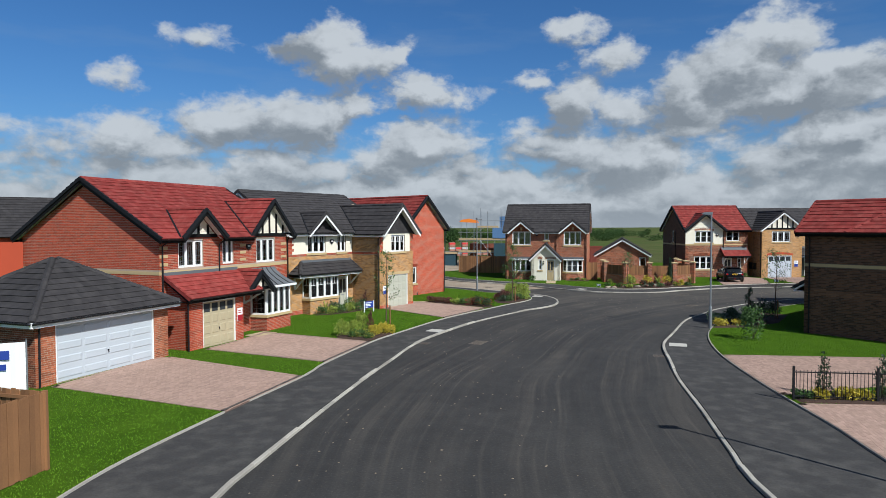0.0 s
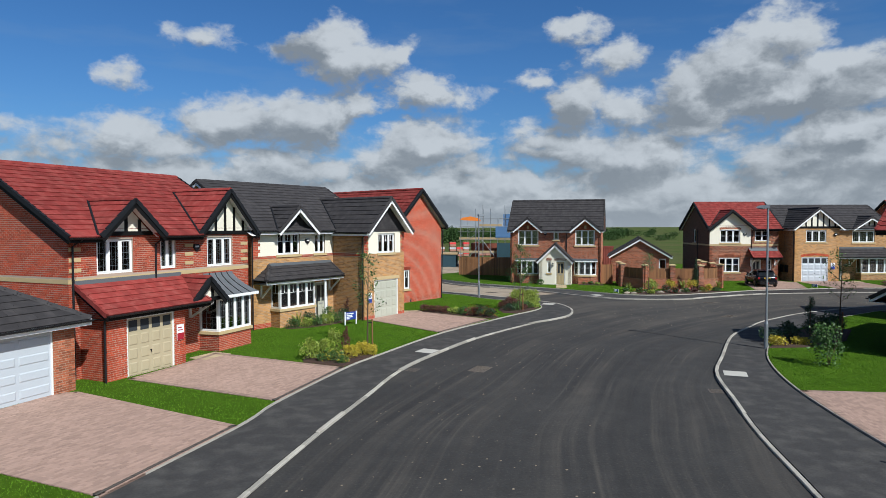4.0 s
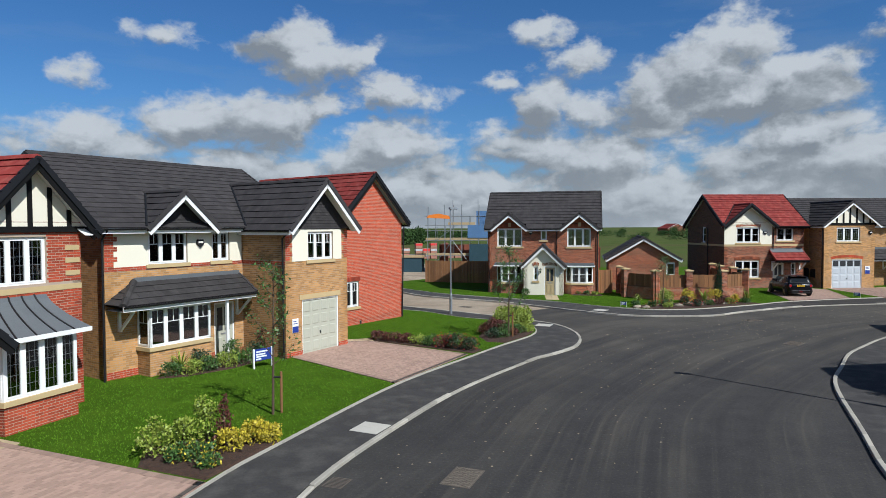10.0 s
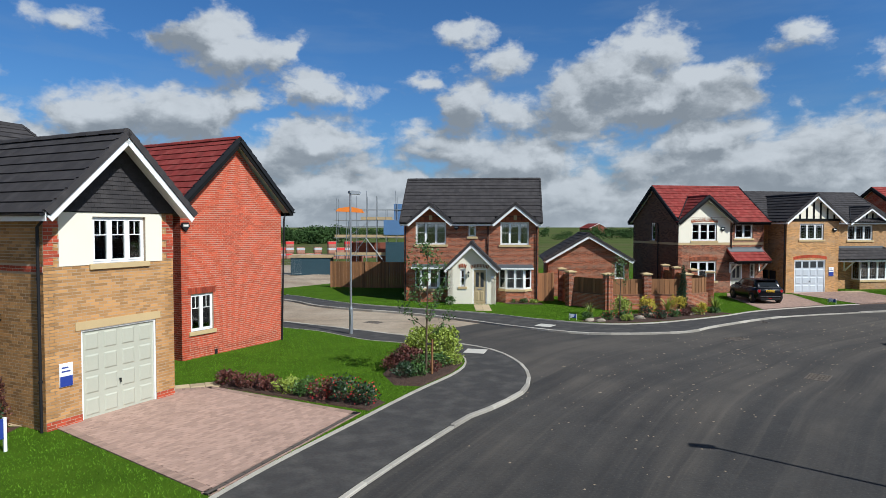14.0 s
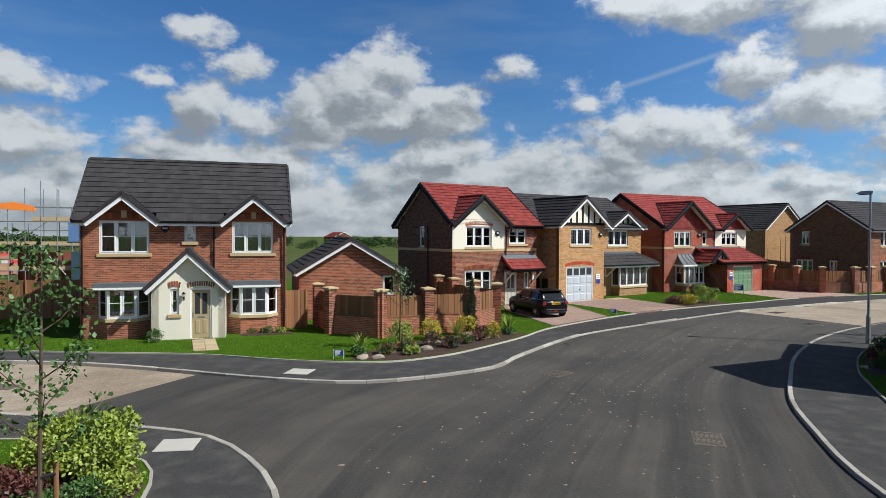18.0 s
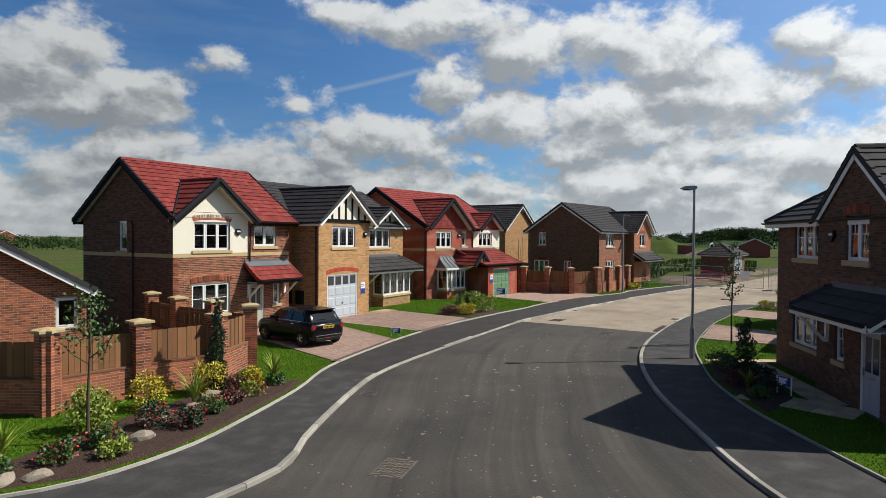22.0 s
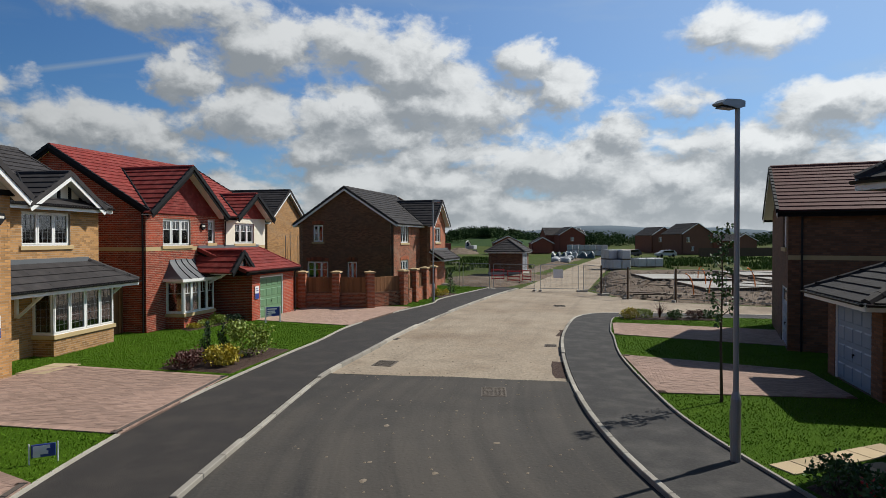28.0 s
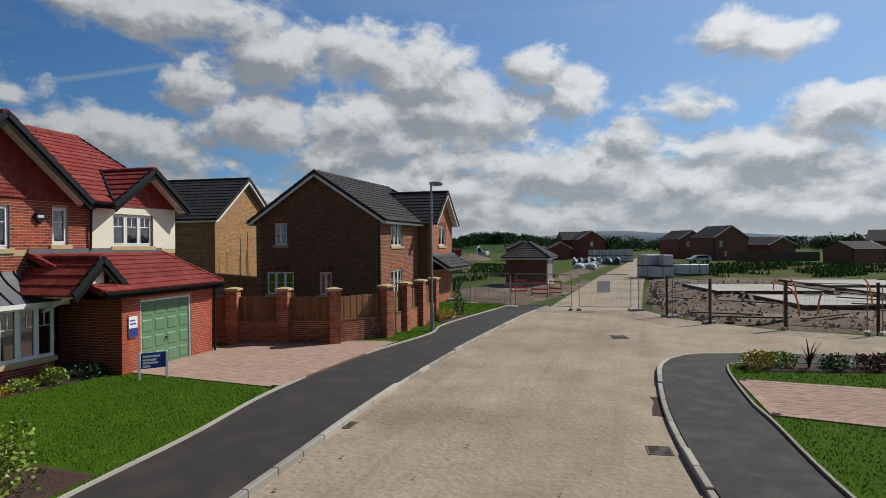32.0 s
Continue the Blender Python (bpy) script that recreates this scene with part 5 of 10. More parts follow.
# ---- houses ----
def house_a():
    H = thing("detached_house", local(-13.85, 22.1, 0, 61.5), "red brick house with red tiled roof, half-timbered gables and garage", "house", "show houses")
    F = local()
    w1, w2, w3 = (1.08, 2.62, 3.72, 4.98), (3.90, 4.68, 3.75, 4.96), (6.40, 7.95, 3.68, 4.96)
    door = (4.15, 5.05, 0.12, 2.2)
    bayhole = (6.0, 8.0, 0.95, 2.4)
    wall(H, F, 9.0, 5.15, brick_red, [w1, w2, w3, door, bayhole], skip=[(0, 9, 3.45, 3.62)], pick=(5.3, 9.0, 3.7, 5.1))
    facing(H, F, 0, 9.0, 3.46, 3.61, stone_buff, "stone_band")
    for x in (0.02, 5.15, 8.5):
        for k in range(3):
            facing(H, F, x, x + 0.45, 3.85 + k * 0.36, 3.99 + k * 0.36, stone_buff, "stone_block", proud=0.02)
    for w, n in ((w1, 3), (w2, 2), (w3, 3)):
        window(H, F, *w, n, "lead", sill=False, curtain=(w is w3))
    L = local(0, 9.2, 0, -90)
    wall(H, L, 9.2, 5.15, brick_red, skip=[(0, 9.2, 3.45, 3.62)], apex=(4.55, 7.55), name="gable_wall")
    facing(H, L, 0, 9.2, 3.46, 3.61, stone_buff, "stone_band")
    R = local(9.0, 0, 0, 90)
    wall(H, R, 9.2, 5.15, brick_red, apex=(4.65, 7.55), name="gable_wall")
    wall(H, local(9.0, 9.2, 0, 180), 9.0, 5.15, None, name="back_wall")
    gable_roof(H, "x", -0.25, 9.15, -0.45, 9.65, 5.08, 7.9, tile_red, timber_black, timber_black, caps=tile_cap_dark, singles=210, gaps=[(1.1, 3.5), (5.75, 9.3)])
    gable_roof(H, "y", 0.85, 3.75, -0.55, 2.4, 5.1, 6.46, tile_red, timber_black, None, ends=(True, False), caps=tile_cap_dark, eaves=(False, False), main=(-0.45, 9.65, 5.08, 7.9))
    gable_face(H, F, 1.1, 3.5, 5.12, 6.3, "timber")
    gable_roof(H, "y", 5.55, 9.4, -0.4, 3.6, 5.06, 7.08, tile_red, timber_black, None, ends=(True, False), caps=tile_cap_dark, eaves=(False, False), main=(-0.45, 9.65, 5.08, 7.9))
    gable_face(H, F, 5.75, 9.2, 5.1, 6.92, "timber")
    # the garage in front, its lean-to roof and the porch
    G = local(0.4, -1.3, 0)
    wall(H, G, 3.45, 2.35, brick_red, [(0.8, 2.9, 0.12, 2.2)], name="garage_wall", pick=(0, 3.45, 0, 2.3))
    wall(H, local(0.4, 0, 0, -90), 1.3, 2.35, brick_red, name="garage_side_wall", apex=(0.0, 3.3))
    wall(H, local(3.85, -1.3, 0, 90), 1.3, 2.35, brick_red, name="garage_side_wall")
    garage_door(H, G, 0.8, 2.9, 0.12, 2.2, door_cream)
    lean_roof(H, F, 0.2, 4.9, 1.6, 2.45, 3.42, tile_red, fascia=timber_black, singles=60)
    gable_roof(H, "y", 4.0, 5.95, -1.55, -0.02, 2.4, 3.38, tile_red, timber_black, None, ends=(True, False), caps=tile_cap_dark, eaves=(False, False))
    gable_face(H, local(0, -1.35, 0), 4.2, 5.75, 2.42, 3.25, "timber")
    bracket(H, F, 5.35, 1.3, 2.35)
    front_door(H, F, *door, door_dark)
    box_bay(H, F, 5.9, 8.15, 0.95, 0.95, 2.42, brick_red, 4, "lead", cant=0.12)
    lead_hood(H, F, 5.7, 8.35, 1.15, 2.42, 3.4)
    pipe(H, [(0.12, -0.55, 5.0), (0.12, -0.08, 4.75), (0.12, -0.06, 0.1)])
    pipe(H, [(3.62, -0.5, 5.0), (3.62, -0.08, 4.75), (3.62, -0.06, 3.4)])
    pipe(H, [(0.28, -1.6, 2.4), (0.28, -1.36, 2.2), (0.28, -1.36, 0.1)])
    for k in (1.6, 2.5):
        part("meter_box", MB().box(-0.12, 0.0, k - 0.2, k + 0.2, 0.35, 1.0, b=0.01), black_plastic, H)
    alarm_box(H, F, 5.75, 4.55)
    sign_plate(H, G, 3.0, 1.05, 0.35, 0.6, sign_red)


def lead_hood(H, m, x0, x1, out, z0, z1):
    """A swept sheet roof over a bay, with rolls."""
    n = 8
    mb = MB()
    rows = []
    for k in range(n + 1):
        t = k / n
        y = -out * (1 - t) ** 1.5
        z = z0 + 0.06 + (z1 - z0 - 0.06) * t
        ins = 0.45 * t * (1.6 - 0.6 * t)
        rows.append([(x0 + ins, 0.0, z), (x0 + ins, y, z), (x1 - ins, y, z), (x1 - ins, 0.0, z)])
    v = [p for r in rows for p in r]
    f = [(4 * k + j, 4 * k + j + 1, 4 * k + 5 + j, 4 * k + 4 + j) for k in range(n) for j in range(3)] + [(0, 1, 2, 3)[::-1], tuple(4 * n + j for j in range(4))]
    hood = fix(part("bay_roof", MB().add(v, f), lead, H, m=m, smooth=False))
    for i in range(1, 5):
        a = i / 5
        pts = [(r[1][0] + (r[2][0] - r[1][0]) * a, r[1][1] - 0.01, r[1][2] + 0.01) for r in rows]
        part("lead_roll", MB().tube(pts, 0.022, 6), black_plastic, hood)
    part("bay_fascia", MB().box(x0, x1, -out - 0.01, -out + 0.02, z0 - 0.05, z0 + 0.07).box(x0, x0 + 0.03, -out + 0.02, 0, z0 - 0.05, z0 + 0.07).box(x1 - 0.03, x1, -out + 0.02, 0, z0 - 0.05, z0 + 0.07), upvc, hood)


def alarm_box(H, m, x, z):
    a = part("alarm_box", MB().prism([(x - 0.12, z + 0.14), (x - 0.17, z), (x, z - 0.17), (x + 0.17, z), (x + 0.12, z + 0.14)], -0.09, -0.01), black_plastic, H, m=m)
    part("alarm_label", MB().box(x - 0.10, x + 0.10, -0.096, -0.088, z + 0.0, z + 0.07), curtain_white, a)


def sign_plate(H, m, x, z, w, h, mat):
    s = part("notice_plate", MB().box(x, x + w, -0.04, -0.018, z, z + h, b=0.004), board_white, H, "small notice plate with coloured lower half", m=m)
    part("coloured_field", MB().box(x + 0.01, x + w - 0.01, -0.045, -0.04, z + 0.01, z + h * 0.45), mat, s)
    for k in range(2):
        part("text_bar", MB().box(x + 0.05, x + w - 0.06 - 0.05 * k, -0.045, -0.04, z + h * (0.62 + 0.16 * k), z + h * (0.68 + 0.16 * k)), mat, s)


door_cream = material("cream garage door", (0.4264, 0.3608, 0.2296), 0.45, 0.05, 1, 30, 0)
door_dark = material("dark green door", (0.0287, 0.0369, 0.0328), 0.4, 0.05, 1, 30, 0)
door_white = material("white garage door", (0.47, 0.505, 0.535), 0.45, 0.05, 1, 30, 0)
door_stone = material("pale sage door", (0.4264, 0.4264, 0.3444), 0.45, 0.05, 1, 30, 0)
door_green = material("green garage door", (0.1312, 0.246, 0.1312), 0.45, 0.06, 1, 30, 0)
door_tan = material("tan front door", (0.3772, 0.2952, 0.164), 0.45, 0.06, 1, 30, 0)
door_blue = material("pale blue garage door", (0.205, 0.287, 0.3936), 0.45, 0.06, 1, 30, 0)
door_grey = material("pale grey garage door", (0.369, 0.4018, 0.451), 0.45, 0.06, 1, 30, 0)
board_white = material("white board", (0.78, 0.78, 0.78), 0.5, 0.04, 1, 20, 0)
sign_red = material("red print", (0.328, 0.0123, 0.0246), 0.5, 0.04, 1, 20, 0)
sign_blue = material("blue print", (0.0164, 0.041, 0.246), 0.5, 0.04, 1, 20, 0)


def house_b():
    H = thing("detached_house", local(-9.85, 32.5, 0, 49.5), "buff brick and cream render house with dark grey roof", "house", "show houses")
    F = local()
    w1, w2 = (1.57, 3.13, 3.90, 5.06), (4.20, 5.02, 3.90, 5.04)
    door = (4.25, 5.2, 0.12, 2.25)
    rnd_ = (0.32, 5.60, 3.86, 5.3)
    wall(H, F, 5.65, 5.25, brick_buff, [w1, w2, door, (1.2, 3.45, 1.1, 2.45)], skip=[rnd_], pick=(0, 5.65, 0.3, 3.8))
    facing(H, F, *rnd_, render_cream, holes=[w1, w2])
    brick_band(H, F, 0, 5.65, 3.72, 3.86, brick_red, "brick_band", proud=0.012)
    brick_band(H, F, 0, 5.65, 0.0, 0.36, brick_red, "brick_plinth", holes=[door], proud=0.014)
    for k in range(8):
        brick_band(H, F, 0.0, 0.44 if k % 2 else 0.3, 3.88 + 0.17 * k, 4.04 + 0.17 * k, brick_red, "brick_quoin", proud=0.02)
    window(H, F, *w1, 3, "cottage")
    window(H, F, *w2, 2, "cottage")
    front_door(H, F, *door, door_stone)
    wall(H, local(0, 9, 0, -90), 9.0, 5.25, brick_buff, apex=(4.5, 7.8), name="gable_wall")
    wall(H, local(9.2, -2.45, 0, 90), 11.45, 5.1, brick_buff, apex=(6.95, 7.8), name="gable_wall")
    wall(H, local(9.45, 9, 0, 180), 9.45, 5.1, None, name="back_wall")
    gable_roof(H, "x", -0.3, 9.35, -0.4, 9.2, 5.2, 7.95, tile_grey, upvc, upvc, caps=tile_grey, singles=210)
    gable_roof(H, "y", 1.22, 4.2, -0.55, 2.4, 5.14, 6.52, tile_grey, upvc, None, ends=(True, False), eaves=(False, False), main=(-0.4, 9.2, 5.2, 7.95))
    gable_face(H, F, 1.5, 3.95, 5.18, 6.4, "tiles", tile_grey)
    # garage wing
    G = local(5.65, -2.45, 0)
    gw = (1.2, 2.68, 3.86, 5.0)
    gd = (0.86, 2.96, 0.12, 2.3)
    wall(H, G, 3.55, 5.1, brick_buff, [gw, gd], skip=[(0.36, 3.19, 3.84, 5.1)], name="garage_wing_wall", pick=(0, 3.55, 2.5, 3.8))
    facing(H, G, 0.36, 3.19, 3.84, 5.1, render_cream, holes=[gw])
    for k in range(7):
        wd = 0.36 if k % 2 else 0.22
        brick_band(H, G, 0.0, wd, 3.88 + 0.17 * k, 4.04 + 0.17 * k, brick_red, "brick_quoin", proud=0.02)
        brick_band(H, G, 3.55 - wd, 3.55, 3.88 + 0.17 * k, 4.04 + 0.17 * k, brick_red, "brick_quoin", proud=0.02)
    window(H, G, *gw, 3, "cottage")
    facing(H, G, 0.72, 3.1, 2.3, 2.5, stone_buff, "stone_lintel", proud=0.02)
    brick_band(H, G, 0, 3.55, 0.0, 0.30, brick_red, "brick_plinth", holes=[gd], proud=0.014)
    garage_door(H, G, *gd, door_stone, lights=False)
    wall(H, local(5.65, 0, 0, -90), 2.45, 5.1, brick_buff, name="garage_wing_side", skip=[(0, 2.45, 3.72, 3.86)])
    brick_band(H, local(5.65, 0, 0, -90), 0, 2.45, 3.72, 3.86, brick_red, "brick_band", proud=0.012)
    gable_roof(H, "y", 5.40, 9.50, -3.0, 3.9, 5.08, 7.08, tile_grey, upvc, upvc, ends=(True, False), singles=250, eaves=(True, False))
    gable_face(H, local(5.65, -2.45, 0), -0.1, 3.65, 5.12, 6.95, "tiles", tile_grey)
    # bay and canopy
    box_bay(H, F, 1.1, 3.55, 0.72, 1.1, 2.45, brick_buff, 4, "cottage", cant=0.0)
    lean_roof(H, F, 0.0, 5.45, 1.05, 2.66, 3.34, tile_grey, hip_left=1.0)
    bracket(H, F, 0.45, 0.9, 2.45)
    bracket(H, F, 5.3, 0.9, 2.45)
    part("canopy_post", MB().box(4.1, 4.2, -0.95, -0.85, 0.1, 2.46), upvc, H)
    pipe(H, [(-0.12, -0.45, 5.1), (-0.12, -0.12, 4.8), (-0.12, -0.1, 0.1)])
    pipe(H, [(5.57, -2.75, 5.0), (5.57, -2.4, 4.75), (5.57, -2.4, 0.1)])
    valley(H, (-0.4, 9.2, 5.2, 7.95), (5.40, 9.50, 5.08, 7.08))
    alarm_box(H, F, 3.65, 4.6)
    sign_plate(H, G, 0.3, 1.05, 0.32, 0.55, sign_blue)


def house_c():
    H = thing("corner_house", local(-2.6, 42.25, 0, 45.8), "red brick house with steep red tiled gable and side window", "house", "show houses")
    w = (0.62, 1.6, 1.06, 2.38)
    M = local(0.25, 0, 0)
    wall(H, M, 4.8, 5.4, brick_red, [(w[0] - 0.25, w[1] - 0.25, w[2], w[3])], apex=(2.4, 7.75), pick=(0, 4.8, 0.2, 1.6))
    window(H, M, w[0] - 0.25, w[1] - 0.25, w[2], w[3], 2, "cottage", curtain="blind", head="soldier")
    wall(H, local(5.05, 0, 0, 90), 9, 5.4, brick_red, name="side_wall")
    wall(H, local(0.25, 9, 0, -90), 9, 5.4, brick_red, name="side_wall")
    wall(H, local(5.05, 9, 0, 180), 4.8, 5.4, brick_red, apex=(2.4, 7.75), name="back_wall")
    gable_roof(H, "y", -0.15, 5.45, -0.3, 9.3, 5.38, 8.02, tile_red, timber_black, timber_black, caps=tile_cap_dark, singles=145, eaves=(True, True))
    pipe(H, [(5.2, -0.1, 5.3), (5.1, -0.12, 5.0), (5.0, -0.06, 0.1)])
    alarm_box(H, M, 0.15, 4.75)
    part("vent_cover", MB().box(1.62, 1.74, -0.03, 0.0, 0.12, 0.3), black_plastic, H)


def house_d():
    H = thing("detached_house", local(8.4, 57.75, 0, -20.8), "mixed red brick house with grey roof and two dormer gables", "house", "show houses")
    F = local()
    W = 8.25
    w1, w2, w0 = (0.72, 2.62, 3.62, 5.0), (5.95, 7.68, 3.62, 5.0), (4.0, 4.46, 4.12, 4.9)
    b1, b2 = (0.9, 2.7, 0.95, 2.2), (5.9, 7.75, 0.95, 2.2)
    wall(H, F, W, 5.05, brick_multi, [w1, w2, w0, b1, b2], pick=(2.8, 5.8, 3.0, 5.0))
    for w in (w1, w2):
        window(H, F, *w, 3, "half", head="arch", curtain="blind" if w is w1 else False)
    window(H, F, *w0, 1, "plain")
    wall(H, local(0, 5.6, 0, -90), 5.6, 5.05, brick_multi, apex=(2.8, 7.6), name="gable_wall")
    wall(H, local(W, 0, 0, 90), 5.6, 5.05, brick_multi, apex=(2.8, 7.6), name="gable_wall")
    wall(H, local(W, 5.6, 0, 180), W, 5.05, None, name="back_wall")
    gable_roof(H, "x", -0.2, W + 0.2, -0.4, 6.0, 4.98, 7.82, tile_grey, upvc, upvc, caps=tile_grey, singles=210, gaps=[(0.4, 2.92), (5.6, 8.1)])
    for c in (1.66, 6.85):
        gable_roof(H, "y", c - 1.42, c + 1.42, -0.55, 1.9, 4.95, 6.14, tile_grey, upvc, None, ends=(True, False), eaves=(False, False), main=(-0.4, 6.0, 4.98, 7.82))
        part("gable_brickwork", MB().prism([(c - 1.15, 5.0), (c + 1.15, 5.0), (c, 5.98)], -0.02, 0.25), brick_multi, H)
        part("keystone", MB().box(c - 0.1, c + 0.1, -0.05, 0.0, 5.12, 5.42), stone_buff, H)
        box_bay(H, F, c - 0.98, c + 0.98, 0.55, 0.95, 2.2, brick_multi, 2, "half", cant=0.42)
        part("bay_roof", MB().prism([(c - 1.1, 2.22), (c + 1.1, 2.22), (c + 1.05, 2.42), (c - 1.05, 2.42)], -0.68, 0.0), lead, H)
        part("bay_fascia", MB().box(c - 1.12, c + 1.12, -0.72, 0.0, 2.16, 2.24), upvc, H)
    # porch
    P = local(2.85, -1.25, 0)
    pw = 2.85
    wn_, dr = (0.72, 1.05, 1.15, 2.2), (1.48, 2.32, 0.12, 2.2)
    wall(H, P, pw, 2.35, None, [wn_, dr], apex=(pw / 2, 3.62), base=render_cream, name="porch_wall")
    wall(H, local(2.85, 0, 0, -90), 1.25, 2.35, None, base=render_cream, name="porch_side")
    wall(H, local(2.85 + pw, -1.25, 0, 90), 1.25, 2.35, None, base=render_cream, name="porch_side")
    window(H, P, *wn_, 1, "half", head="arch")
    front_door(H, P, *dr, door_tan)
    mb = MB()
    for i in range(12):
        a = (i + 0.5) / 12
        mb.box(-0.032, 0.032, -0.012, 0.05, 0, 0.2, Matrix.Translation((1.38 + 1.04 * a, 0, 2.22 + 0.09 * (1 - (2 * a - 1) ** 2))) @ pose(0, 0, 0, 0, (a - 0.5) * 26, 0))
    part("brick_arch", mb, brick_brown_shade, H, m=P)
    gable_roof(H, "y", 2.6, 5.95, -1.6, -0.02, 2.2, 3.82, tile_grey, upvc, None, ends=(True, False), eaves=(False, False), singles=20)
    wall_lantern(H, P, 1.24, 1.85)
    part("house_number_plate", MB().box(2.58, 2.76, -0.03, 0.0, 1.68, 1.80), board_white, H, m=P)
    pipe(H, [(W - 0.1, -0.45, 4.95), (W - 0.1, -0.1, 4.7), (W - 0.1, -0.06, 0.1)])
    pipe(H, [(5.2, -0.45, 4.95), (5.2, -0.1, 4.7), (5.2, -0.06, 2.6)])
    pipe(H, [(0.1, -0.45, 4.95), (0.1, -0.1, 4.7), (0.1, -0.06, 0.1)])
    alarm_box(H, F, 3.25, 4.65)


def wall_lantern(H, m, x, z):
    l = part("wall_lantern", MB().tube([(x, -0.02, z - 0.05), (x, -0.1, z - 0.1), (x, -0.16, z - 0.05)], 0.012, 6).box(x - 0.03, x + 0.03, -0.02, 0, z - 0.12, z + 0.02), black_plastic, H, m=m)
    part("lantern_glass", MB().prism([(x - 0.05, z - 0.02), (x + 0.05, z - 0.02), (x + 0.07, z + 0.14), (x - 0.07, z + 0.14)], -0.22, -0.10), glass, l)
    part("lantern_cap", MB().prism([(x - 0.085, z + 0.14), (x + 0.085, z + 0.14), (x, z + 0.24)], -0.23, -0.09), black_plastic, l)


def house_e():
    H = thing("detached_house", local(27.46, 57.08, 0, -4), "red brick house with red roof and cream rendered gable", "house", "show houses")
    F = local()
    W = 6.6
    w1, w2, d1 = (1.0, 2.92, 3.75, 4.97), (4.33, 5.73, 3.90, 4.92), (0.92, 2.92, 0.95, 2.32)
    dr, sw = (4.05, 4.95, 0.12, 2.15), (5.55, 5.98, 1.1, 2.15)
    wall(H, F, W, 5.15, brick_multi, [w1, w2, d1, dr, sw], skip=[(0, 3.95, 3.62, 5.15)], pick=(0, 6.6, 2.5, 3.5))
    facing(H, F, 0, 3.95, 3.62, 5.15, render_cream, holes=[w1])
    facing(H, F, 0, W, 3.46, 3.62, stone_buff, "stone_band", proud=0.012)
    window(H, F, *w1, 3, "half", head="arch", curtain=True)
    window(H, F, *w2, 2, "half")
    window(H, F, *d1, 3, "half", head="arch", curtain=True)
    window(H, F, *sw, 1, "half")
    front_door(H, F, *dr, door_stone)
    L = local(0, 6.4, 0, -90)
    sv = (2.7, 3.3, 3.7, 5.0)
    # gable sides in the darker brick: their shade is in the colour
    wall(H, L, 6.4, 5.15, brick_brown_shade, [sv], apex=(3.2, 7.5), name="gable_wall")
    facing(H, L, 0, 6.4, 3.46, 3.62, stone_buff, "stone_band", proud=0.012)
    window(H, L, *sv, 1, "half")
    wall(H, local(W, 0, 0, 90), 6.4, 5.15, brick_brown_shade, apex=(3.2, 7.5), name="gable_wall")
    wall(H, local(W, 6.4, 0, 180), W, 5.15, None, name="back_wall")
    gable_roof(H, "x", -0.25, W + 0.25, -0.4, 6.8, 5.06, 7.68, tile_red, timber_black, timber_black, caps=tile_cap_dark, singles=210, gaps=[(-0.25, 3.95)])
    gable_roof(H, "y", -0.3, 4.2, -0.5, 2.9, 5.05, 6.85, tile_red, timber_black, None, ends=(True, False), caps=tile_cap_dark, eaves=(False, False), main=(-0.4, 6.8, 5.06, 7.68))
    gable_face(H, F, 0, 3.95, 5.14, 6.72, "render")
    lean_roof(H, F, 3.75, 6.45, 1.0, 2.38, 3.15, tile_red, fascia=tile_cap_dark)
    part("lead_cover", MB().add([(3.75, -0.30, 2.97), (6.45, -0.30, 2.97), (6.45, -0.02, 3.19), (3.75, -0.02, 3.19), (3.75, -0.30, 3.0), (6.45, -0.30, 3.0), (6.45, -0.02, 3.22), (3.75, -0.02, 3.22)], [(4, 5, 6, 7), (0, 1, 5, 4), (1, 2, 6, 5), (3, 0, 4, 7), (0, 3, 2, 1)]), lead, H)
    bracket(H, F, 3.95, 0.9, 2.25)
    bracket(H, F, 6.25, 0.9, 2.25)
    pipe(H, [(-0.12, 2.6, 5.0), (-0.06, 2.6, 4.8), (-0.06, 2.6, 0.1)])
    pipe(H, [(4.02, -0.45, 5.0), (4.02, -0.1, 4.8), (4.02, -0.06, 3.2)])
    alarm_box(H, F, 3.35, 4.55)


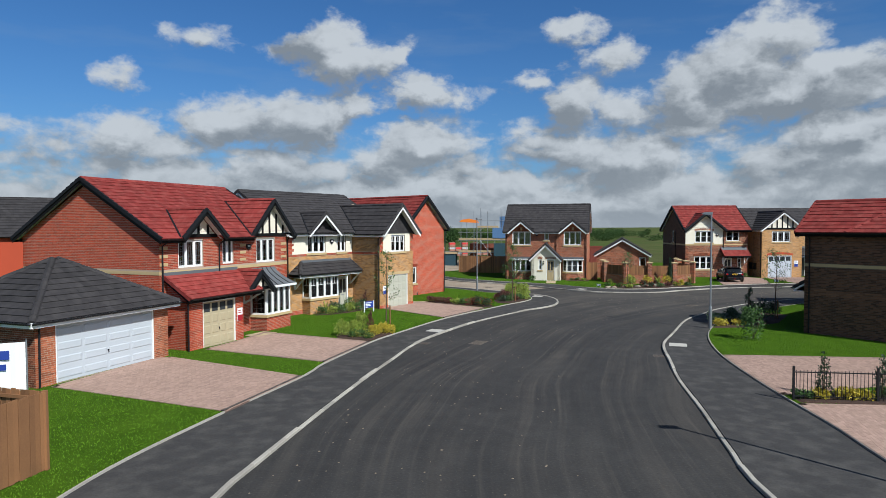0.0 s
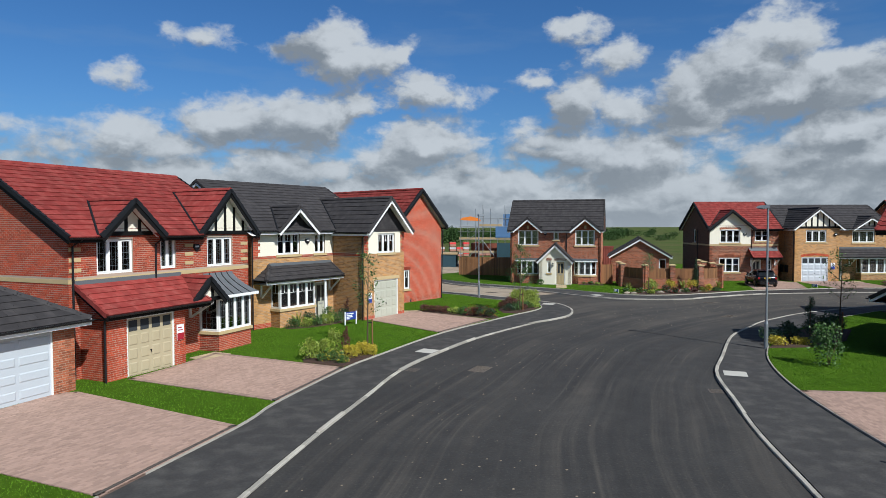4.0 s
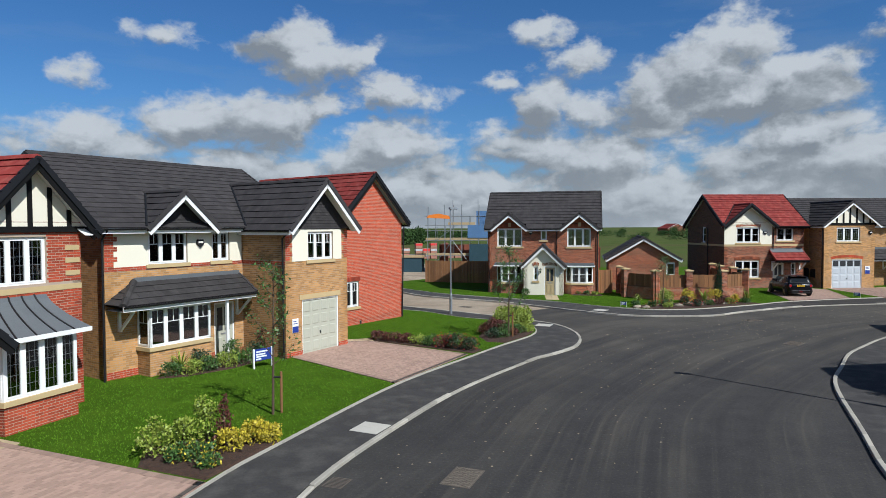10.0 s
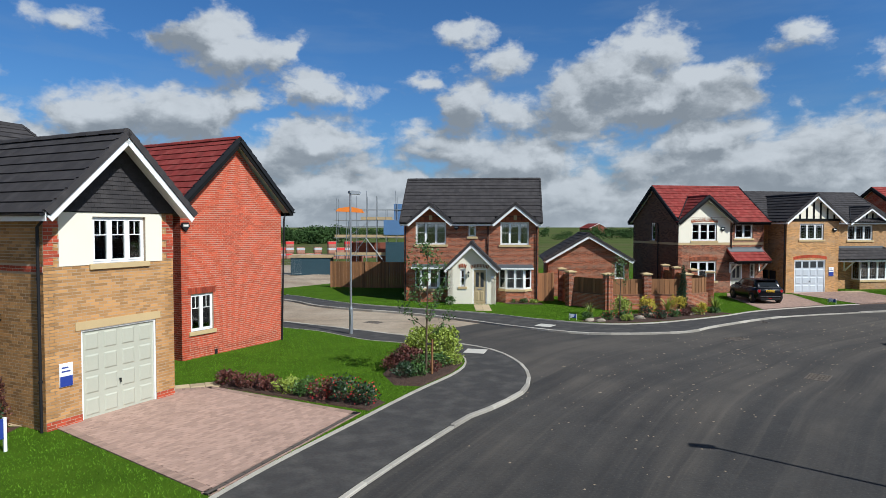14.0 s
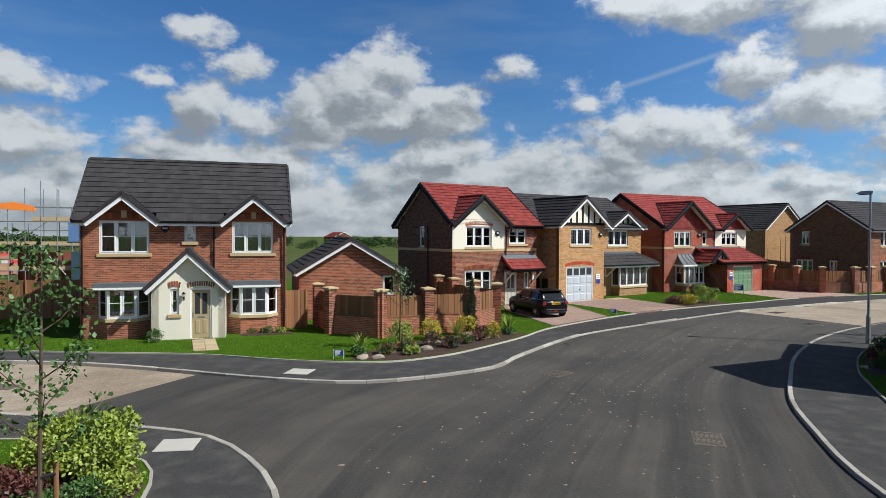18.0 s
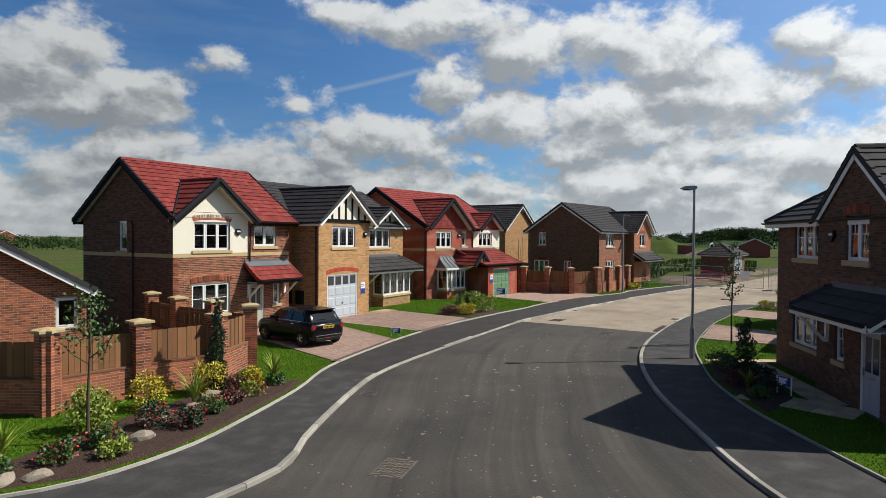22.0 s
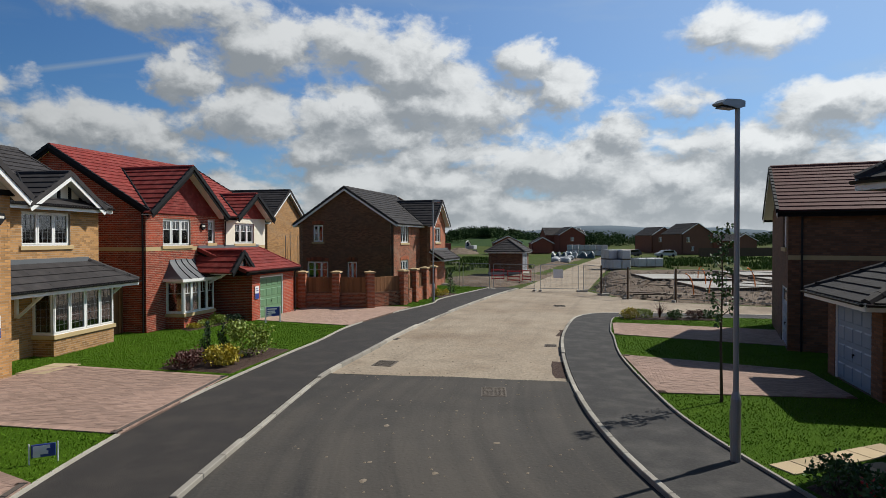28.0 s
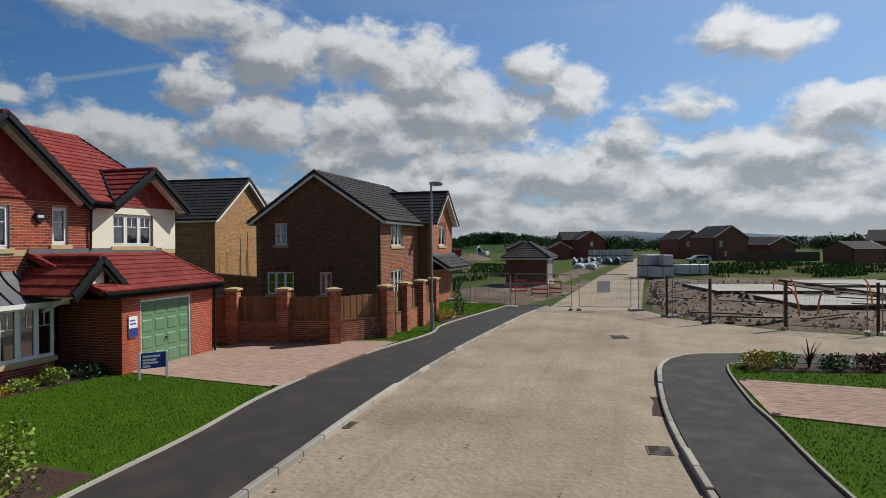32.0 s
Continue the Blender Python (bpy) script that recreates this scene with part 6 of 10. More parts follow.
def house_f():
    H = thing("detached_house", local(34.9, 55.45, 0, -3), "buff brick house with dark roof, timbered gables and white garage", "house", "show houses")
    F = local()
    gw, gd = (1.05, 3.0, 3.82, 4.92), (0.68, 3.2, 0.12, 2.4)
    wall(H, F, 4.25, 5.15, brick_buff, [gw, gd], pick=(0, 4.25, 2.6, 3.7))
    window(H, F, *gw, 3, "lead")
    garage_door(H, F, *gd, door_white)
    mb = MB()
    for i in range(34):
        a = (i + 0.5) / 34
        mb.box(-0.032, 0.032, -0.012, 0.05, 0, 0.2, Matrix.Translation((0.58 + 2.72 * a, 0, 2.42 + 0.14 * (1 - (2 * a - 1) ** 2))) @ pose(0, 0, 0, 0, (a - 0.5) * 14, 0))
    part("brick_arch", mb, brick_red, H)
    part("arch_infill", MB().prism([(0.68, 2.39), (3.2, 2.39), (2.6, 2.5), (1.94, 2.54), (1.3, 2.5)], 0.0, 0.1), upvc, H)
    wall(H, local(0, 9, 0, -90), 7.2, 5.15, brick_buff, apex=(3.65, 7.28), name="side_wall")
    wall(H, local(0, 1.8, 0, -90), 1.8, 5.15, brick_buff, name="wing_side")
    wall(H, local(4.25, 0, 0, 90), 1.8, 5.15, brick_buff, name="wing_side")
    M = local(4.25, 1.8, 0)
    w2, dr = (2.5, 4.7, 3.72, 4.84), (0.55, 1.5, 0.12, 2.2)
    wall(H, M, 6.2, 5.15, brick_buff, [w2, dr, (2.9, 5.9, 0.8, 2.25)], name="main_wall")
    window(H, M, *w2, 3, "lead")
    front_door(H, M, *dr, door_dark)
    wall(H, local(10.45, 1.8, 0, 90), 7.2, 5.15, brick_buff, apex=(3.55, 7.3), name="gable_wall")
    wall(H, local(10.45, 9, 0, 180), 10.45, 5.15, None, name="back_wall")
    gable_roof(H, "x", -0.2, 10.7, 1.4, 9.3, 5.1, 7.4, tile_grey, upvc, upvc, ends=(False, True), caps=tile_grey, singles=120)
    gable_roof(H, "y", -0.35, 4.6, -0.4, 4.8, 5.1, 7.02, tile_grey, upvc, upvc, ends=(True, False), singles=145, eaves=(True, False))
    gable_face(H, F, -0.1, 4.35, 5.15, 6.9, "timber")
    gable_roof(H, "y", 6.5, 10.2, 1.3, 4.2, 5.05, 6.22, tile_grey, upvc, None, ends=(True, False), eaves=(False, False), main=(1.4, 9.3, 5.1, 7.4))
    gable_face(H, M, 2.5, 5.7, 5.08, 6.1, "timber")
    box_bay(H, M, 2.9, 5.95, 0.75, 0.8, 2.22, brick_buff, 4, "lead", cant=0.0)
    lean_roof(H, M, 0.05, 6.9, 1.15, 2.38, 3.15, tile_grey, hip_right=1.3)
    bracket(H, M, 2.2, 0.95, 2.2)
    bracket(H, M, 6.1, 0.95, 2.2)
    pipe(H, [(-0.1, 0.12, 5.0), (-0.06, 0.12, 4.8), (-0.06, 0.12, 0.1)])
    alarm_box(H, F, 3.85, 4.5)
    sign_plate(H, F, 3.45, 1.25, 0.4, 0.62, sign_blue)
    for k in (7.0, 7.8):
        part("meter_box", MB().box(-0.1, 0.0, 9 - k - 0.25, 9 - k + 0.25, 0.9, 1.6, b=0.01), black_plastic, H)


def house_g():
    H = thing("detached_house", local(47.3, 55.9, 0, -10), "red brick house with red roof, tile-hung gables, green garage door", "house", "show houses")
    F = local()
    W = 9.4
    w1, w2, w3 = (1.05, 2.9, 3.65, 4.8), (4.2, 4.75, 3.75, 4.82), (6.45, 8.27, 3.7, 4.74)
    dr = (4.15, 5.05, 0.12, 2.2)
    wall(H, F, W, 5.1, brick_red, [w1, w2, w3, dr, (1.3, 3.4, 0.75, 2.17)], skip=[(5.55, 9.4, 3.6, 5.1)], pick=(0, 4.0, 3.7, 5.0))
    facing(H, F, 5.55, W, 3.6, 5.1, render_cream, holes=[w3])
    facing(H, F, 0, W, 3.44, 3.6, stone_buff, "stone_band", proud=0.012)
    window(H, F, *w1, 3, "cottage")
    window(H, F, *w2, 1, "cottage")
    window(H, F, *w3, 3, "cottage")
    front_door(H, F, *dr, door_dark)
    L = local(0, 9, 0, -90)
    wall(H, L, 9, 5.1, brick_red, apex=(4.5, 7.8), name="gable_wall")
    facing(H, L, 0, 9, 3.44, 3.6, stone_buff, "stone_band", proud=0.012)
    wall(H, local(W, 0, 0, 90), 9, 5.1, brick_red, apex=(4.5, 7.8), name="gable_wall")
    wall(H, local(W, 9, 0, 180), W, 5.1, None, name="back_wall")
    gable_roof(H, "x", -0.25, W + 0.2, -0.4, 9.4, 5.05, 7.9, tile_red, timber_black, timber_black, caps=tile_cap_dark, singles=200, gaps=[(-0.25, 4.9), (6.15, 9.6)])
    gable_roof(H, "y", -0.35, 5.1, -0.55, 3.6, 5.0, 7.12, tile_red, timber_black, None, ends=(True, False), caps=tile_cap_dark, eaves=(False, False), singles=90, main=(-0.4, 9.4, 5.05, 7.9))
    gable_face(H, F, -0.1, 4.85, 5.02, 7.0, "tiles", tile_red)
    gable_roof(H, "y", 5.95, 9.65, -0.5, 2.4, 4.98, 6.28, tile_red, timber_black, None, ends=(True, False), caps=tile_cap_dark, eaves=(False, False), main=(-0.4, 9.4, 5.05, 7.9))
    gable_face(H, F, 6.15, 9.4, 5.0, 6.15, "tiles", tile_red)
    # garage in front
    G = local(4.35, -2.2, 0)
    gd = (0.72, 2.98, 0.12, 2.12)
    wall(H, G, 4.1, 2.4, brick_red, [gd], name="garage_wall", pick=(0, 4.1, 0, 2.3))
    garage_door(H, G, *gd, door_green, lights=False)
    wall(H, local(4.35, 0, 0, -90), 2.2, 2.4, brick_red, name="garage_side_wall")
    wall(H, local(8.45, -2.2, 0, 90), 2.2, 2.4, brick_red, name="garage_side_wall", apex=(2.2, 3.4))
    lean_roof(H, F, 3.4, 8.65, 2.5, 2.48, 3.5, tile_red, fascia=timber_black, singles=60)
    gable_roof(H, "y", 2.7, 4.7, -2.2, -0.02, 2.45, 3.4, tile_red, timber_black, None, ends=(True, False), caps=tile_cap_dark, eaves=(False, False))
    gable_face(H, local(0, -2.0, 0), 2.85, 4.55, 2.46, 3.3, "timber")
    bracket(H, F, 3.2, 1.6, 2.4)
    box_bay(H, F, 1.2, 3.6, 0.78, 0.76, 2.15, brick_red, 4, "cottage", cant=0.12)
    lead_hood(H, F, 1.0, 3.8, 0.98, 2.17, 3.05)
    pipe(H, [(5.5, -0.5, 5.0), (5.5, -0.1, 4.8), (5.5, -0.06, 3.6)])
    pipe(H, [(-0.1, 0.1, 5.0), (-0.06, 0.1, 4.8), (-0.06, 0.1, 0.1)])
    pipe(H, [(8.55, -2.5, 2.4), (8.52, -2.25, 2.2), (8.52, -2.25, 0.1)])
    alarm_box(H, F, 3.75, 4.5)
    sign_plate(H, G, 0.22, 1.1, 0.34, 0.6, sign_blue)


def house_h():
    H = thing("detached_house", local(69.2, 58.6, 0, -8), "buff brick house end with dark roof behind its neighbours", "house", "show houses")
    wall(H, local(), 6.6, 5.3, brick_buff, apex=(3.3, 7.6))
    wall(H, local(0, 10, 0, -90), 10, 5.3, brick_buff, name="side_wall")
    wall(H, local(6.6, 0, 0, 90), 10, 5.3, brick_buff, name="side_wall")
    wall(H, local(6.6, 10, 0, 180), 6.6, 5.3, None, apex=(3.3, 7.6), name="back_wall")
    gable_roof(H, "y", -0.3, 6.9, -0.3, 10.2, 5.25, 7.86, tile_grey, upvc, upvc, caps=tile_grey, eaves=(True, True))
    for i, x in enumerate((1.2, 2.0, 3.4, 4.2)):
        part("scaffold_pole", MB().tube([(x, -0.9, 0), (x, -0.9, 4.2 + 0.3 * (i % 2))], 0.028, 6), steel_grey, H)


def house_i():
    H = thing("detached_house", local(67.3, 48.7, 0, -12), "brown brick house with dark roof, stone quoins and sides coloured for shade", "house", "show houses")
    F = local()
    w1, d1 = (1.5, 3.3, 3.62, 4.95), (1.5, 3.2, 0.95, 2.3)
    wall(H, F, 6.0, 5.1, brick_multi, [w1, d1], name="front_wall")
    window(H, F, *w1, 3, "half")
    window(H, F, *d1, 3, "half", head="arch")
    L = local(0, 7.5, 0, -90)
    s1, s2, s3 = (1.15, 1.95, 3.72, 4.95), (0.65, 2.35, 1.0, 2.25), (3.9, 4.65, 1.0, 2.25)
    # same house as the front; the side's shade is painted by darker brick
    wall(H, L, 7.5, 5.1, brick_brown_shade, [s1, s2, s3], apex=(3.75, 7.6), name="gable_wall", base=mortar_dark_shade)
    window(H, L, *s1, 2, "half", head="arch")
    window(H, L, *s2, 3, "half", sill=True, head="arch")
    window(H, L, *s3, 2, "half", sill=True, head="arch")
    P = local(6.0, -0.9, 0)
    w3 = (1.4, 2.9, 3.62, 4.85)
    wall(H, P, 4.4, 5.1, brick_multi, [w3], name="wing_wall", apex=(2.2, 7.0))
    window(H, P, *w3, 2, "half", head="arch")
    # wing and end walls likewise coloured darker to stand for shade
    wall(H, local(6.0, 0, 0, -90), 0.9, 5.1, brick_brown_shade, name="wing_side")
    wall(H, local(10.4, -0.9, 0, 90), 8.4, 5.1, brick_brown_shade, apex=(4.2, 7.6), name="gable_wall")
    wall(H, local(10.4, 7.5, 0, 180), 10.4, 5.1, None, name="back_wall")
    gable_roof(H, "x", -0.25, 10.6, -0.4, 7.9, 5.02, 7.72, tile_grey, upvc, upvc, caps=tile_grey, gaps=[(6.0, 10.4)])
    gable_roof(H, "y", 5.65, 10.75, -1.3, 3.2, 4.98, 7.1, tile_grey, upvc, None, ends=(True, False), eaves=(False, False), main=(-0.4, 7.9, 5.02, 7.72))
    lean_roof(H, P, 0.0, 5.0, 1.1, 2.3, 3.0, tile_grey)
    pipe(H, [(-0.1, 0.1, 5.0), (-0.06, 0.1, 4.8), (-0.06, 0.1, 0.1)])


def house_r1():
    H = thing("detached_house", local(17.3, 23.5, 0, -56), "dark red brick house with red hipped roof standing in shade", "house", "houses across the road")
    # brick and mortar colours hold part of this front's shade
    wall(H, local(), 9.5, 5.2, brick_brown_shade, skip=[(0, 9.5, 3.5, 3.65)], base=mortar_dark_shade, pick=(0, 4.5, 2.0, 3.4))
    facing(H, local(), 0, 9.5, 3.5, 3.65, stone_buff, "stone_band", proud=0.012)
    L = local(0, 4.4, 0, -90)
    wall(H, L, 4.4, 5.2, brick_brown_shade, [(1.4, 2.9, 3.7, 4.9)], apex=(2.2, 6.7), name="gable_wall")
    window(H, L, 1.4, 2.9, 3.7, 4.9, 3, "half")
    facing(H, L, 3.2, 4.4, 3.65, 5.2, render_cream)
    wall(H, local(9.5, 0, 0, 90), 9.0, 5.2, brick_brown_shade, name="side_wall")
    wall(H, local(9.5, 9, 0, 180), 7.2, 5.2, brick_brown_shade, name="back_wall")
    wall(H, local(2.3, 9, 0, -90), 4.6, 5.2, brick_brown_shade, name="inner_wall")
    wall(H, local(2.3, 4.4, 0, 180), 2.3, 5.2, brick_brown_shade, name="inner_wall")
    gable_roof(H, "x", -0.35, 6.0, -0.35, 4.75, 5.22, 6.82, tile_red, timber_black, timber_black, ends=(True, False), caps=tile_red, singles=200, eaves=(True, True))
    hip_roof(H, 1.9, 9.9, -0.34, 9.35, 5.20, 8.1, tile_red, timber_black, singles=60)
    pipe(H, [(0.25, -0.35, 5.1), (0.25, -0.1, 4.9), (0.25, -0.06, 0.1)])
    lean_roof(H, local(0, 4.4, 0, -90), 0.2, 3.2, 1.0, 2.3, 2.95, tile_grey)


def house_r2():
    H = thing("detached_house", local(34.1, 35.07, 0, 199), "brown brick darkened for shade house with black roof and front gable, in shade", "house", "houses across the road")
    F = local()
    w1, d1 = (1.36, 3.2, 3.79, 4.88), (1.3, 3.2, 1.05, 2.25)
    # walls facing the road are darkened in colour as well as unlit
    wall(H, F, 3.85, 5.0, brick_brown_shade, [w1, d1], base=mortar_dark_shade, pick=(0, 3.5, 2.5, 3.7))
    window(H, F, *w1, 3, "cottage")
    window(H, F, *d1, 3, "cottage", head="arch")
    P = local(3.85, -0.35, 0)
    w2, sw, dr = (1.55, 2.7, 3.85, 4.98), (1.05, 1.55, 1.15, 2.12), (2.35, 3.3, 0.12, 2.2)
    wall(H, P, 4.05, 5.0, brick_brown_shade, [w2, sw, dr], base=mortar_dark_shade, apex=(2.02, 6.6), name="wing_wall", pick=(0, 4.05, 3.0, 3.8))
    window(H, P, *w2, 2, "cottage", head="arch")
    window(H, P, *sw, 1, "cottage")
    front_door(H, P, *dr, door_grey)
    wall(H, local(3.85, 0, 0, -90), 0.35, 5.0, brick_brown_shade, name="wing_side")
    wall(H, local(7.9, -0.35, 0, 90), 0.35, 5.0, brick_brown_shade, name="wing_side")
    wall(H, local(0, 8.5, 0, -90), 8.5, 5.0, brick_brown_shade, [(4.6, 6.4, 3.7, 4.85), (4.6, 6.4, 0.95, 2.2)], name="side_wall", base=mortar_dark_shade)
    window(H, local(0, 8.5, 0, -90), 4.6, 6.4, 3.7, 4.85, 3, "cottage")
    window(H, local(0, 8.5, 0, -90), 4.6, 6.4, 0.95, 2.2, 3, "cottage", head="arch")
    wall(H, local(7.9, 0, 0, 90), 8.5, 5.0, brick_brown_shade, name="side_wall")
    wall(H, local(7.9, 8.5, 0, 180), 7.9, 5.0, None, name="back_wall")
    hip_roof(H, -0.4, 8.2, -0.3, 8.8, 4.98, 8.0, tile_grey, upvc, singles=100)
    gable_roof(H, "y", 3.6, 8.15, -0.4, 3.4, 4.95, 6.75, tile_grey, upvc, None, ends=(True, False), caps=tile_grey, eaves=(False, False), singles=60)
    lean_roof(H, P, 0.35, 4.4, 0.88, 2.52, 3.12, tile_grey, hip_left=0.55)
    bracket(H, P, 0.7, 0.8, 2.32)
    alarm_box(H, P, 0.9, 4.5)
    pipe(H, [(3.3, -0.4, 4.9), (3.3, -0.12, 4.8), (3.3, -0.06, 3.1)])


def house_r3():
    H = thing("detached_house", local(51.6, 29.37, 0, 160), "brown brick house, coloured for shade, with dark red roof and pale blue garage", "house", "houses across the road")
    F = local()
    w1, gd = (5.3, 6.7, 3.6, 4.8), (5.0, 7.1, 0.12, 2.2)
    # shade on these walls is partly painted through the darkened brick
    wall(H, F, 7.4, 4.9, brick_brown_shade, [w1, gd], apex=(3.7, 6.55), base=mortar_dark_shade)
    window(H, F, *w1, 3, "half")
    garage_door(H, F, *gd, door_blue)
    S = local(7.4, 0, 0, 90)
    wall(H, S, 9, 4.9, brick_brown_shade, name="side_wall", base=mortar_dark_shade, pick=(0, 4, 2.0, 3.4))
    facing(H, S, 0, 9, 3.2, 3.35, stone_buff, "stone_band", proud=0.012)
    wall(H, local(0, 9, 0, -90), 9, 4.9, brick_brown_shade, name="side_wall")
    wall(H, local(7.4, 9, 0, 180), 7.4, 4.9, None, apex=(3.7, 6.55), name="back_wall")
    gable_roof(H, "y", -0.35, 7.75, -0.35, 9.3, 4.85, 6.7, tile_brown, upvc, timber_black, caps=tile_cap_dark, singles=200)
    pipe(H, [(7.6, 0.4, 4.8), (7.47, 0.4, 4.6), (7.47, 0.4, 0.1)])


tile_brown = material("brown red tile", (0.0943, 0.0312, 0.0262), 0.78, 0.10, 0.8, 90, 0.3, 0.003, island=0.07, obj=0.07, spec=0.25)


def garage_zero():
    H = thing("double_garage", local(-15.75, 15.7, 0, 63.5), "brick double garage with grey hipped roof and wide white door", "garage", "garages")
    F = local()
    gd = (0.75, 5.1, 0.12, 2.2)
    wall(H, F, 5.85, 2.4, brick_multi, [gd], pick=(0, 5.85, 0.1, 2.4))
    garage_door(H, F, *gd, door_white, cols=4, rows=4, lights=False, wide=True)
    wall(H, local(0, 5.6, 0, -90), 5.6, 2.4, brick_multi, name="side_wall")
    wall(H, local(5.85, 0, 0, 90), 5.6, 2.4, brick_multi, name="side_wall")
    wall(H, local(5.85, 5.6, 0, 180), 5.85, 2.4, None, name="back_wall")
    hip_roof(H, -0.35, 6.2, -0.35, 5.95, 2.42, 4.35, tile_grey, upvc, singles=200)
    pipe(H, [(0.1, -0.35, 2.35), (0.1, -0.1, 2.2), (0.1, -0.06, 0.1)])


def garage_d():
    H = thing("garage", local(18.1, 57.75, 0, -20.8), "brick garage with pitched grey roof and a small side door", "garage", "garages")
    F = local()
    wall(H, F, 5.2, 2.55, brick_multi, [(4.3, 4.95, 1.3, 2.3)], apex=(2.6, 4.1), pick=(0.8, 4.3, 2.3, 3.6))
    window(H, F, 4.3, 4.95, 1.3, 2.3, 1, "plain", sill=False)
    wall(H, local(0, 6, 0, -90), 6, 2.55, brick_multi, name="side_wall")
    wall(H, local(5.2, 0, 0, 90), 6, 2.55, brick_multi, name="side_wall")
    wall(H, local(5.2, 6, 0, 180), 5.2, 2.55, None, apex=(2.6, 4.1), name="back_wall")
    gable_roof(H, "y", -0.25, 5.45, -0.3, 6.3, 2.55, 4.25, tile_grey, upvc, upvc, caps=tile_grey, singles=60)


def garage_r():
    H = thing("garage", local(41.1, 32.43, 0, 171), "brick single garage with dark hipped roof and blue-grey door", "garage", "garages")
    F = local()
    # garage walls use the brick that is darkened for shade
    wall(H, F, 3.4, 2.45, brick_brown_shade, [(0.5, 2.8, 0.12, 2.2)])
    garage_door(H, F, 0.5, 2.8, 0.12, 2.2, door_blue, cols=4, rows=4, lights=False)
    wall(H, local(0, 5.6, 0, -90), 5.6, 2.45, brick_brown_shade, name="side_wall")
    wall(H, local(3.4, 0, 0, 90), 5.6, 2.45, brick_brown_shade, name="side_wall")
    hip_roof(H, -0.35, 3.75, -0.5, 5.8, 2.45, 3.9, tile_grey, upvc)


for build in (garage_zero, house_a, house_b, house_c, house_d, garage_d, house_e, house_f, house_g, house_h, house_i, house_r1, house_r2, house_r3, garage_r):
    build()


def street_lamp(x, y, aim, group="street lamps"):
    L = thing("street_lamp", local(x, y, 0.1, aim), "grey steel street lamp column with a flat arm lantern", "street lamp", group)
    part("base_column", MB().tube([(0, 0, -0.1), (0, 0, 1.05)], 0.085, 12), steel_grey, L)
    part("collar", MB().tube([(0, 0, 1.05), (0, 0, 1.18)], 0.085, 12, 0.05), steel_grey, L)
    part("column", MB().tube([(0, 0, 1.15), (0, 0, 6.12)], 0.048, 12, 0.042), steel_grey, L)
    part("access_door", MB().box(-0.05, 0.05, -0.092, -0.07, 0.35, 0.85, b=0.006), steel_grey, L)
    head = part("lantern", MB().prism([(-0.06, 6.08), (0.08, 6.04), (0.46, 6.08), (0.48, 6.11), (0.36, 6.18), (0.06, 6.20), (-0.06, 6.18)], -0.11, 0.11), steel_grey, L)
    part("lens", MB().box(0.12, 0.42, -0.09, 0.09, 6.035, 6.06), glass_dark, head)
    return L


street_lamp(13.4, 25.5, 150)
street_lamp(3.85, 46.75, 20)
street_lamp(33.77, 37.78, 118)
street_lamp(60.6, 45.3, -75)
street_lamp(7.7, 4.6, 170)


# ---- boundary walls, fences ----
def pillar(x, y, turn, h, parent, label=""):
    P = part("pillar", MB().box(-0.2, 0.2, -0.2, 0.2, 0.0, h - 0.1), mortar, parent, m=local(x, y, 0.05, turn))
    boxes = []
    for k in range(int((h - 0.1) / 0.075)):
        z = k * 0.075
        for a, b in (((-0.2, 0.015), (0.025, 0.2)) if k % 2 else ((-0.2, -0.025), (-0.015, 0.2))):
            boxes.append((a, b, z + 0.0145, z + 0.075, 0.2, 0.204))
    for s in range(4):
        v, q = blocks(boxes, "-y")
        part("bricks", fast_mesh("bricks", v, q), brick_multi, P, m=local(0, 0, 0, 90 * s), kind="stuff")
    cap = MB()
    c = 0.27
    z = h - 0.1
    cap.add([(-c, -c, z), (c, -c, z), (c, c, z), (-c, c, z), (-c, -c, z + 0.06), (c, -c, z + 0.06), (c, c, z + 0.06), (-c, c, z + 0.06), (0, 0, z + 0.13)],
            [(3, 2, 1, 0), (0, 1, 5, 4), (1, 2, 6, 5), (2, 3, 7, 6), (3, 0, 4, 7), (4, 5, 8), (5, 6, 8), (6, 7, 8), (7, 4, 8)])
    part("pillar_cap", cap, stone_buff, P)
    return P


BOARDS = {}


def board_mesh(h, mat):
    k = (round(h, 2), mat.name)
    if k not in BOARDS:
        me = MB().box(-0.066, 0.066, -0.012, 0.012, 0, h, b=0.003).mesh("board")
        me.materials.append(mat)
        BOARDS[k] = me
    return BOARDS[k]


def boards(parent, p, q, z0, z1, out=0.0):
    """Upright fence boards between two points, with rails behind."""
    p, q = Vector((*p, 0)), Vector((*q, 0))
    L = (q - p).length
    d = (q - p).normalized()
    ang = math.degrees(math.atan2(d.y, d.x))
    n = max(1, int(L / 0.135))
    me = board_mesh(z1 - z0, fence_wood)
    rnd = random.Random(int(L * 1000))
    for i in range(n):
        c = p + d * ((i + 0.5) * L / n)
        o = new("board", me)
        o.parent = parent
        o.matrix_basis = local(c.x, c.y, z0 + rnd.uniform(-0.01, 0.01), ang) @ local(0, 0.012 * (i % 2) + out, 0)
    for z in (z0 + 0.15, z1 - 0.2):
        part("rail", MB().box(0, L, 0.03 + out, 0.07 + out, z, z + 0.08), fence_wood, parent, m=local(p.x, p.y, 0, ang))


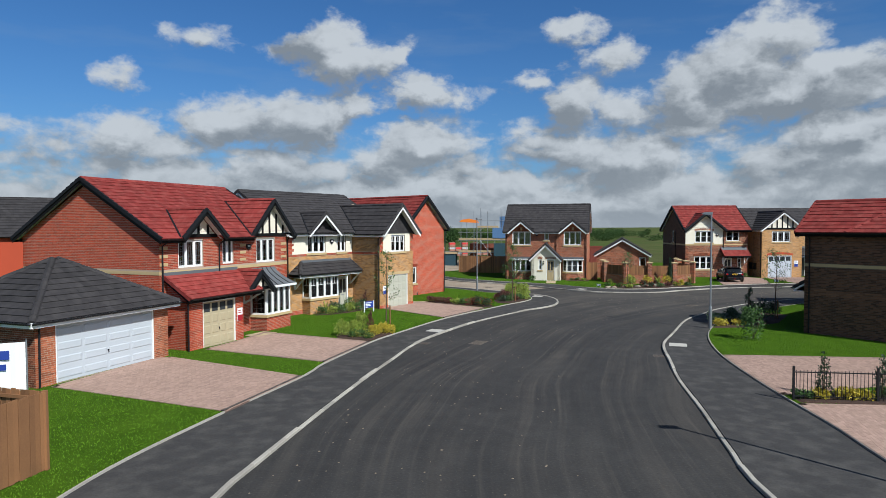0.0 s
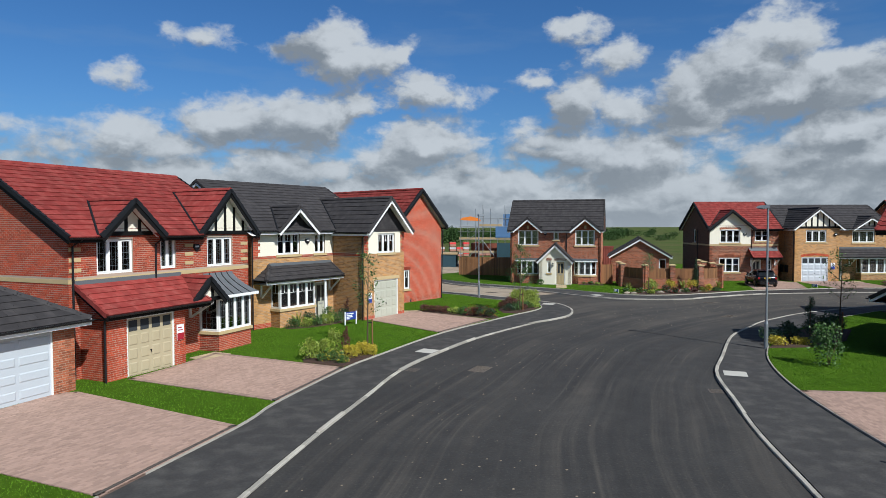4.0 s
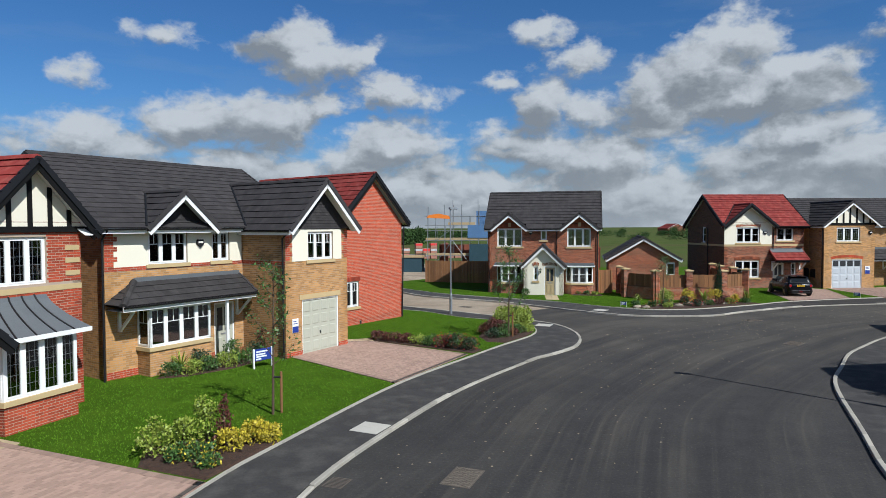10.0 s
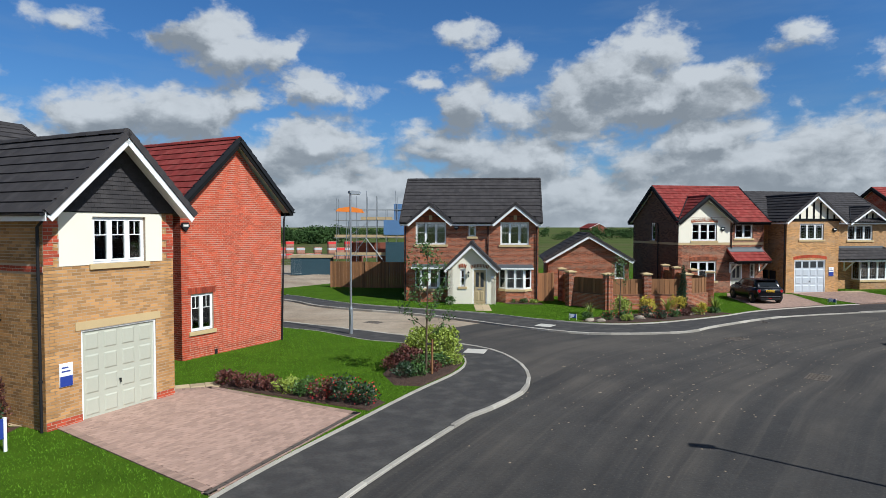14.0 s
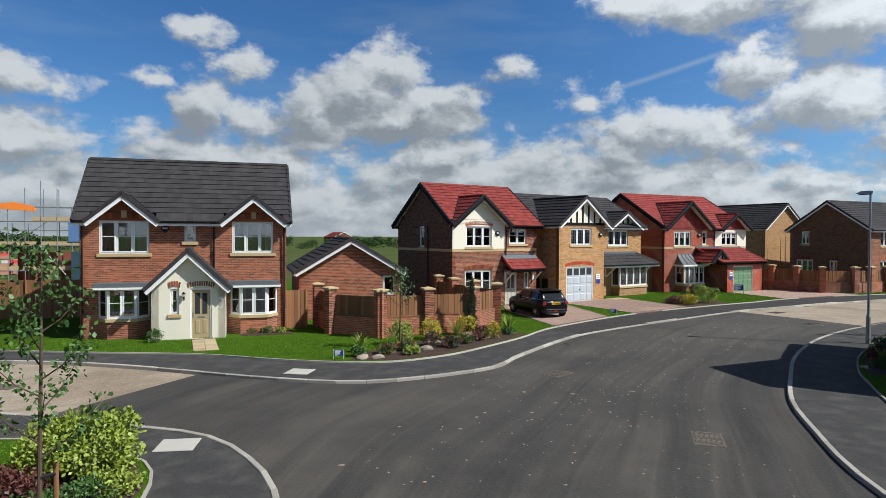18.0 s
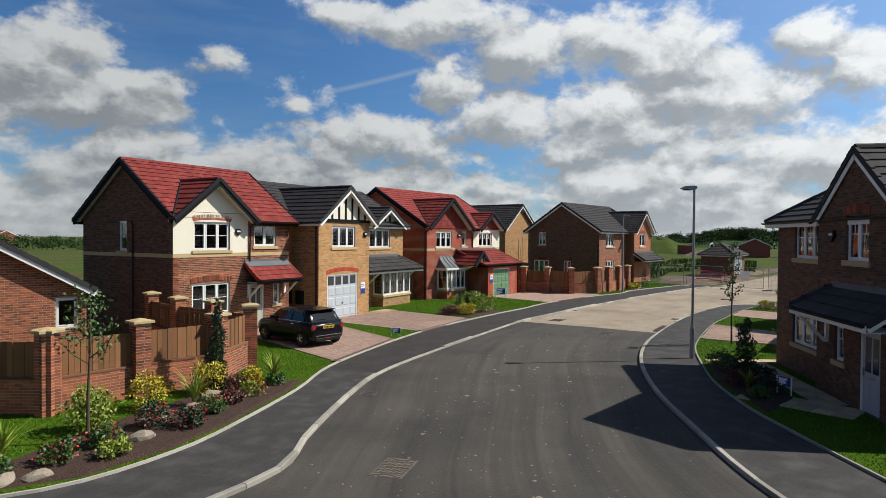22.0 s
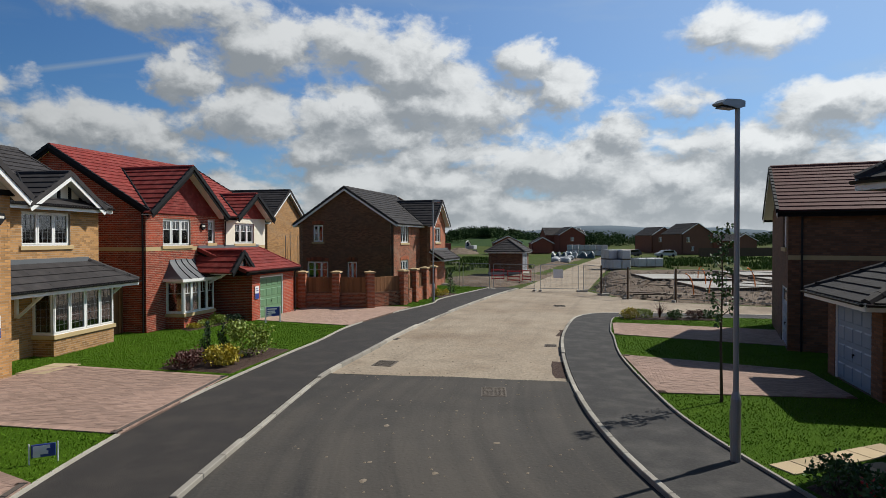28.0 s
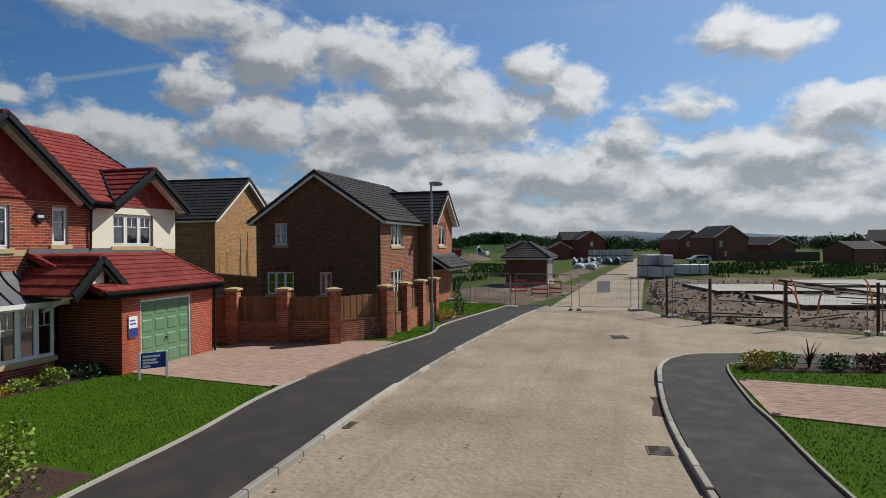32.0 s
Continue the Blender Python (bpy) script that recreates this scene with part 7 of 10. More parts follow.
def brick_boundary(pts, h=2.12, dwarf=0.92, label="brick pillars and low wall with timber infill panels"):
    W = thing("garden_wall", Matrix(), label, "wall", "garden walls")
    for i, p in enumerate(pts):
        a = pts[max(i - 1, 0)]
        b = pts[min(i + 1, len(pts) - 1)]
        pillar(*p, math.degrees(math.atan2(b[1] - a[1], b[0] - a[0])), h, W)
    for p, q in zip(pts, pts[1:]):
        p_, q_ = Vector(p), Vector(q)
        d = (q_ - p_).normalized()
        a, b = p_ + d * 0.2, q_ - d * 0.2
        ang = math.degrees(math.atan2(d.y, d.x))
        L = (b - a).length
        wall(W, local(a.x, a.y, 0.0, ang), L, dwarf, brick_multi, thick=0.215, name="low_wall")
        # the far face of the low wall
        wall(W, local(b.x, b.y, 0.0, ang + 180) @ local(0, -0.22, 0), L, dwarf, brick_multi, thick=0.1, name="low_wall")
        part("coping", MB().box(0, L, -0.02, 0.245, dwarf, dwarf + 0.05), brick_brown_shade, W, m=local(a.x, a.y, 0, ang))
        boards(W, a, b, dwarf + 0.05, h - 0.3, out=0.08)
    return W


brick_boundary([(18.5, 50.7), (20.65, 50.25), (22.75, 49.65), (25.0, 50.55), (25.35, 52.6), (25.6, 54.6), (26.4, 57.0)])
brick_boundary([(17.95, 55.4), (17.35, 53.0), (18.5, 50.7)])
brick_boundary([(57.0, 54.2), (57.05, 52.3), (57.1, 50.4), (57.0, 48.5), (58.8, 46.9), (60.6, 46.45), (62.4, 46.0), (64.2, 45.6)], h=2.1)


def timber_fence(pts, h, label="brown timber boarded fence"):
    W = thing("timber_fence", Matrix(), label, "fence", "timber fences")
    for p, q in zip(pts, pts[1:]):
        boards(W, p, q, 0.12, 0.12 + h)
    for p in pts:
        part("post", MB().box(-0.05, 0.05, -0.05, 0.05, 0.0, h + 0.14), fence_wood, W, m=local(*p))
    return W


timber_fence([(4.7, 67.6), (7.2, 66.5), (9.9, 65.3), (10.5, 63.5)], 1.95, "orange-brown timber boarded fence beside the brick house")
timber_fence([(45.4, 57.3), (47.2, 56.9)], 1.85, "brown timber fence panel between two houses")
timber_fence([(-12.9, 3.6), (-12.25, 5.9), (-11.55, 8.15), (-13.4, 8.9), (-15.6, 9.9)], 1.78, "new pale timber fence corner beside the lawn")
timber_fence([(16.2, 55.4), (17.3, 55.3)], 1.75, "brown timber garden gate")


def railing():
    R = thing("railing", Matrix(), "black steel railing beside a planted strip", "railing")
    p, q = Vector((8.85, 11.85, 0)), Vector((13.6, 10.75, 0))
    d = (q - p).normalized()
    L = (q - p).length
    M = local(p.x, p.y, 0.1, math.degrees(math.atan2(d.y, d.x)))
    for z in (0.12, 0.88):
        part("rail", MB().box(0, L, -0.02, 0.02, z, z + 0.03), black_plastic, R, m=M)
    bar = MB().tube([(0, 0, 0.03), (0, 0, 0.96)], 0.009, 6).mesh("bar")
    bar.materials.append(black_plastic)
    for i in range(int(L / 0.11)):
        o = new("bar", bar)
        o.parent = R
        o.matrix_basis = M @ Matrix.Translation((0.08 + i * 0.11, 0, 0))
    for x in (0.0, L / 2, L):
        part("post", MB().box(x - 0.03, x + 0.03, -0.03, 0.03, -0.1, 1.08), black_plastic, R, m=M)


railing()


# ---- planting ----
def leaf_cloud(rs, n, centre, radii, size, upright=0.0, shell=0.55):
    """Small leaves as bent quads spread through an uneven ellipsoid; returns vertices and quads."""
    d = rs.normal(size=(n, 3))
    d /= np.linalg.norm(d, axis=1, keepdims=True)
    r = shell + (1 - shell) * rs.uniform(0, 1, n) ** 0.5
    lump = 1 + 0.22 * np.sin(d[:, 0] * 5 + rs.uniform(0, 6)) * np.cos(d[:, 1] * 4 + rs.uniform(0, 6)) + 0.15 * np.sin(d[:, 2] * 7 + rs.uniform(0, 6))
    c = np.array(centre) + d * (r * lump)[:, None] * np.array(radii)
    a = rs.normal(size=(n, 3)) + d * 0.6 + np.array([0, 0, upright])
    a /= np.linalg.norm(a, axis=1, keepdims=True)
    b = np.cross(a, rs.normal(size=(n, 3)))
    b /= np.linalg.norm(b, axis=1, keepdims=True)
    s = size * rs.uniform(0.6, 1.3, n)[:, None]
    v = np.stack([c, c + a * s * 0.5 + b * s * 0.32, c + a * s, c + a * s * 0.5 - b * s * 0.32], 1)
    q = np.arange(4 * n).reshape(-1, 4)
    return v.reshape(-1, 3), q


def join_clouds(parts_):
    vs, qs, k = [], [], 0
    for v, q in parts_:
        vs.append(v)
        qs.append(q + k)
        k += len(v)
    return np.concatenate(vs), np.concatenate(qs)


def shrub(x, y, r, h, mat, n=260, size=0.07, name="shrub", label="leafy garden shrub in a bark bed", group="garden shrubs", seed=0, flowers=None, z=0.1):
    rs = np.random.RandomState(int(abs(x * 131 + y * 17 + seed)) % 100000)
    T = thing(name, local(x, y, z), label, "shrub", group)
    st = MB()
    for k in range(5):
        a = rs.uniform(0, 6.28)
        st.tube([(0, 0, -0.05), (0.35 * r * math.cos(a), 0.35 * r * math.sin(a), h * 0.35), (0.7 * r * math.cos(a + 0.3), 0.7 * r * math.sin(a + 0.3), h * 0.75)], 0.012, 5, 0.005)
    part("stem", st, stem_brown, T)
    cl = [leaf_cloud(rs, int(n * 0.55), (0, 0, h * 0.5), (r, r, h * 0.52), size)]
    for k in range(5):
        a, rr = rs.uniform(0, 6.28), rs.uniform(0.3, 0.75) * r
        cl.append(leaf_cloud(rs, int(n * 0.12), (rr * math.cos(a), rr * math.sin(a), h * rs.uniform(0.5, 0.9)), (r * 0.38, r * 0.38, h * 0.26), size))
    part("foliage", fast_mesh("foliage", *join_clouds(cl)), mat, T)
    if flowers is not None:
        part("blossom", fast_mesh("blossom", *leaf_cloud(rs, int(n * 0.16), (0, 0, h * 0.62), (r * 1.02, r * 1.02, h * 0.5), size * 0.8, shell=0.9)), flowers, T, kind="stuff")
    return T


def spiky(x, y, h, n, mat, label="strap-leaved spiky garden plant", seed=0):
    rs = np.random.RandomState(int(abs(x * 37 + y * 91 + seed)) % 100000)
    T = thing("spiky_plant", local(x, y, 0.1), label, "plant", "spiky plants")
    vs, qs = [], []
    k = 0
    for i in range(n):
        a, lean, L = rs.uniform(0, 6.28), rs.uniform(0.15, 0.9), h * rs.uniform(0.7, 1.15)
        d = np.array([math.cos(a), math.sin(a), 0])
        s = np.array([-math.sin(a), math.cos(a), 0]) * 0.018
        pts = [d * lean * L * t ** 2 * 0.9 + np.array([0, 0, L * t * (1 - 0.35 * lean * t)]) for t in (0, 0.35, 0.7, 1.0)]
        for j, p in enumerate(pts):
            w = (1.0, 1.2, 0.8, 0.1)[j]
            vs += [p - s * w, p + s * w]
        for j in range(3):
            qs.append((k + 2 * j, k + 2 * j + 1, k + 2 * j + 3, k + 2 * j + 2))
        k += 8
    part("leaves", fast_mesh("leaves", np.array(vs), np.array(qs)), mat, T)
    return T


def conifer(x, y, r, h, mat, label="narrow dark conifer", seed=0, n=900):
    rs = np.random.RandomState(int(abs(x * 57 + y * 13 + seed)) % 100000)
    T = thing("conifer", local(x, y, 0.1), label, "conifer", "conifers")
    part("trunk", MB().tube([(0, 0, -0.05), (0, 0, h * 0.9)], 0.03, 6, 0.008), stem_brown, T)
    cl = []
    m = 9
    for k in range(m):
        t = (k + 0.5) / m
        rr = r * (1.05 - t) ** 0.7 * (0.85 + 0.3 * rs.uniform())
        cl.append(leaf_cloud(rs, int(n / m * (1.3 - t)), (rs.normal(0, 0.03), rs.normal(0, 0.03), h * t), (rr, rr, h / m * 0.9), 0.07, upright=1.6, shell=0.6))
    part("foliage", fast_mesh("foliage", *join_clouds(cl)), mat, T)
    return T


def tree(x, y, h, crown, mat, label="young staked street tree with sparse leaves", seed=0, leaves=900, base=1.6, stake=True, size=0.085):
    rs = np.random.RandomState(int(abs(x * 71 + y * 29 + seed)) % 100000)
    rnd = random.Random(int(x * 10 + y))
    T = thing("young_tree", local(x, y, 0.1), label, "tree", "young trees")
    lean = 0.05
    trunk = [(0, 0, -0.1), (lean * 0.5, 0.02, h * 0.35), (lean, -0.02, h * 0.7), (lean * 1.3, 0, h)]
    part("trunk", MB().tube(trunk, 0.04, 8, 0.008), stem_brown, T)
    tips = []
    for k in range(13):
        t = base / h + (1 - base / h) * (k + 0.3) / 13
        a = k * 2.4 + rs.uniform(-0.4, 0.4)
        L = crown * (1.15 - 0.75 * t) * rs.uniform(0.7, 1.1)
        p0 = Vector((lean * t, 0, h * t))
        p1 = p0 + Vector((math.cos(a) * L * 0.5, math.sin(a) * L * 0.5, L * 0.35))
        p2 = p0 + Vector((math.cos(a) * L, math.sin(a) * L, L * 0.95))
        part("limb", MB().tube([p0, p1, p2], 0.014, 5, 0.004), stem_brown, T)
        tips += [(p1, 0.6), (p2, 1.0), (p1.lerp(p2, 0.5), 0.8)]
    tips.append((Vector((lean * 1.3, 0, h)), 1.0))
    cl = []
    for p, w in tips:
        rr = crown * 0.26 * w * rs.uniform(0.7, 1.2)
        cl.append(leaf_cloud(rs, max(6, int(leaves / len(tips) * w)), tuple(p), (rr, rr, rr * 1.1), size, shell=0.2))
    part("crown", fast_mesh("crown", *join_clouds(cl)), mat, T)
    if stake:
        part("stake", MB().tube([(0.22, 0.1, -0.2), (0.22, 0.1, 1.15)], 0.035, 8), fence_wood, T)
        part("tree_tie", MB().tube([(0.22, 0.1, 1.0), (0.02, 0.0, 1.02)], 0.03, 6), black_plastic, T)
    return T


BEDS = []


def bed(name, poly, label="dark bark mulch planting bed"):
    BEDS.append(poly)
    c = np.mean(poly, axis=0)
    mb = MB()
    n = len(poly)
    v = [(px, py, 0.09) for px, py in poly] + [(c[0] + (px - c[0]) * 0.9, c[1] + (py - c[1]) * 0.9, 0.15) for px, py in poly]
    f = [(i, (i + 1) % n, n + (i + 1) % n, n + i) for i in range(n)]
    mb.add(v, f)
    mb.add([p for p in v[n:]], _fill([p[:2] for p in v[n:]]))
    return setting(name, mb, bark_soil, label, "planting bed")


bed("bed_a", [(-6.3, 24.35), (-4.65, 23.4), (-3.95, 24.6), (-3.35, 25.6), (-4.4, 26.1), (-5.6, 26.0), (-6.5, 25.5)])
bed("bed_b", [(-8.4, 32.5), (-7.4, 32.7), (-6.1, 33.7), (-5.2, 34.9), (-5.0, 35.9), (-6.6, 35.2), (-8.0, 33.4)])
bed("bed_c_strip", [(-1.1, 38.55), (3.0, 34.95), (3.55, 35.6), (3.3, 36.3), (-0.6, 39.3)])
bed("bed_c_corner", [(4.0, 37.3), (4.75, 36.95), (6.15, 38.45), (6.9, 39.75), (7.08, 41.0), (6.6, 42.3), (5.6, 42.0), (4.6, 40.6), (3.9, 38.8)])
bed("bed_d", [(14.9, 47.2), (16.3, 46.25), (18.2, 46.1), (20.1, 46.4), (23.3, 47.3), (24.5, 47.8), (23.2, 48.8), (21.0, 49.1), (18.3, 48.8), (15.9, 48.2)])
bed("bed_d_bay", [(13.9, 54.5), (16.0, 53.7), (16.2, 54.4), (14.1, 55.2)])
bed("bed_fg", [(39.9, 49.3), (43.9, 48.8), (44.3, 50.1), (42.6, 51.3), (40.4, 51.8)])
bed("bed_g", [(47.9, 54.4), (51.5, 53.3), (51.6, 54.1), (48.3, 55.0)])
bed("bed_r_two", [(26.7, 35.4), (29.9, 36.7), (32.6, 37.25), (33.3, 36.2), (32.6, 35.7), (30.2, 35.1), (28.5, 34.7)])
bed("bed_r_three", [(53.4, 35.8), (53.7, 35.1), (53.5, 31.4), (52.5, 31.2), (52.5, 35.2)])
bed("bed_r_one", [(13.3, 25.3), (16.5, 28.9), (19.5, 30.8), (20.6, 29.6), (18.0, 26.6), (15.2, 25.3)])
bed("bed_railing", [(9.0, 12.3), (8.8, 11.5), (13.6, 10.5), (13.9, 11.4), (10.6, 12.5)])
bed("bed_i", [(63.0, 45.0), (66.0, 44.0), (66.3, 44.8), (64.0, 45.6)])

for x, y, r, h, mt, n, fl in (
    # bed on the first lawn
    (-6.1, 25.0, 0.42, 0.75, leaf_lime, 300, None), (-5.55, 25.4, 0.40, 0.72, leaf_lime, 300, None), (-5.15, 25.75, 0.30, 1.05, leaf_lime, 300, None),
    (-5.5, 24.55, 0.28, 0.35, leaf_green, 200, leaf_yellow), (-5.05, 24.6, 0.32, 0.38, leaf_green, 220, leaf_yellow), (-4.75, 24.15, 0.26, 0.3, leaf_green, 200, leaf_yellow),
    (-4.45, 25.1, 0.34, 0.5, leaf_yellow, 300, None), (-4.05, 25.55, 0.30, 0.5, leaf_yellow, 300, None), (-3.7, 25.6, 0.30, 0.42, leaf_yellow, 280, None),
    # bed by the bay of the buff house
    (-7.9, 32.9, 0.35, 0.45, leaf_green, 240, None), (-7.3, 33.1, 0.38, 0.5, leaf_lime, 260, None), (-6.8, 33.5, 0.36, 0.5, leaf_green, 260, None), (-6.3, 34.0, 0.38, 0.55, leaf_lime, 280, None),
    (-5.8, 34.5, 0.4, 0.6, leaf_green, 260, None), (-5.5, 35.1, 0.34, 0.65, leaf_dark, 240, None), (-6.3, 35.0, 0.4, 0.8, leaf_green, 260, None), (-7.2, 34.0, 0.36, 0.75, leaf_dark, 240, None),
    # strip along the drive of the corner plot
    (-0.7, 38.7, 0.36, 0.42, leaf_red, 260, None), (-0.1, 38.2, 0.38, 0.42, leaf_red, 260, None), (0.45, 37.75, 0.36, 0.4, leaf_red, 240, None), (1.0, 37.3, 0.4, 0.42, leaf_lime, 280, None),
    (1.5, 36.85, 0.4, 0.42, leaf_green, 280, None), (2.0, 36.4, 0.42, 0.55, leaf_red, 300, flower_red), (2.5, 36.0, 0.42, 0.6, leaf_dark, 300, flower_red), (2.95, 35.6, 0.38, 0.55, leaf_dark, 280, flower_red),
    # corner bed
    (6.45, 41.2, 0.62, 0.95, leaf_lime, 900, None), (5.7, 41.0, 0.62, 1.0, leaf_lime, 900, None), (6.4, 40.4, 0.55, 0.8, leaf_lime, 700, None), (5.0, 39.9, 0.5, 0.6, leaf_red, 420, None), (4.4, 39.2, 0.45, 0.5, leaf_red, 380, None),
    (5.3, 39.1, 0.4, 0.5, leaf_green, 320, None), (5.9, 39.4, 0.4, 0.42, leaf_green, 320, None), (4.5, 38.2, 0.36, 0.45, leaf_dark, 260, None), (5.0, 38.3, 0.34, 0.42, leaf_green, 260, None), (5.5, 38.7, 0.3, 0.35, leaf_red, 220, None), (6.4, 39.6, 0.34, 0.4, leaf_lime, 260, None),
    # big bed before the garden wall
    (18.1, 48.6, 0.55, 0.95, leaf_lime, 520, None), (19.9, 49.0, 0.45, 0.85, leaf_yellow, 420, None), (21.7, 48.9, 0.45, 0.85, leaf_yellow, 420, None), (22.8, 48.4, 0.3, 0.5, leaf_yellow, 260, None), (17.6, 47.4, 0.34, 0.42, leaf_green, 300, flower_red),
    (18.9, 47.6, 0.36, 0.55, leaf_dark, 320, flower_red), (19.3, 46.9, 0.34, 0.45, leaf_dark, 300, flower_red), (16.6, 47.3, 0.32, 0.4, leaf_green, 260, flower_red), (20.4, 47.3, 0.3, 0.4, leaf_green, 260, flower_red), (21.2, 47.6, 0.32, 0.36, leaf_red, 260, None),
    (22.1, 47.7, 0.34, 0.38, leaf_lime, 280, flower_red), (22.3, 48.5, 0.34, 0.4, leaf_red, 260, None), (23.3, 48.0, 0.3, 0.32, leaf_green, 240, None), (17.3, 46.7, 0.3, 0.35, leaf_lime, 240, None), (15.7, 47.6, 0.28, 0.35, leaf_green, 220, None),
    (14.6, 54.9, 0.25, 0.25, leaf_green, 160, None), (15.1, 54.6, 0.26, 0.28, leaf_green, 170, None), (15.6, 54.3, 0.25, 0.25, leaf_lime, 160, None),
    # bed between the white and green garage doors
    (41.0, 50.0, 0.5, 0.62, leaf_yellow, 520, None), (42.6, 49.8, 0.75, 1.1, leaf_lime, 620, None), (40.5, 51.0, 0.45, 0.45, leaf_red, 340, None), (41.2, 51.1, 0.4, 0.42, leaf_red, 320, None), (41.7, 50.4, 0.4, 0.5, leaf_lime, 360, None),
    (48.6, 54.5, 0.3, 0.22, leaf_yellow, 200, None), (49.2, 54.3, 0.34, 0.3, leaf_lime, 240, None), (49.9, 54.1, 0.4, 0.42, leaf_lime, 300, None), (50.7, 53.8, 0.4, 0.35, leaf_dark, 280, None), (51.2, 53.6, 0.3, 0.3, leaf_dark, 220, None),
    # shaded bed across the road
    (32.4, 36.8, 0.42, 0.5, leaf_green, 300, None), (31.6, 36.5, 0.4, 0.45, leaf_green, 280, flower_red), (30.4, 36.2, 0.36, 0.4, leaf_dark, 260, flower_red), (29.6, 36.1, 0.36, 0.42, leaf_red, 260, flower_red),
    (29.0, 35.3, 0.34, 0.4, leaf_dark, 260, None), (28.2, 35.6, 0.3, 0.35, leaf_green, 220, None), (30.6, 35.5, 0.36, 0.5, leaf_dark, 260, None),
    (53.0, 35.3, 0.45, 0.5, leaf_yellow, 340, None), (53.1, 34.6, 0.42, 0.48, leaf_lime, 320, None), (53.0, 33.2, 0.4, 0.4, leaf_green, 280, None), (52.9, 32.3, 0.4, 0.42, leaf_red, 280, None), (53.1, 31.7, 0.36, 0.4, leaf_green, 260, None),
    (13.6, 21.9, 0.6, 1.5, leaf_green, 520, None), (14.2, 25.9, 0.4, 0.4, leaf_yellow, 280, None), (15.3, 26.0, 0.4, 0.35, leaf_yellow, 280, None), (17.2, 27.4, 0.7, 1.1, leaf_dark, 520, None), (15.6, 27.2, 0.55, 0.7, leaf_dark, 420, None), (19.0, 28.9, 0.6, 0.9, leaf_dark, 420, None), (14.4, 26.8, 0.45, 0.6, leaf_dark, 340, None),
    (9.7, 11.9, 0.3, 0.3, leaf_yellow, 240, None), (10.5, 11.7, 0.36, 0.36, leaf_yellow, 280, None), (11.0, 11.6, 0.3, 0.3, leaf_yellow, 240, None), (12.2, 11.3, 0.34, 0.34, leaf_yellow, 260, None), (13.0, 11.1, 0.34, 0.34, leaf_yellow, 260, None), (9.3, 12.0, 0.3, 0.25, leaf_green, 200, None),
    (64.0, 45.2, 0.35, 0.5, leaf_yellow, 280, None), (64.8, 44.9, 0.3, 0.4, leaf_yellow, 240, None), (33.5, 56.2, 0.3, 0.5, leaf_green, 200, None), (10.6, 55.0, 0.3, 0.5, leaf_green, 200, None),
):
    word = {leaf_green: "green-leaved", leaf_dark: "dark green", leaf_yellow: "bright yellow", leaf_lime: "lime and gold variegated", leaf_red: "dull reddish"}[mt]
    shrub(x, y, r, h, mt, int(n * 2.3), 0.075 if r < 0.5 else 0.09, label=word + (" shrub with red flowers in bark mulch" if fl is flower_red else " low shrub in bark mulch"), flowers=fl)

conifer(-4.7, 25.45, 0.24, 1.15, leaf_red, "rusty brown dying conifer in a flower bed")
conifer(-5.3, 35.4, 0.2, 1.2, leaf_red, "rusty brown upright conifer by the door")
conifer(10.05, 12.1, 0.28, 1.35, leaf_dark, "small dark conifer behind a railing")
conifer(11.75, 11.75, 0.28, 1.3, leaf_dark, "small dark conifer behind a railing", 3)
conifer(22.0, 48.9, 0.3, 2.45, leaf_dark, "tall thin cypress beside the brick wall", 1, 4200)
conifer(31.0, 36.0, 0.42, 1.75, leaf_dark, "dark bushy cone-shaped evergreen in shade", 2, 3600)
conifer(41.9, 50.9, 0.2, 1.2, leaf_dark, "small dark conifer in the lawn bed")
conifer(42.4, 50.6, 0.2, 1.1, leaf_dark, "small dark conifer in the lawn bed", 5)
conifer(66.6, 44.6, 0.35, 1.5, leaf_dark, "dark conifer at the end of the pavement")
spiky(-7.7, 33.3, 0.9, 40, leaf_lime)
spiky(6.0, 41.3, 1.25, 40, leaf_lime)
spiky(16.1, 48.2, 0.85, 44, leaf_lime)
spiky(20.6, 48.2, 1.05, 60, leaf_lime)
spiky(23.6, 48.3, 0.95, 50, leaf_lime)
spiky(29.3, 35.9, 0.6, 50, leaf_lime)
spiky(53.0, 33.9, 0.9, 24, leaf_red)
tree(-3.9, 27.85, 4.0, 0.75, leaf_green, leaves=900, base=1.3)
tree(5.2, 38.2, 4.0, 0.85, leaf_green, leaves=1500, base=1.2)
tree(17.6, 47.9, 2.9, 0.75, leaf_green, leaves=620, stake=False, base=1.5)
tree(37.64, 36.61, 4.0, 0.5, leaf_green, "thin young tree with bronze-green leaves", leaves=900, stake=False)
tree(18.6, 27.9, 3.8, 1.0, leaf_green, leaves=800)


def topiary():
    T = thing("topiary", local(16.4, 26.9, 0.1), "dark clipped spiral topiary among shrubs", "topiary")
    part("trunk", MB().tube([(0, 0, -0.1), (0, 0, 1.9)], 0.03, 6), stem_brown, T)
    rs = np.random.RandomState(5)
    cl = []
    for k in range(26):
        t = k / 25
        a = t * 4.2 * math.pi
        r = 0.32 * (1 - 0.65 * t)
        cl.append(leaf_cloud(rs, 60, (r * 0.7 * math.cos(a), r * 0.7 * math.sin(a), 0.35 + 1.6 * t), (0.2 - 0.1 * t, 0.2 - 0.1 * t, 0.12), 0.05, shell=0.3))
    part("foliage", fast_mesh("foliage", *join_clouds(cl)), leaf_dark, T)


topiary()

stone_grey = material("garden rock", (0.2952, 0.246, 0.1886), 0.95, 0.2, 4, 30, 0.6, 0.02)


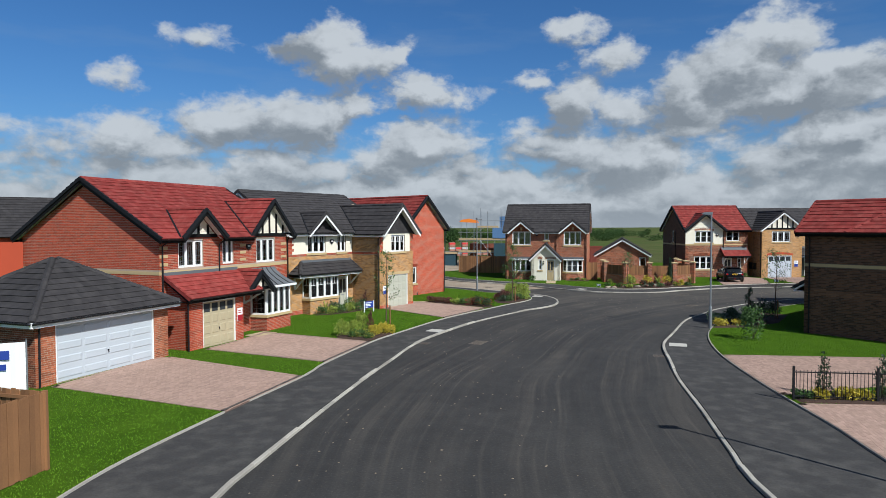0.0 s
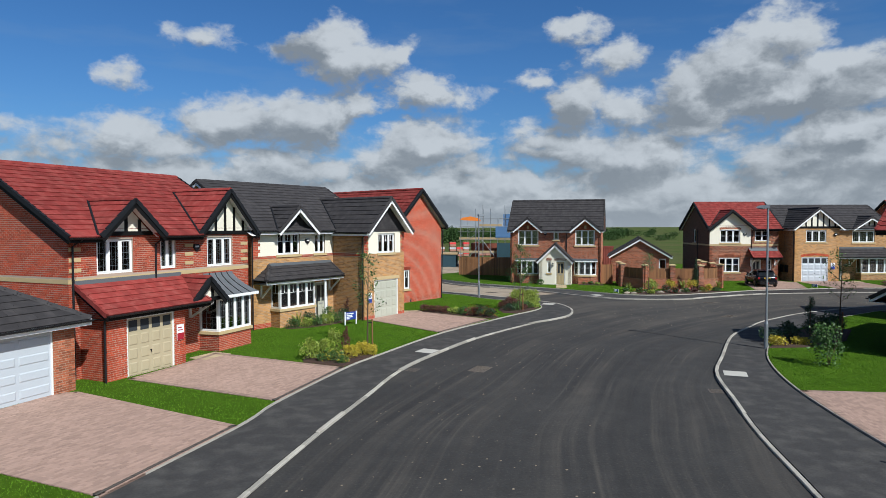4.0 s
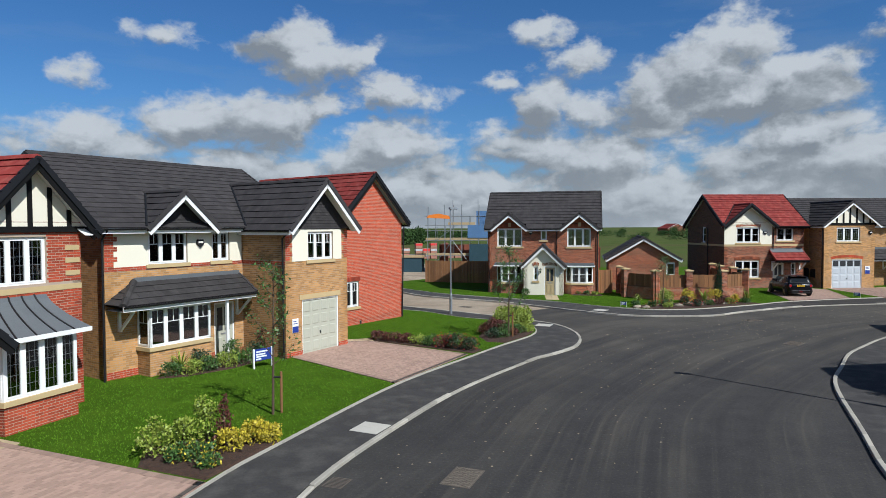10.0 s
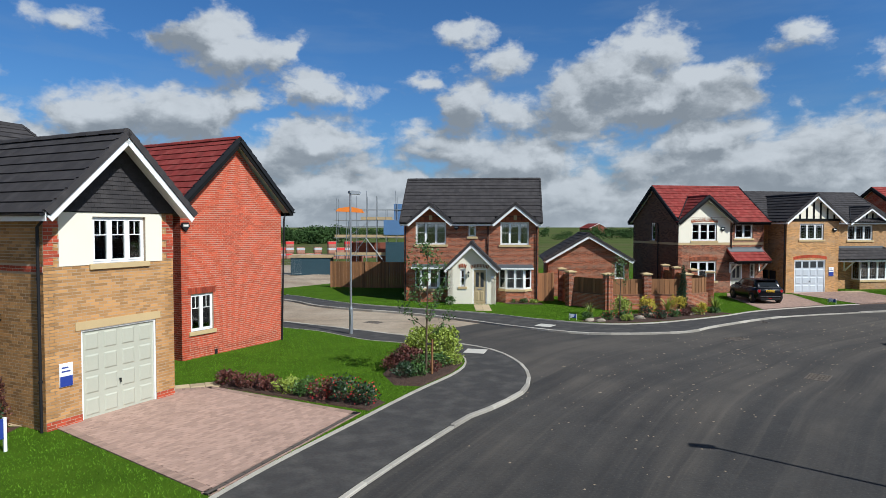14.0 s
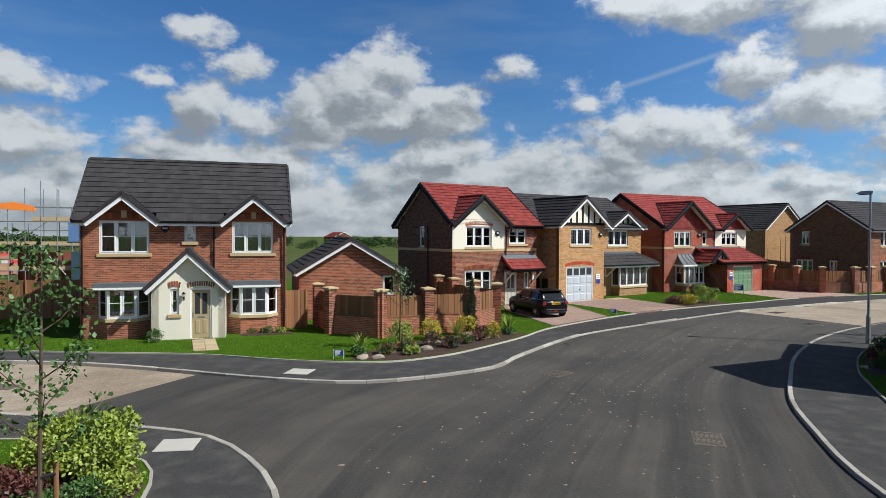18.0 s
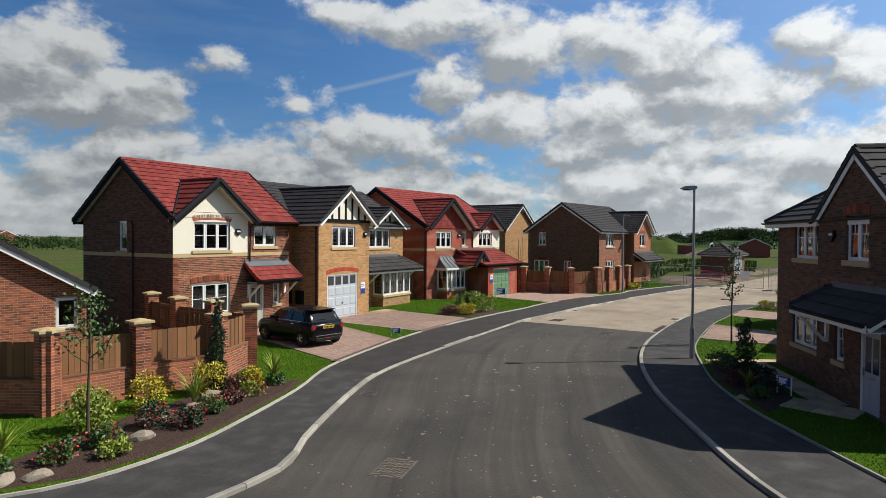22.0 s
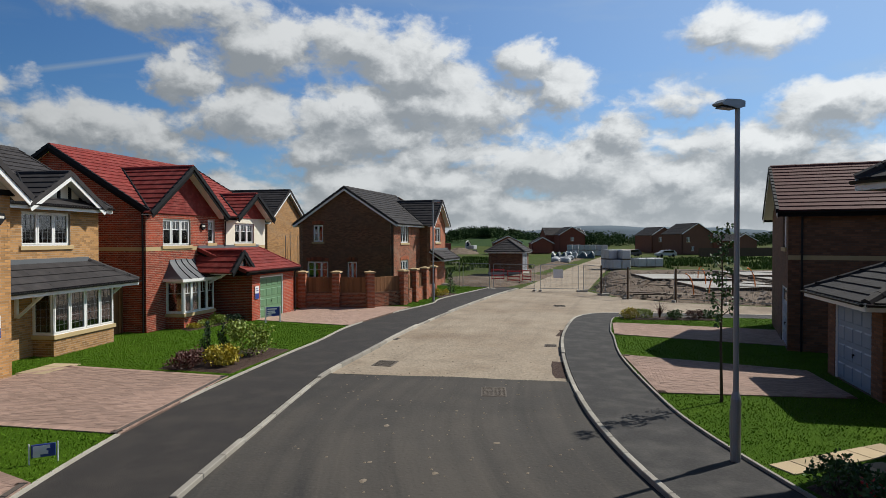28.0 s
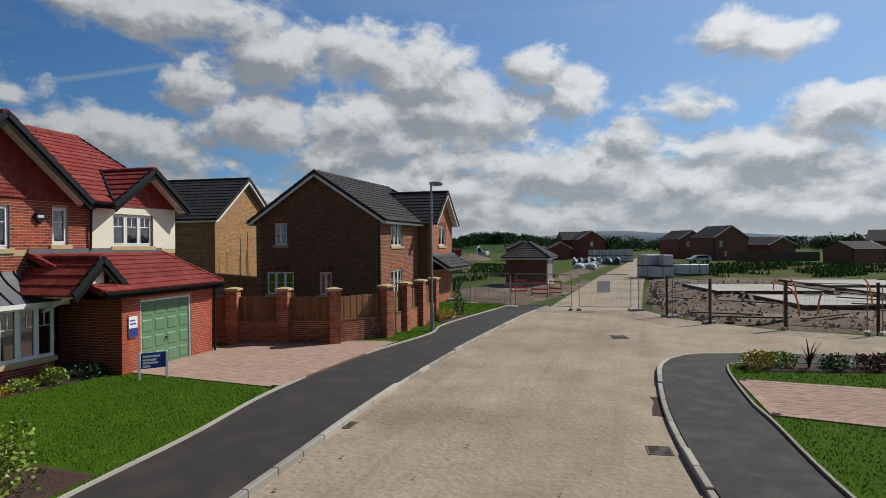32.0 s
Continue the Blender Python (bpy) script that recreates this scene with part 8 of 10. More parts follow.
def rock(x, y, r, seed):
    rs = random.Random(seed)
    bm = bmesh.new()
    bmesh.ops.create_icosphere(bm, subdivisions=2, radius=r)
    for v in bm.verts:
        k = 0.75 + 0.4 * noise.noise(v.co * 3 / max(r, 0.1) * 0.3 + Vector((seed, 0, 0)))
        v.co = Vector((v.co.x * k * 1.3, v.co.y * k * 0.9, v.co.z * k * 0.6))
    me = bpy.data.meshes.new("rock")
    bm.to_mesh(me)
    bm.free()
    me.materials.append(stone_grey)
    o = new("rock", me)
    o.matrix_basis = local(x, y, 0.16, rs.uniform(0, 180))
    tagged(o, "weathered buff rock in the flower bed", "rock", "garden rocks")


for i, (x, y, r) in enumerate(((16.0, 46.9, 0.26), (15.6, 47.2, 0.3), (18.3, 47.1, 0.33), (17.1, 47.9, 0.25), (20.2, 47.8, 0.42), (21.3, 48.1, 0.45), (19.4, 48.2, 0.3), (21.8, 47.9, 0.3))):
    rock(x, y, r, i)


# ---- small things on the ground ----
board_pale = material("pale concrete cover", (0.451, 0.4264, 0.3772), 0.85, 0.08, 2, 40, 0.3, 0.004)
iron_worn = material("worn cast iron", (0.1394, 0.1148, 0.0886), 0.8, 0.35, 9, 40, 0.8, 0.006)
iron = material("cast iron", (0.1148, 0.0943, 0.0779), 0.75, 0.25, 6, 50, 0.5, 0.005, metal=0.3)


def cover(x, y, turn, w=1.0, d=0.65, z=0.0, mat=None, label="framed cast iron manhole cover in the road"):
    C = thing("manhole_cover", local(x, y, z, turn), label, "manhole cover", "manhole covers")
    part("cover_frame", MB().box(-w / 2, w / 2, -d / 2, d / 2, -0.05, 0.004), iron if mat is None else mat, C)
    for i in (0, 1):
        part("cover_plate", MB().box(-w / 2 + 0.03 + i * (w / 2 - 0.02), -0.01 + i * (w / 2 - 0.02), -d / 2 + 0.03, d / 2 - 0.03, -0.02, 0.009, b=0.003), mat or iron_worn, C)
    if mat is None:
        ribs = MB()
        for i in range(11):
            u = -w / 2 + 0.06 + i * (w - 0.12) / 10
            for k in (-1, 1):
                v = beam((max(min(u - k * 0.12, w / 2 - 0.04), 0.04 - w / 2), 0.04 - d / 2, 0.013), (max(min(u + k * 0.12, w / 2 - 0.04), 0.04 - w / 2), d / 2 - 0.04, 0.013), 0.014, 0.006)
                ribs.add(v.v, v.f)
        part("cover_ribs", ribs, iron, C)


def gully(x, y, turn, z=0.0):
    G = thing("gully_grate", local(x, y, z, turn), "rusty iron gully grate by the kerb", "gully grate", "gully grates")
    part("grate_frame", MB().box(-0.25, 0.25, -0.22, -0.19, -0.03, 0.006).box(-0.25, 0.25, 0.19, 0.22, -0.03, 0.006).box(-0.25, -0.22, -0.19, 0.19, -0.03, 0.006).box(0.22, 0.25, -0.19, 0.19, -0.03, 0.006), iron, G)
    for i in range(7):
        part("grate_bar", MB().box(-0.2 + i * 0.06, -0.17 + i * 0.06, -0.19, 0.19, -0.03, 0.005), iron, G)


for a in ((0.52, 23.1, 60), (17.3, 35.4, 35), (19.6, 41.8, 10), (38.75, 41.9, 0), (42.4, 45.3, -8, 0.9, 0.65, -0.03), (60.0, 37.8, 0, 0.9, 0.65, -0.03), (5.4, 50.4, -45, 0.9, 0.65, -0.03)):
    cover(*a)
for a in ((-2.05, 23.2, 62), (7.75, 19.2, 70), (24.1, 45.35, 18), (46.05, 39.72, -6, -0.03), (47.3, 45.75, -10, -0.03)):
    gully(*a)
for x, y, t in ((-1.3, 26.4, 58), (9.55, 21.2, 65), (7.95, 41.75, 60), (13.0, 46.75, -48)):
    cover(x, y, t, 0.78, 0.78, 0.072, board_pale, "pale concrete inspection cover in the pavement")


def spots():
    """Dried clods and stones dropped along the wheel tracks."""
    rs = np.random.RandomState(11)
    mb = MB()
    mid = smooth_line([(9.5, 35.5), (16, 39.5), (24, 41.8), (33, 43.2), (40, 43.4)], 0.2)
    for off, cnt in ((-1.7, 40), (-0.4, 26), (0.9, 44), (2.3, 24)):
        line = shifted(mid, off)
        for i in rs.choice(len(line), cnt, replace=False):
            x, y = line[i] + rs.normal(0, 0.16, 2)
            r = rs.choice([0.02, 0.03, 0.045, 0.06, 0.085], p=[0.3, 0.3, 0.2, 0.13, 0.07])
            n = 7
            ring = [(x + r * rs.uniform(0.6, 1.2) * math.cos(6.28 * k / n), y + r * rs.uniform(0.5, 1.0) * math.sin(6.28 * k / n), 0.001) for k in range(n)]
            mb.add(ring + [(x, y, 0.012)], [(k, (k + 1) % n, n) for k in range(n)])
    for i in range(900):
        t = rs.uniform(0, 1)
        base = KERB_W[int(t * upto(KERB_W, (8.2, 37)))] if rs.uniform() < 0.45 else mid[rs.randint(len(mid))]
        x, y = base + (rs.uniform(0.2, 7.5), rs.uniform(-3, 3) if base[1] > 30 else rs.uniform(-2, 1))
        r = rs.uniform(0.012, 0.03)
        mb.add([(x - r, y - r, 0.001), (x + r, y - r * 0.7, 0.001), (x + r * 0.8, y + r, 0.001), (x - r, y + r * 0.8, 0.001), (x, y, r * 0.7)], [(0, 1, 4), (1, 2, 4), (2, 3, 4), (3, 0, 4)])
    o = part("dried_mud", mb, clod, None)
    tagged(o, "pale dried mud spots and grit on the asphalt", "mud", kind="stuff")


clod = material("dried mud", (0.2214, 0.1763, 0.1271), 0.95, 0.2, 3, 30, 0.5, 0.01)


spots()


# ---- the parked car ----
car_black = material("black car paint", (0.0049, 0.0057, 0.0082), 0.25, 0.05, 2, 20, 0, coat=0.05, spec=0.25)
car_glass = material("tinted car glass", (0.0098, 0.0115, 0.0131), 0.06, 0.05, 2, 20, 0)
tyre_rubber = material("tyre rubber", (0.0098, 0.0098, 0.0098), 0.85, 0.15, 6, 60, 0.3)
alloy = material("dark alloy", (0.082, 0.082, 0.0902), 0.35, 0.08, 4, 40, 0, metal=0.8)
chrome = material("chrome", (0.62, 0.62, 0.63), 0.15, 0.04, 4, 40, 0, metal=1.0)
lamp_red = material("red lamp lens", (0.3444, 0.0098, 0.0131), 0.2, 0.08, 6, 60, 0, coat=0.5)
plate_yellow = material("yellow plate", (0.72, 0.42, 0.02), 0.4, 0.04, 3, 30, 0)


def loft(rings, closed=True):
    """Skin over rings of equal length, capped."""
    n = len(rings[0])
    v = [p for r in rings for p in r]
    f = [(i * n + k, i * n + (k + 1) % n, (i + 1) * n + (k + 1) % n, (i + 1) * n + k) for i in range(len(rings) - 1) for k in range(n)]
    f += [tuple(range(n - 1, -1, -1)), tuple(range((len(rings) - 1) * n, len(rings) * n))]
    return MB().add(v, f)


def hatchback(x, y, turn):
    """A small five-door hatchback; its rear is at x = 0 and its nose at x = 3.85."""
    C = thing("hatchback_car", local(x, y, 0.132, turn), "black small hatchback car parked on the block paved drive", "car")
    rings = []
    for px, hw, zb, zt in ((0.0, 0.62, 0.36, 0.80), (0.06, 0.76, 0.28, 0.88), (0.25, 0.835, 0.22, 0.955), (0.8, 0.86, 0.19, 0.965), (1.6, 0.865, 0.18, 0.955), (2.5, 0.865, 0.18, 0.945), (2.95, 0.86, 0.19, 0.93), (3.4, 0.835, 0.21, 0.85), (3.7, 0.76, 0.25, 0.76), (3.85, 0.58, 0.34, 0.62)):
        mid = (zb + zt) / 2
        half = [(hw * 0.86, zb), (hw * 0.97, zb + 0.10), (hw, mid - 0.05), (hw * 0.995, mid + 0.12), (hw * 0.955, zt - 0.06), (hw * 0.88, zt)]
        rings.append([(px, yy, z) for yy, z in half] + [(px, -yy, z) for yy, z in reversed(half)])
    fix(part("body", loft(rings), car_black, C, smooth=True))
    rings = []
    for px, hw, zt in ((0.16, 0.70, 0.94), (0.36, 0.655, 1.20), (0.52, 0.62, 1.385), (0.75, 0.615, 1.408), (1.5, 0.62, 1.412), (2.1, 0.615, 1.392), (2.35, 0.625, 1.33), (2.72, 0.665, 1.08), (2.98, 0.70, 0.925)):
        half = [(0.775 + (hw - 0.775) * 0.02, 0.90), (0.765 + (hw - 0.765) * 0.5, 0.90 + (zt - 0.90) * 0.5), (hw, zt - 0.035 * min(1, zt - 0.9)), (hw * 0.88, zt)]
        rings.append([(px, yy, z) for yy, z in half] + [(px, -yy, z) for yy, z in reversed(half)])
    cab = fix(part("cabin", loft(rings), car_black, C, smooth=True))
    for sd in (1, -1):
        def side(px, z):
            return (px, sd * (0.790 - 0.325 * (z - 0.93)), z)
        for q in (((0.50, 0.965), (1.28, 0.965), (1.28, 1.30), (0.72, 1.30)), ((1.36, 0.965), (2.62, 0.965), (2.20, 1.29), (1.36, 1.30))):
            pts = [side(*p) for p in q]
            inner = [(a, b - sd * 0.02, c) for a, b, c in pts]
            w = MB().add(pts + inner, [(0, 1, 2, 3), (7, 6, 5, 4)] + [(k, 4 + k, 4 + (k + 1) % 4, (k + 1) % 4) for k in range(4)])
            fix(part("side_window", w, car_glass, cab))
        part("waist_trim", MB().tube([(0.14, sd * 0.775, 0.945), (1.0, sd * 0.802, 0.955), (2.9, sd * 0.795, 0.94)], 0.011, 6), chrome, C)
        for px in (1.2, 2.0):
            part("door_handle", MB().box(px - 0.09, px + 0.09, sd * 0.845 - 0.018, sd * 0.845 + 0.018, 0.83, 0.855, b=0.006), chrome, C)
        part("wing_mirror", MB().box(2.42, 2.54, min(sd * 0.80, sd * 0.98), max(sd * 0.80, sd * 0.98), 0.95, 1.08, b=0.03), car_black, C)
        lens = part("tail_lamp", MB().tube([(0.10, sd * 0.66, 0.76), (0.005, sd * 0.665, 0.76)], 0.10, 14, 0.085), lamp_red, C)
        lens.scale = (1, 1, 1)
        part("chrome_ring", MB().tube([(0.028 + 0.0 * k, sd * 0.664 + 0.108 * math.cos(k * math.pi / 9), 0.76 + 0.118 * math.sin(k * math.pi / 9)) for k in range(19)], 0.012, 6), chrome, lens)
    rw = [(0.215, -0.56, 0.985), (0.215, 0.56, 0.985), (0.435, 0.50, 1.29), (0.435, -0.50, 1.29)]
    fix(part("rear_window", MB().add([(a - 0.022, b, c) for a, b, c in rw] + rw, [(0, 1, 2, 3), (7, 6, 5, 4)] + [(k, 4 + k, 4 + (k + 1) % 4, (k + 1) % 4) for k in range(4)]), car_glass, cab))
    ws = [(2.93, -0.62, 0.965), (2.93, 0.62, 0.965), (2.42, 0.54, 1.31), (2.42, -0.54, 1.31)]
    fix(part("windscreen", MB().add([(a + 0.03, b, c) for a, b, c in ws] + ws, [(0, 1, 2, 3), (7, 6, 5, 4)] + [(k, 4 + k, 4 + (k + 1) % 4, (k + 1) % 4) for k in range(4)]), car_glass, cab))
    part("roof_spoiler", MB().slab([(0.30, -0.56), (0.62, -0.59), (0.62, 0.59), (0.30, 0.56)], 1.375, 1.402), car_black, cab)
    part("wiper", MB().box(0.20, 0.23, -0.02, 0.42, 1.02, 1.035), black_plastic, cab)
    pl_ = part("number_plate", MB().box(-0.022, 0.01, -0.26, 0.26, 0.70, 0.81, b=0.004), plate_yellow, C, "yellow rear plate")
    for k in range(7):
        part("plate_bar", MB().box(-0.027, -0.021, -0.225 + k * 0.066, -0.185 + k * 0.066, 0.72, 0.79), black_plastic, pl_)
    part("boot_handle", MB().box(-0.03, 0.02, -0.14, 0.14, 0.845, 0.875, b=0.008), chrome, C)
    part("bumper_trim", MB().box(-0.015, 0.12, -0.60, 0.60, 0.42, 0.45, b=0.008), chrome, C)
    part("rear_diffuser", MB().box(0.0, 0.2, -0.58, 0.58, 0.22, 0.36, b=0.02), black_plastic, C)
    part("fog_lamp", MB().box(-0.012, 0.05, -0.10, 0.10, 0.31, 0.35, b=0.006), lamp_red, C)
    for px in (0.62, 3.10):
        for sd in (1, -1):
            yw = sd * 0.79
            w = part("wheel", MB().tube([(px, yw - 0.085, 0.30), (px, yw + 0.085, 0.30)], 0.19, 16), alloy, C)
            prof = [(-0.085, 0.20), (-0.095, 0.27), (-0.07, 0.305), (0.07, 0.305), (0.095, 0.27), (0.085, 0.20)]
            v = [(px + r * math.cos(a), yw + o, 0.30 + r * math.sin(a)) for a in [k * math.pi / 11 for k in range(22)] for o, r in prof]
            n = len(prof)
            fix(part("tyre", MB().add(v, [(i * n + k, i * n + (k + 1) % n, ((i + 1) % 22) * n + (k + 1) % n, ((i + 1) % 22) * n + k) for i in range(22) for k in range(n)]), tyre_rubber, w))
            rim = MB()
            for k in range(5):
                a = k * 2 * math.pi / 5
                rim.tube([(px, yw + sd * 0.088, 0.30), (px + 0.17 * math.cos(a), yw + sd * 0.088, 0.30 + 0.17 * math.sin(a))], 0.022, 6)
            part("rim", rim, chrome, w)
            part("wheel_arch", MB().tube([(px + 0.36 * math.cos(k * math.pi / 10), sd * 0.852, 0.28 + 0.36 * math.sin(k * math.pi / 10)) for k in range(11)], 0.03, 6), black_plastic, C)
    return C


hatchback(29.2, 50.55, 75)


# ---- signs, banner, paths ----
print_pale = material("pale print", (0.70, 0.72, 0.76), 0.5, 0.04, 1, 20, 0)


def plot_sign(x, y, turn, w=0.62, h=0.46, post=0.95, thick=0.03, label="blue sale board on two white posts in the lawn"):
    S = thing("plot_sign", local(x, y, 0.1, turn), label, "sign", "plot signs")
    for sx in (-w / 2 - 0.03, w / 2 + 0.03):
        part("post", MB().box(sx - thick, sx + thick, -thick, thick, -0.1, post, b=0.004), board_white, S)
    b = part("board", MB().box(-w / 2, w / 2, -0.02, 0.01, post - h - 0.02, post - 0.02, b=0.004), sign_blue, S)
    for k, (f, o) in enumerate(((0.7, 0.78), (0.55, 0.55), (0.62, 0.36), (0.3, 0.15))):
        part("text_bar", MB().box(-w * 0.42, -w * 0.42 + w * f, -0.026, -0.019, post - 0.02 - h + h * o - 0.03, post - 0.02 - h + h * o + 0.025), print_pale, b)


plot_sign(-5.0, 33.8, 42, 0.7, 0.42, 0.72)
plot_sign(50.8, 51.85, -52, 0.62, 0.42, 0.74)
plot_sign(28.9, 35.0, 232, 0.36, 0.24, 0.55, 0.015, "blue sale board with a white post, in shade")
plot_sign(14.9, 47.7, -40, 0.30, 0.20, 0.34, 0.01, "small low blue plot sign at the edge of a bed")
plot_sign(32.8, 49.65, -60, 0.36, 0.22, 0.36, 0.01, "small low blue plot sign beside the drive")


def banner():
    B = thing("banner", Matrix(), "white hanging banner with blue shapes beside the garage", "banner")
    p, q = Vector((-17.6, 14.9, 0)), Vector((-16.0, 15.6, 0))
    d = (q - p).normalized()
    M = local(p.x, p.y, 0.1, math.degrees(math.atan2(d.y, d.x)))
    L = (q - p).length
    n = 12
    v = [(L * i / n, -0.03 * math.sin(i * 1.3) - t, z) for t in (0, 0.01) for z in (0.0, 0.8, 1.65) for i in range(n + 1)]
    k = n + 1
    f = [(b + r * k + i, b + r * k + i + 1, b + (r + 1) * k + i + 1, b + (r + 1) * k + i) for b in (0, 3 * k) for r in (0, 1) for i in range(n)]
    part("cloth", MB().add(v, f), board_white, B, m=M)
    for x in (-0.03, L + 0.03):
        part("pole", MB().tube([(x, 0, -0.1), (x, 0, 1.75)], 0.025, 8), steel_grey, B, m=M)
    for x0, x1, z0, z1 in ((0.3, 1.3, 1.1, 1.4), (0.45, 1.2, 0.75, 0.95), (0.5, 1.0, 0.35, 0.55)):
        part("blue_shape", MB().box(x0, x1, -0.062, -0.055, z0, z1), sign_blue, B, m=M)


banner()


def flag_path(name, p, q, width, size=0.45):
    """A path of flagstones laid from p to q."""
    P = thing(name, Matrix(), "buff concrete flagstone path to the front door", "path", kind="structure")
    p_, q_ = Vector(p), Vector(q)
    d = (q_ - p_).normalized()
    M = local(p_.x, p_.y, 0, math.degrees(math.atan2(d.y, d.x)))
    PAVED.append([tuple((M @ Vector((a, b, 0)))[:2]) for a, b in ((0, -width / 2), ((q_ - p_).length, -width / 2), ((q_ - p_).length, width / 2), (0, width / 2))])
    n, k = max(1, round((q_ - p_).length / size)), max(1, round(width / size))
    g, h = (q_ - p_).length / n, width / k
    rnd = random.Random(n * 7 + k)
    for i in range(n):
        for j in range(k):
            part("flagstone", MB().box(i * g + 0.005, (i + 1) * g - 0.005, -width / 2 + j * h + 0.005, -width / 2 + (j + 1) * h - 0.005, 0.0, 0.128 + rnd.uniform(0, 0.005), b=0.006), flag_buff, P, m=M)


flag_path("path_d", (12.4, 54.6), (11.7, 52.0), 0.9)
flag_path("path_b", (-4.3, 36.0), (-5.9, 36.6), 0.9)
flag_path("path_b_side", (-2.5, 38.45), (-0.9, 38.75), 0.7)
flag_path("path_f", (39.5, 55.0), (41.0, 54.9), 0.9)
flag_path("path_g", (51.5, 53.6), (50.6, 55.0), 0.9)
flag_path("path_r", (27.6, 33.4), (28.6, 36.0), 1.2)
flag_path("path_r_front", (28.4, 33.9), (33.6, 35.75), 0.8)
flag_path("path_a", (-10.6, 25.4), (-9.9, 26.6), 0.9)


flag_path("path_shaded_bed", (33.25, 37.25), (34.5, 34.7), 0.5)


def drain(p, q, inward):
    d = Vector(q) - Vector(p)
    D = thing("drainage_channel", local(*p, 0.118, math.degrees(math.atan2(d.y, d.x))), "black slotted drainage channel along the drive edge", "drain channel", "drainage channels")
    a, b = (0.04, 0.15) if inward > 0 else (-0.15, -0.04)
    part("channel", MB().box(0, d.length, a, b, -0.05, 0.019), black_plastic, D)
    n = int(d.length / 0.5)
    for i in range(n):
        part("grate", MB().box(i * 0.5 + 0.01, i * 0.5 + 0.49, a + 0.012, b - 0.012, 0.0, 0.023), iron, D)


drain((-0.4, 30.7), (2.75, 34.85), 1)
drain((-6.35, 18.95), (-4.62, 23.3), 1)
drain((-8.65, 12.35), (-6.95, 16.6), 1)
drain((26.9, 48.5), (31.9, 49.2), 1)
drain((34.4, 49.3), (39.6, 49.25), 1)


# ---- the building site ----
mesh_wire = material("fence wire", (0.246, 0.2542, 0.2624), 0.5, 0.1, 4, 40, 0, metal=0.5)
concrete_slab = material("new concrete slab", (0.3772, 0.3608, 0.328), 0.9, 0.10, 0.4, 20, 0.3, 0.01, second=(0.287, 0.2542, 0.2132), second_scale=0.25, second_amount=0.7)
timber_dark = material("weathered timber", (0.082, 0.0533, 0.0328), 0.9, 0.25, 2, 30, 0.4, 0.006, obj=0.3)
orange_plastic = material("orange plastic", (0.75, 0.20, 0.02), 0.5, 0.08, 2, 20, 0)
red_plastic = material("red plastic", (0.62, 0.03, 0.03), 0.5, 0.08, 2, 20, 0)
wrap_white = material("shrink wrapped blocks", (0.4756, 0.4838, 0.492), 0.45, 0.14, 1.5, 12, 0.5, 0.03, second=(0.328, 0.3362, 0.3526), second_scale=0.8, second_amount=0.7)
tarp_dark = material("dark blue green tarpaulin", (0.0246, 0.0574, 0.0738), 0.5, 0.2, 1.5, 10, 0.5, 0.05)
container_red = material("rusty red container", (0.2132, 0.041, 0.0246), 0.7, 0.2, 1.5, 20, 0.3)


def heras(p, q, h=2.0, sign=False):
    d = Vector(q) - Vector(p)
    L = d.length
    H = thing("mesh_fence_panel", local(*p, -0.03, math.degrees(math.atan2(d.y, d.x))), "galvanised mesh site fence panel on block feet", "fence panel", "site fence panels")
    r = 0.12
    loop = [(0.05, 0, 0.1), (0.05, 0, h - r), (0.05 + r * 0.3, 0, h - r * 0.3), (0.05 + r, 0, h), (L - 0.05 - r, 0, h), (L - 0.05 - r * 0.3, 0, h - r * 0.3), (L - 0.05, 0, h - r), (L - 0.05, 0, 0.1)]
    part("frame", MB().tube(loop, 0.021, 6), steel_grey, H)
    part("bottom_rail", MB().tube([(0.05, 0, 0.2), (L - 0.05, 0, 0.2)], 0.019, 6), steel_grey, H)
    w = MB()
    for i in range(1, int(L / 0.09)):
        w.box(i * 0.09 - 0.0022, i * 0.09 + 0.0022, -0.002, 0.002, 0.2, h - 0.03)
    for k in range(1, 8):
        w.box(0.05, L - 0.05, 0.003, 0.006, 0.2 + k * 0.22, 0.205 + k * 0.22)
    part("wire_infill", w, mesh_wire, H, kind="stuff")
    for x in (0.05, L - 0.05):
        part("foot", MB().box(x - 0.1, x + 0.1, -0.33, 0.33, -0.02, 0.13, b=0.02), concrete, H)
    if sign:
        part("notice", MB().box(L * 0.35, L * 0.6, -0.035, -0.02, 1.0, 1.65, b=0.003), board_white, H, "white notice tied to the mesh")


for a, b, sg in (((71.4, 41.6), (70.3, 38.4), False), ((70.25, 38.1), (70.1, 35.2), True), ((73.2, 44.0), (71.6, 41.8), False), ((76.3, 45.7), (73.4, 44.2), False), ((79.6, 46.6), (76.5, 45.8), False), ((83.0, 47.0), (79.8, 46.6), False),
                 ((70.0, 34.9), (67.2, 34.0), False), ((66.9, 33.9), (64.4, 32.9), False), ((62.5, 30.5), (61.1, 27.8), False), ((61.0, 27.4), (59.1, 25.0), False), ((58.9, 24.8), (57.8, 22.0), False),
                 ((0.5, 80.0), (3.5, 81.5), False), ((-2.6, 78.6), (0.3, 79.9), False), ((3.7, 81.6), (6.7, 82.8), False)):
    heras(a, b, sign=sg)


def site_post(x, y, h=2.05, lean=0.0):
    o = part("site_post", MB().tube([(0, 0, -0.3), (lean * h, 0, h)], 0.062, 8), timber_dark, None, m=local(x, y, 0, 25))
    tagged(o, "round weathered timber post of the site fence", "post", "site posts")


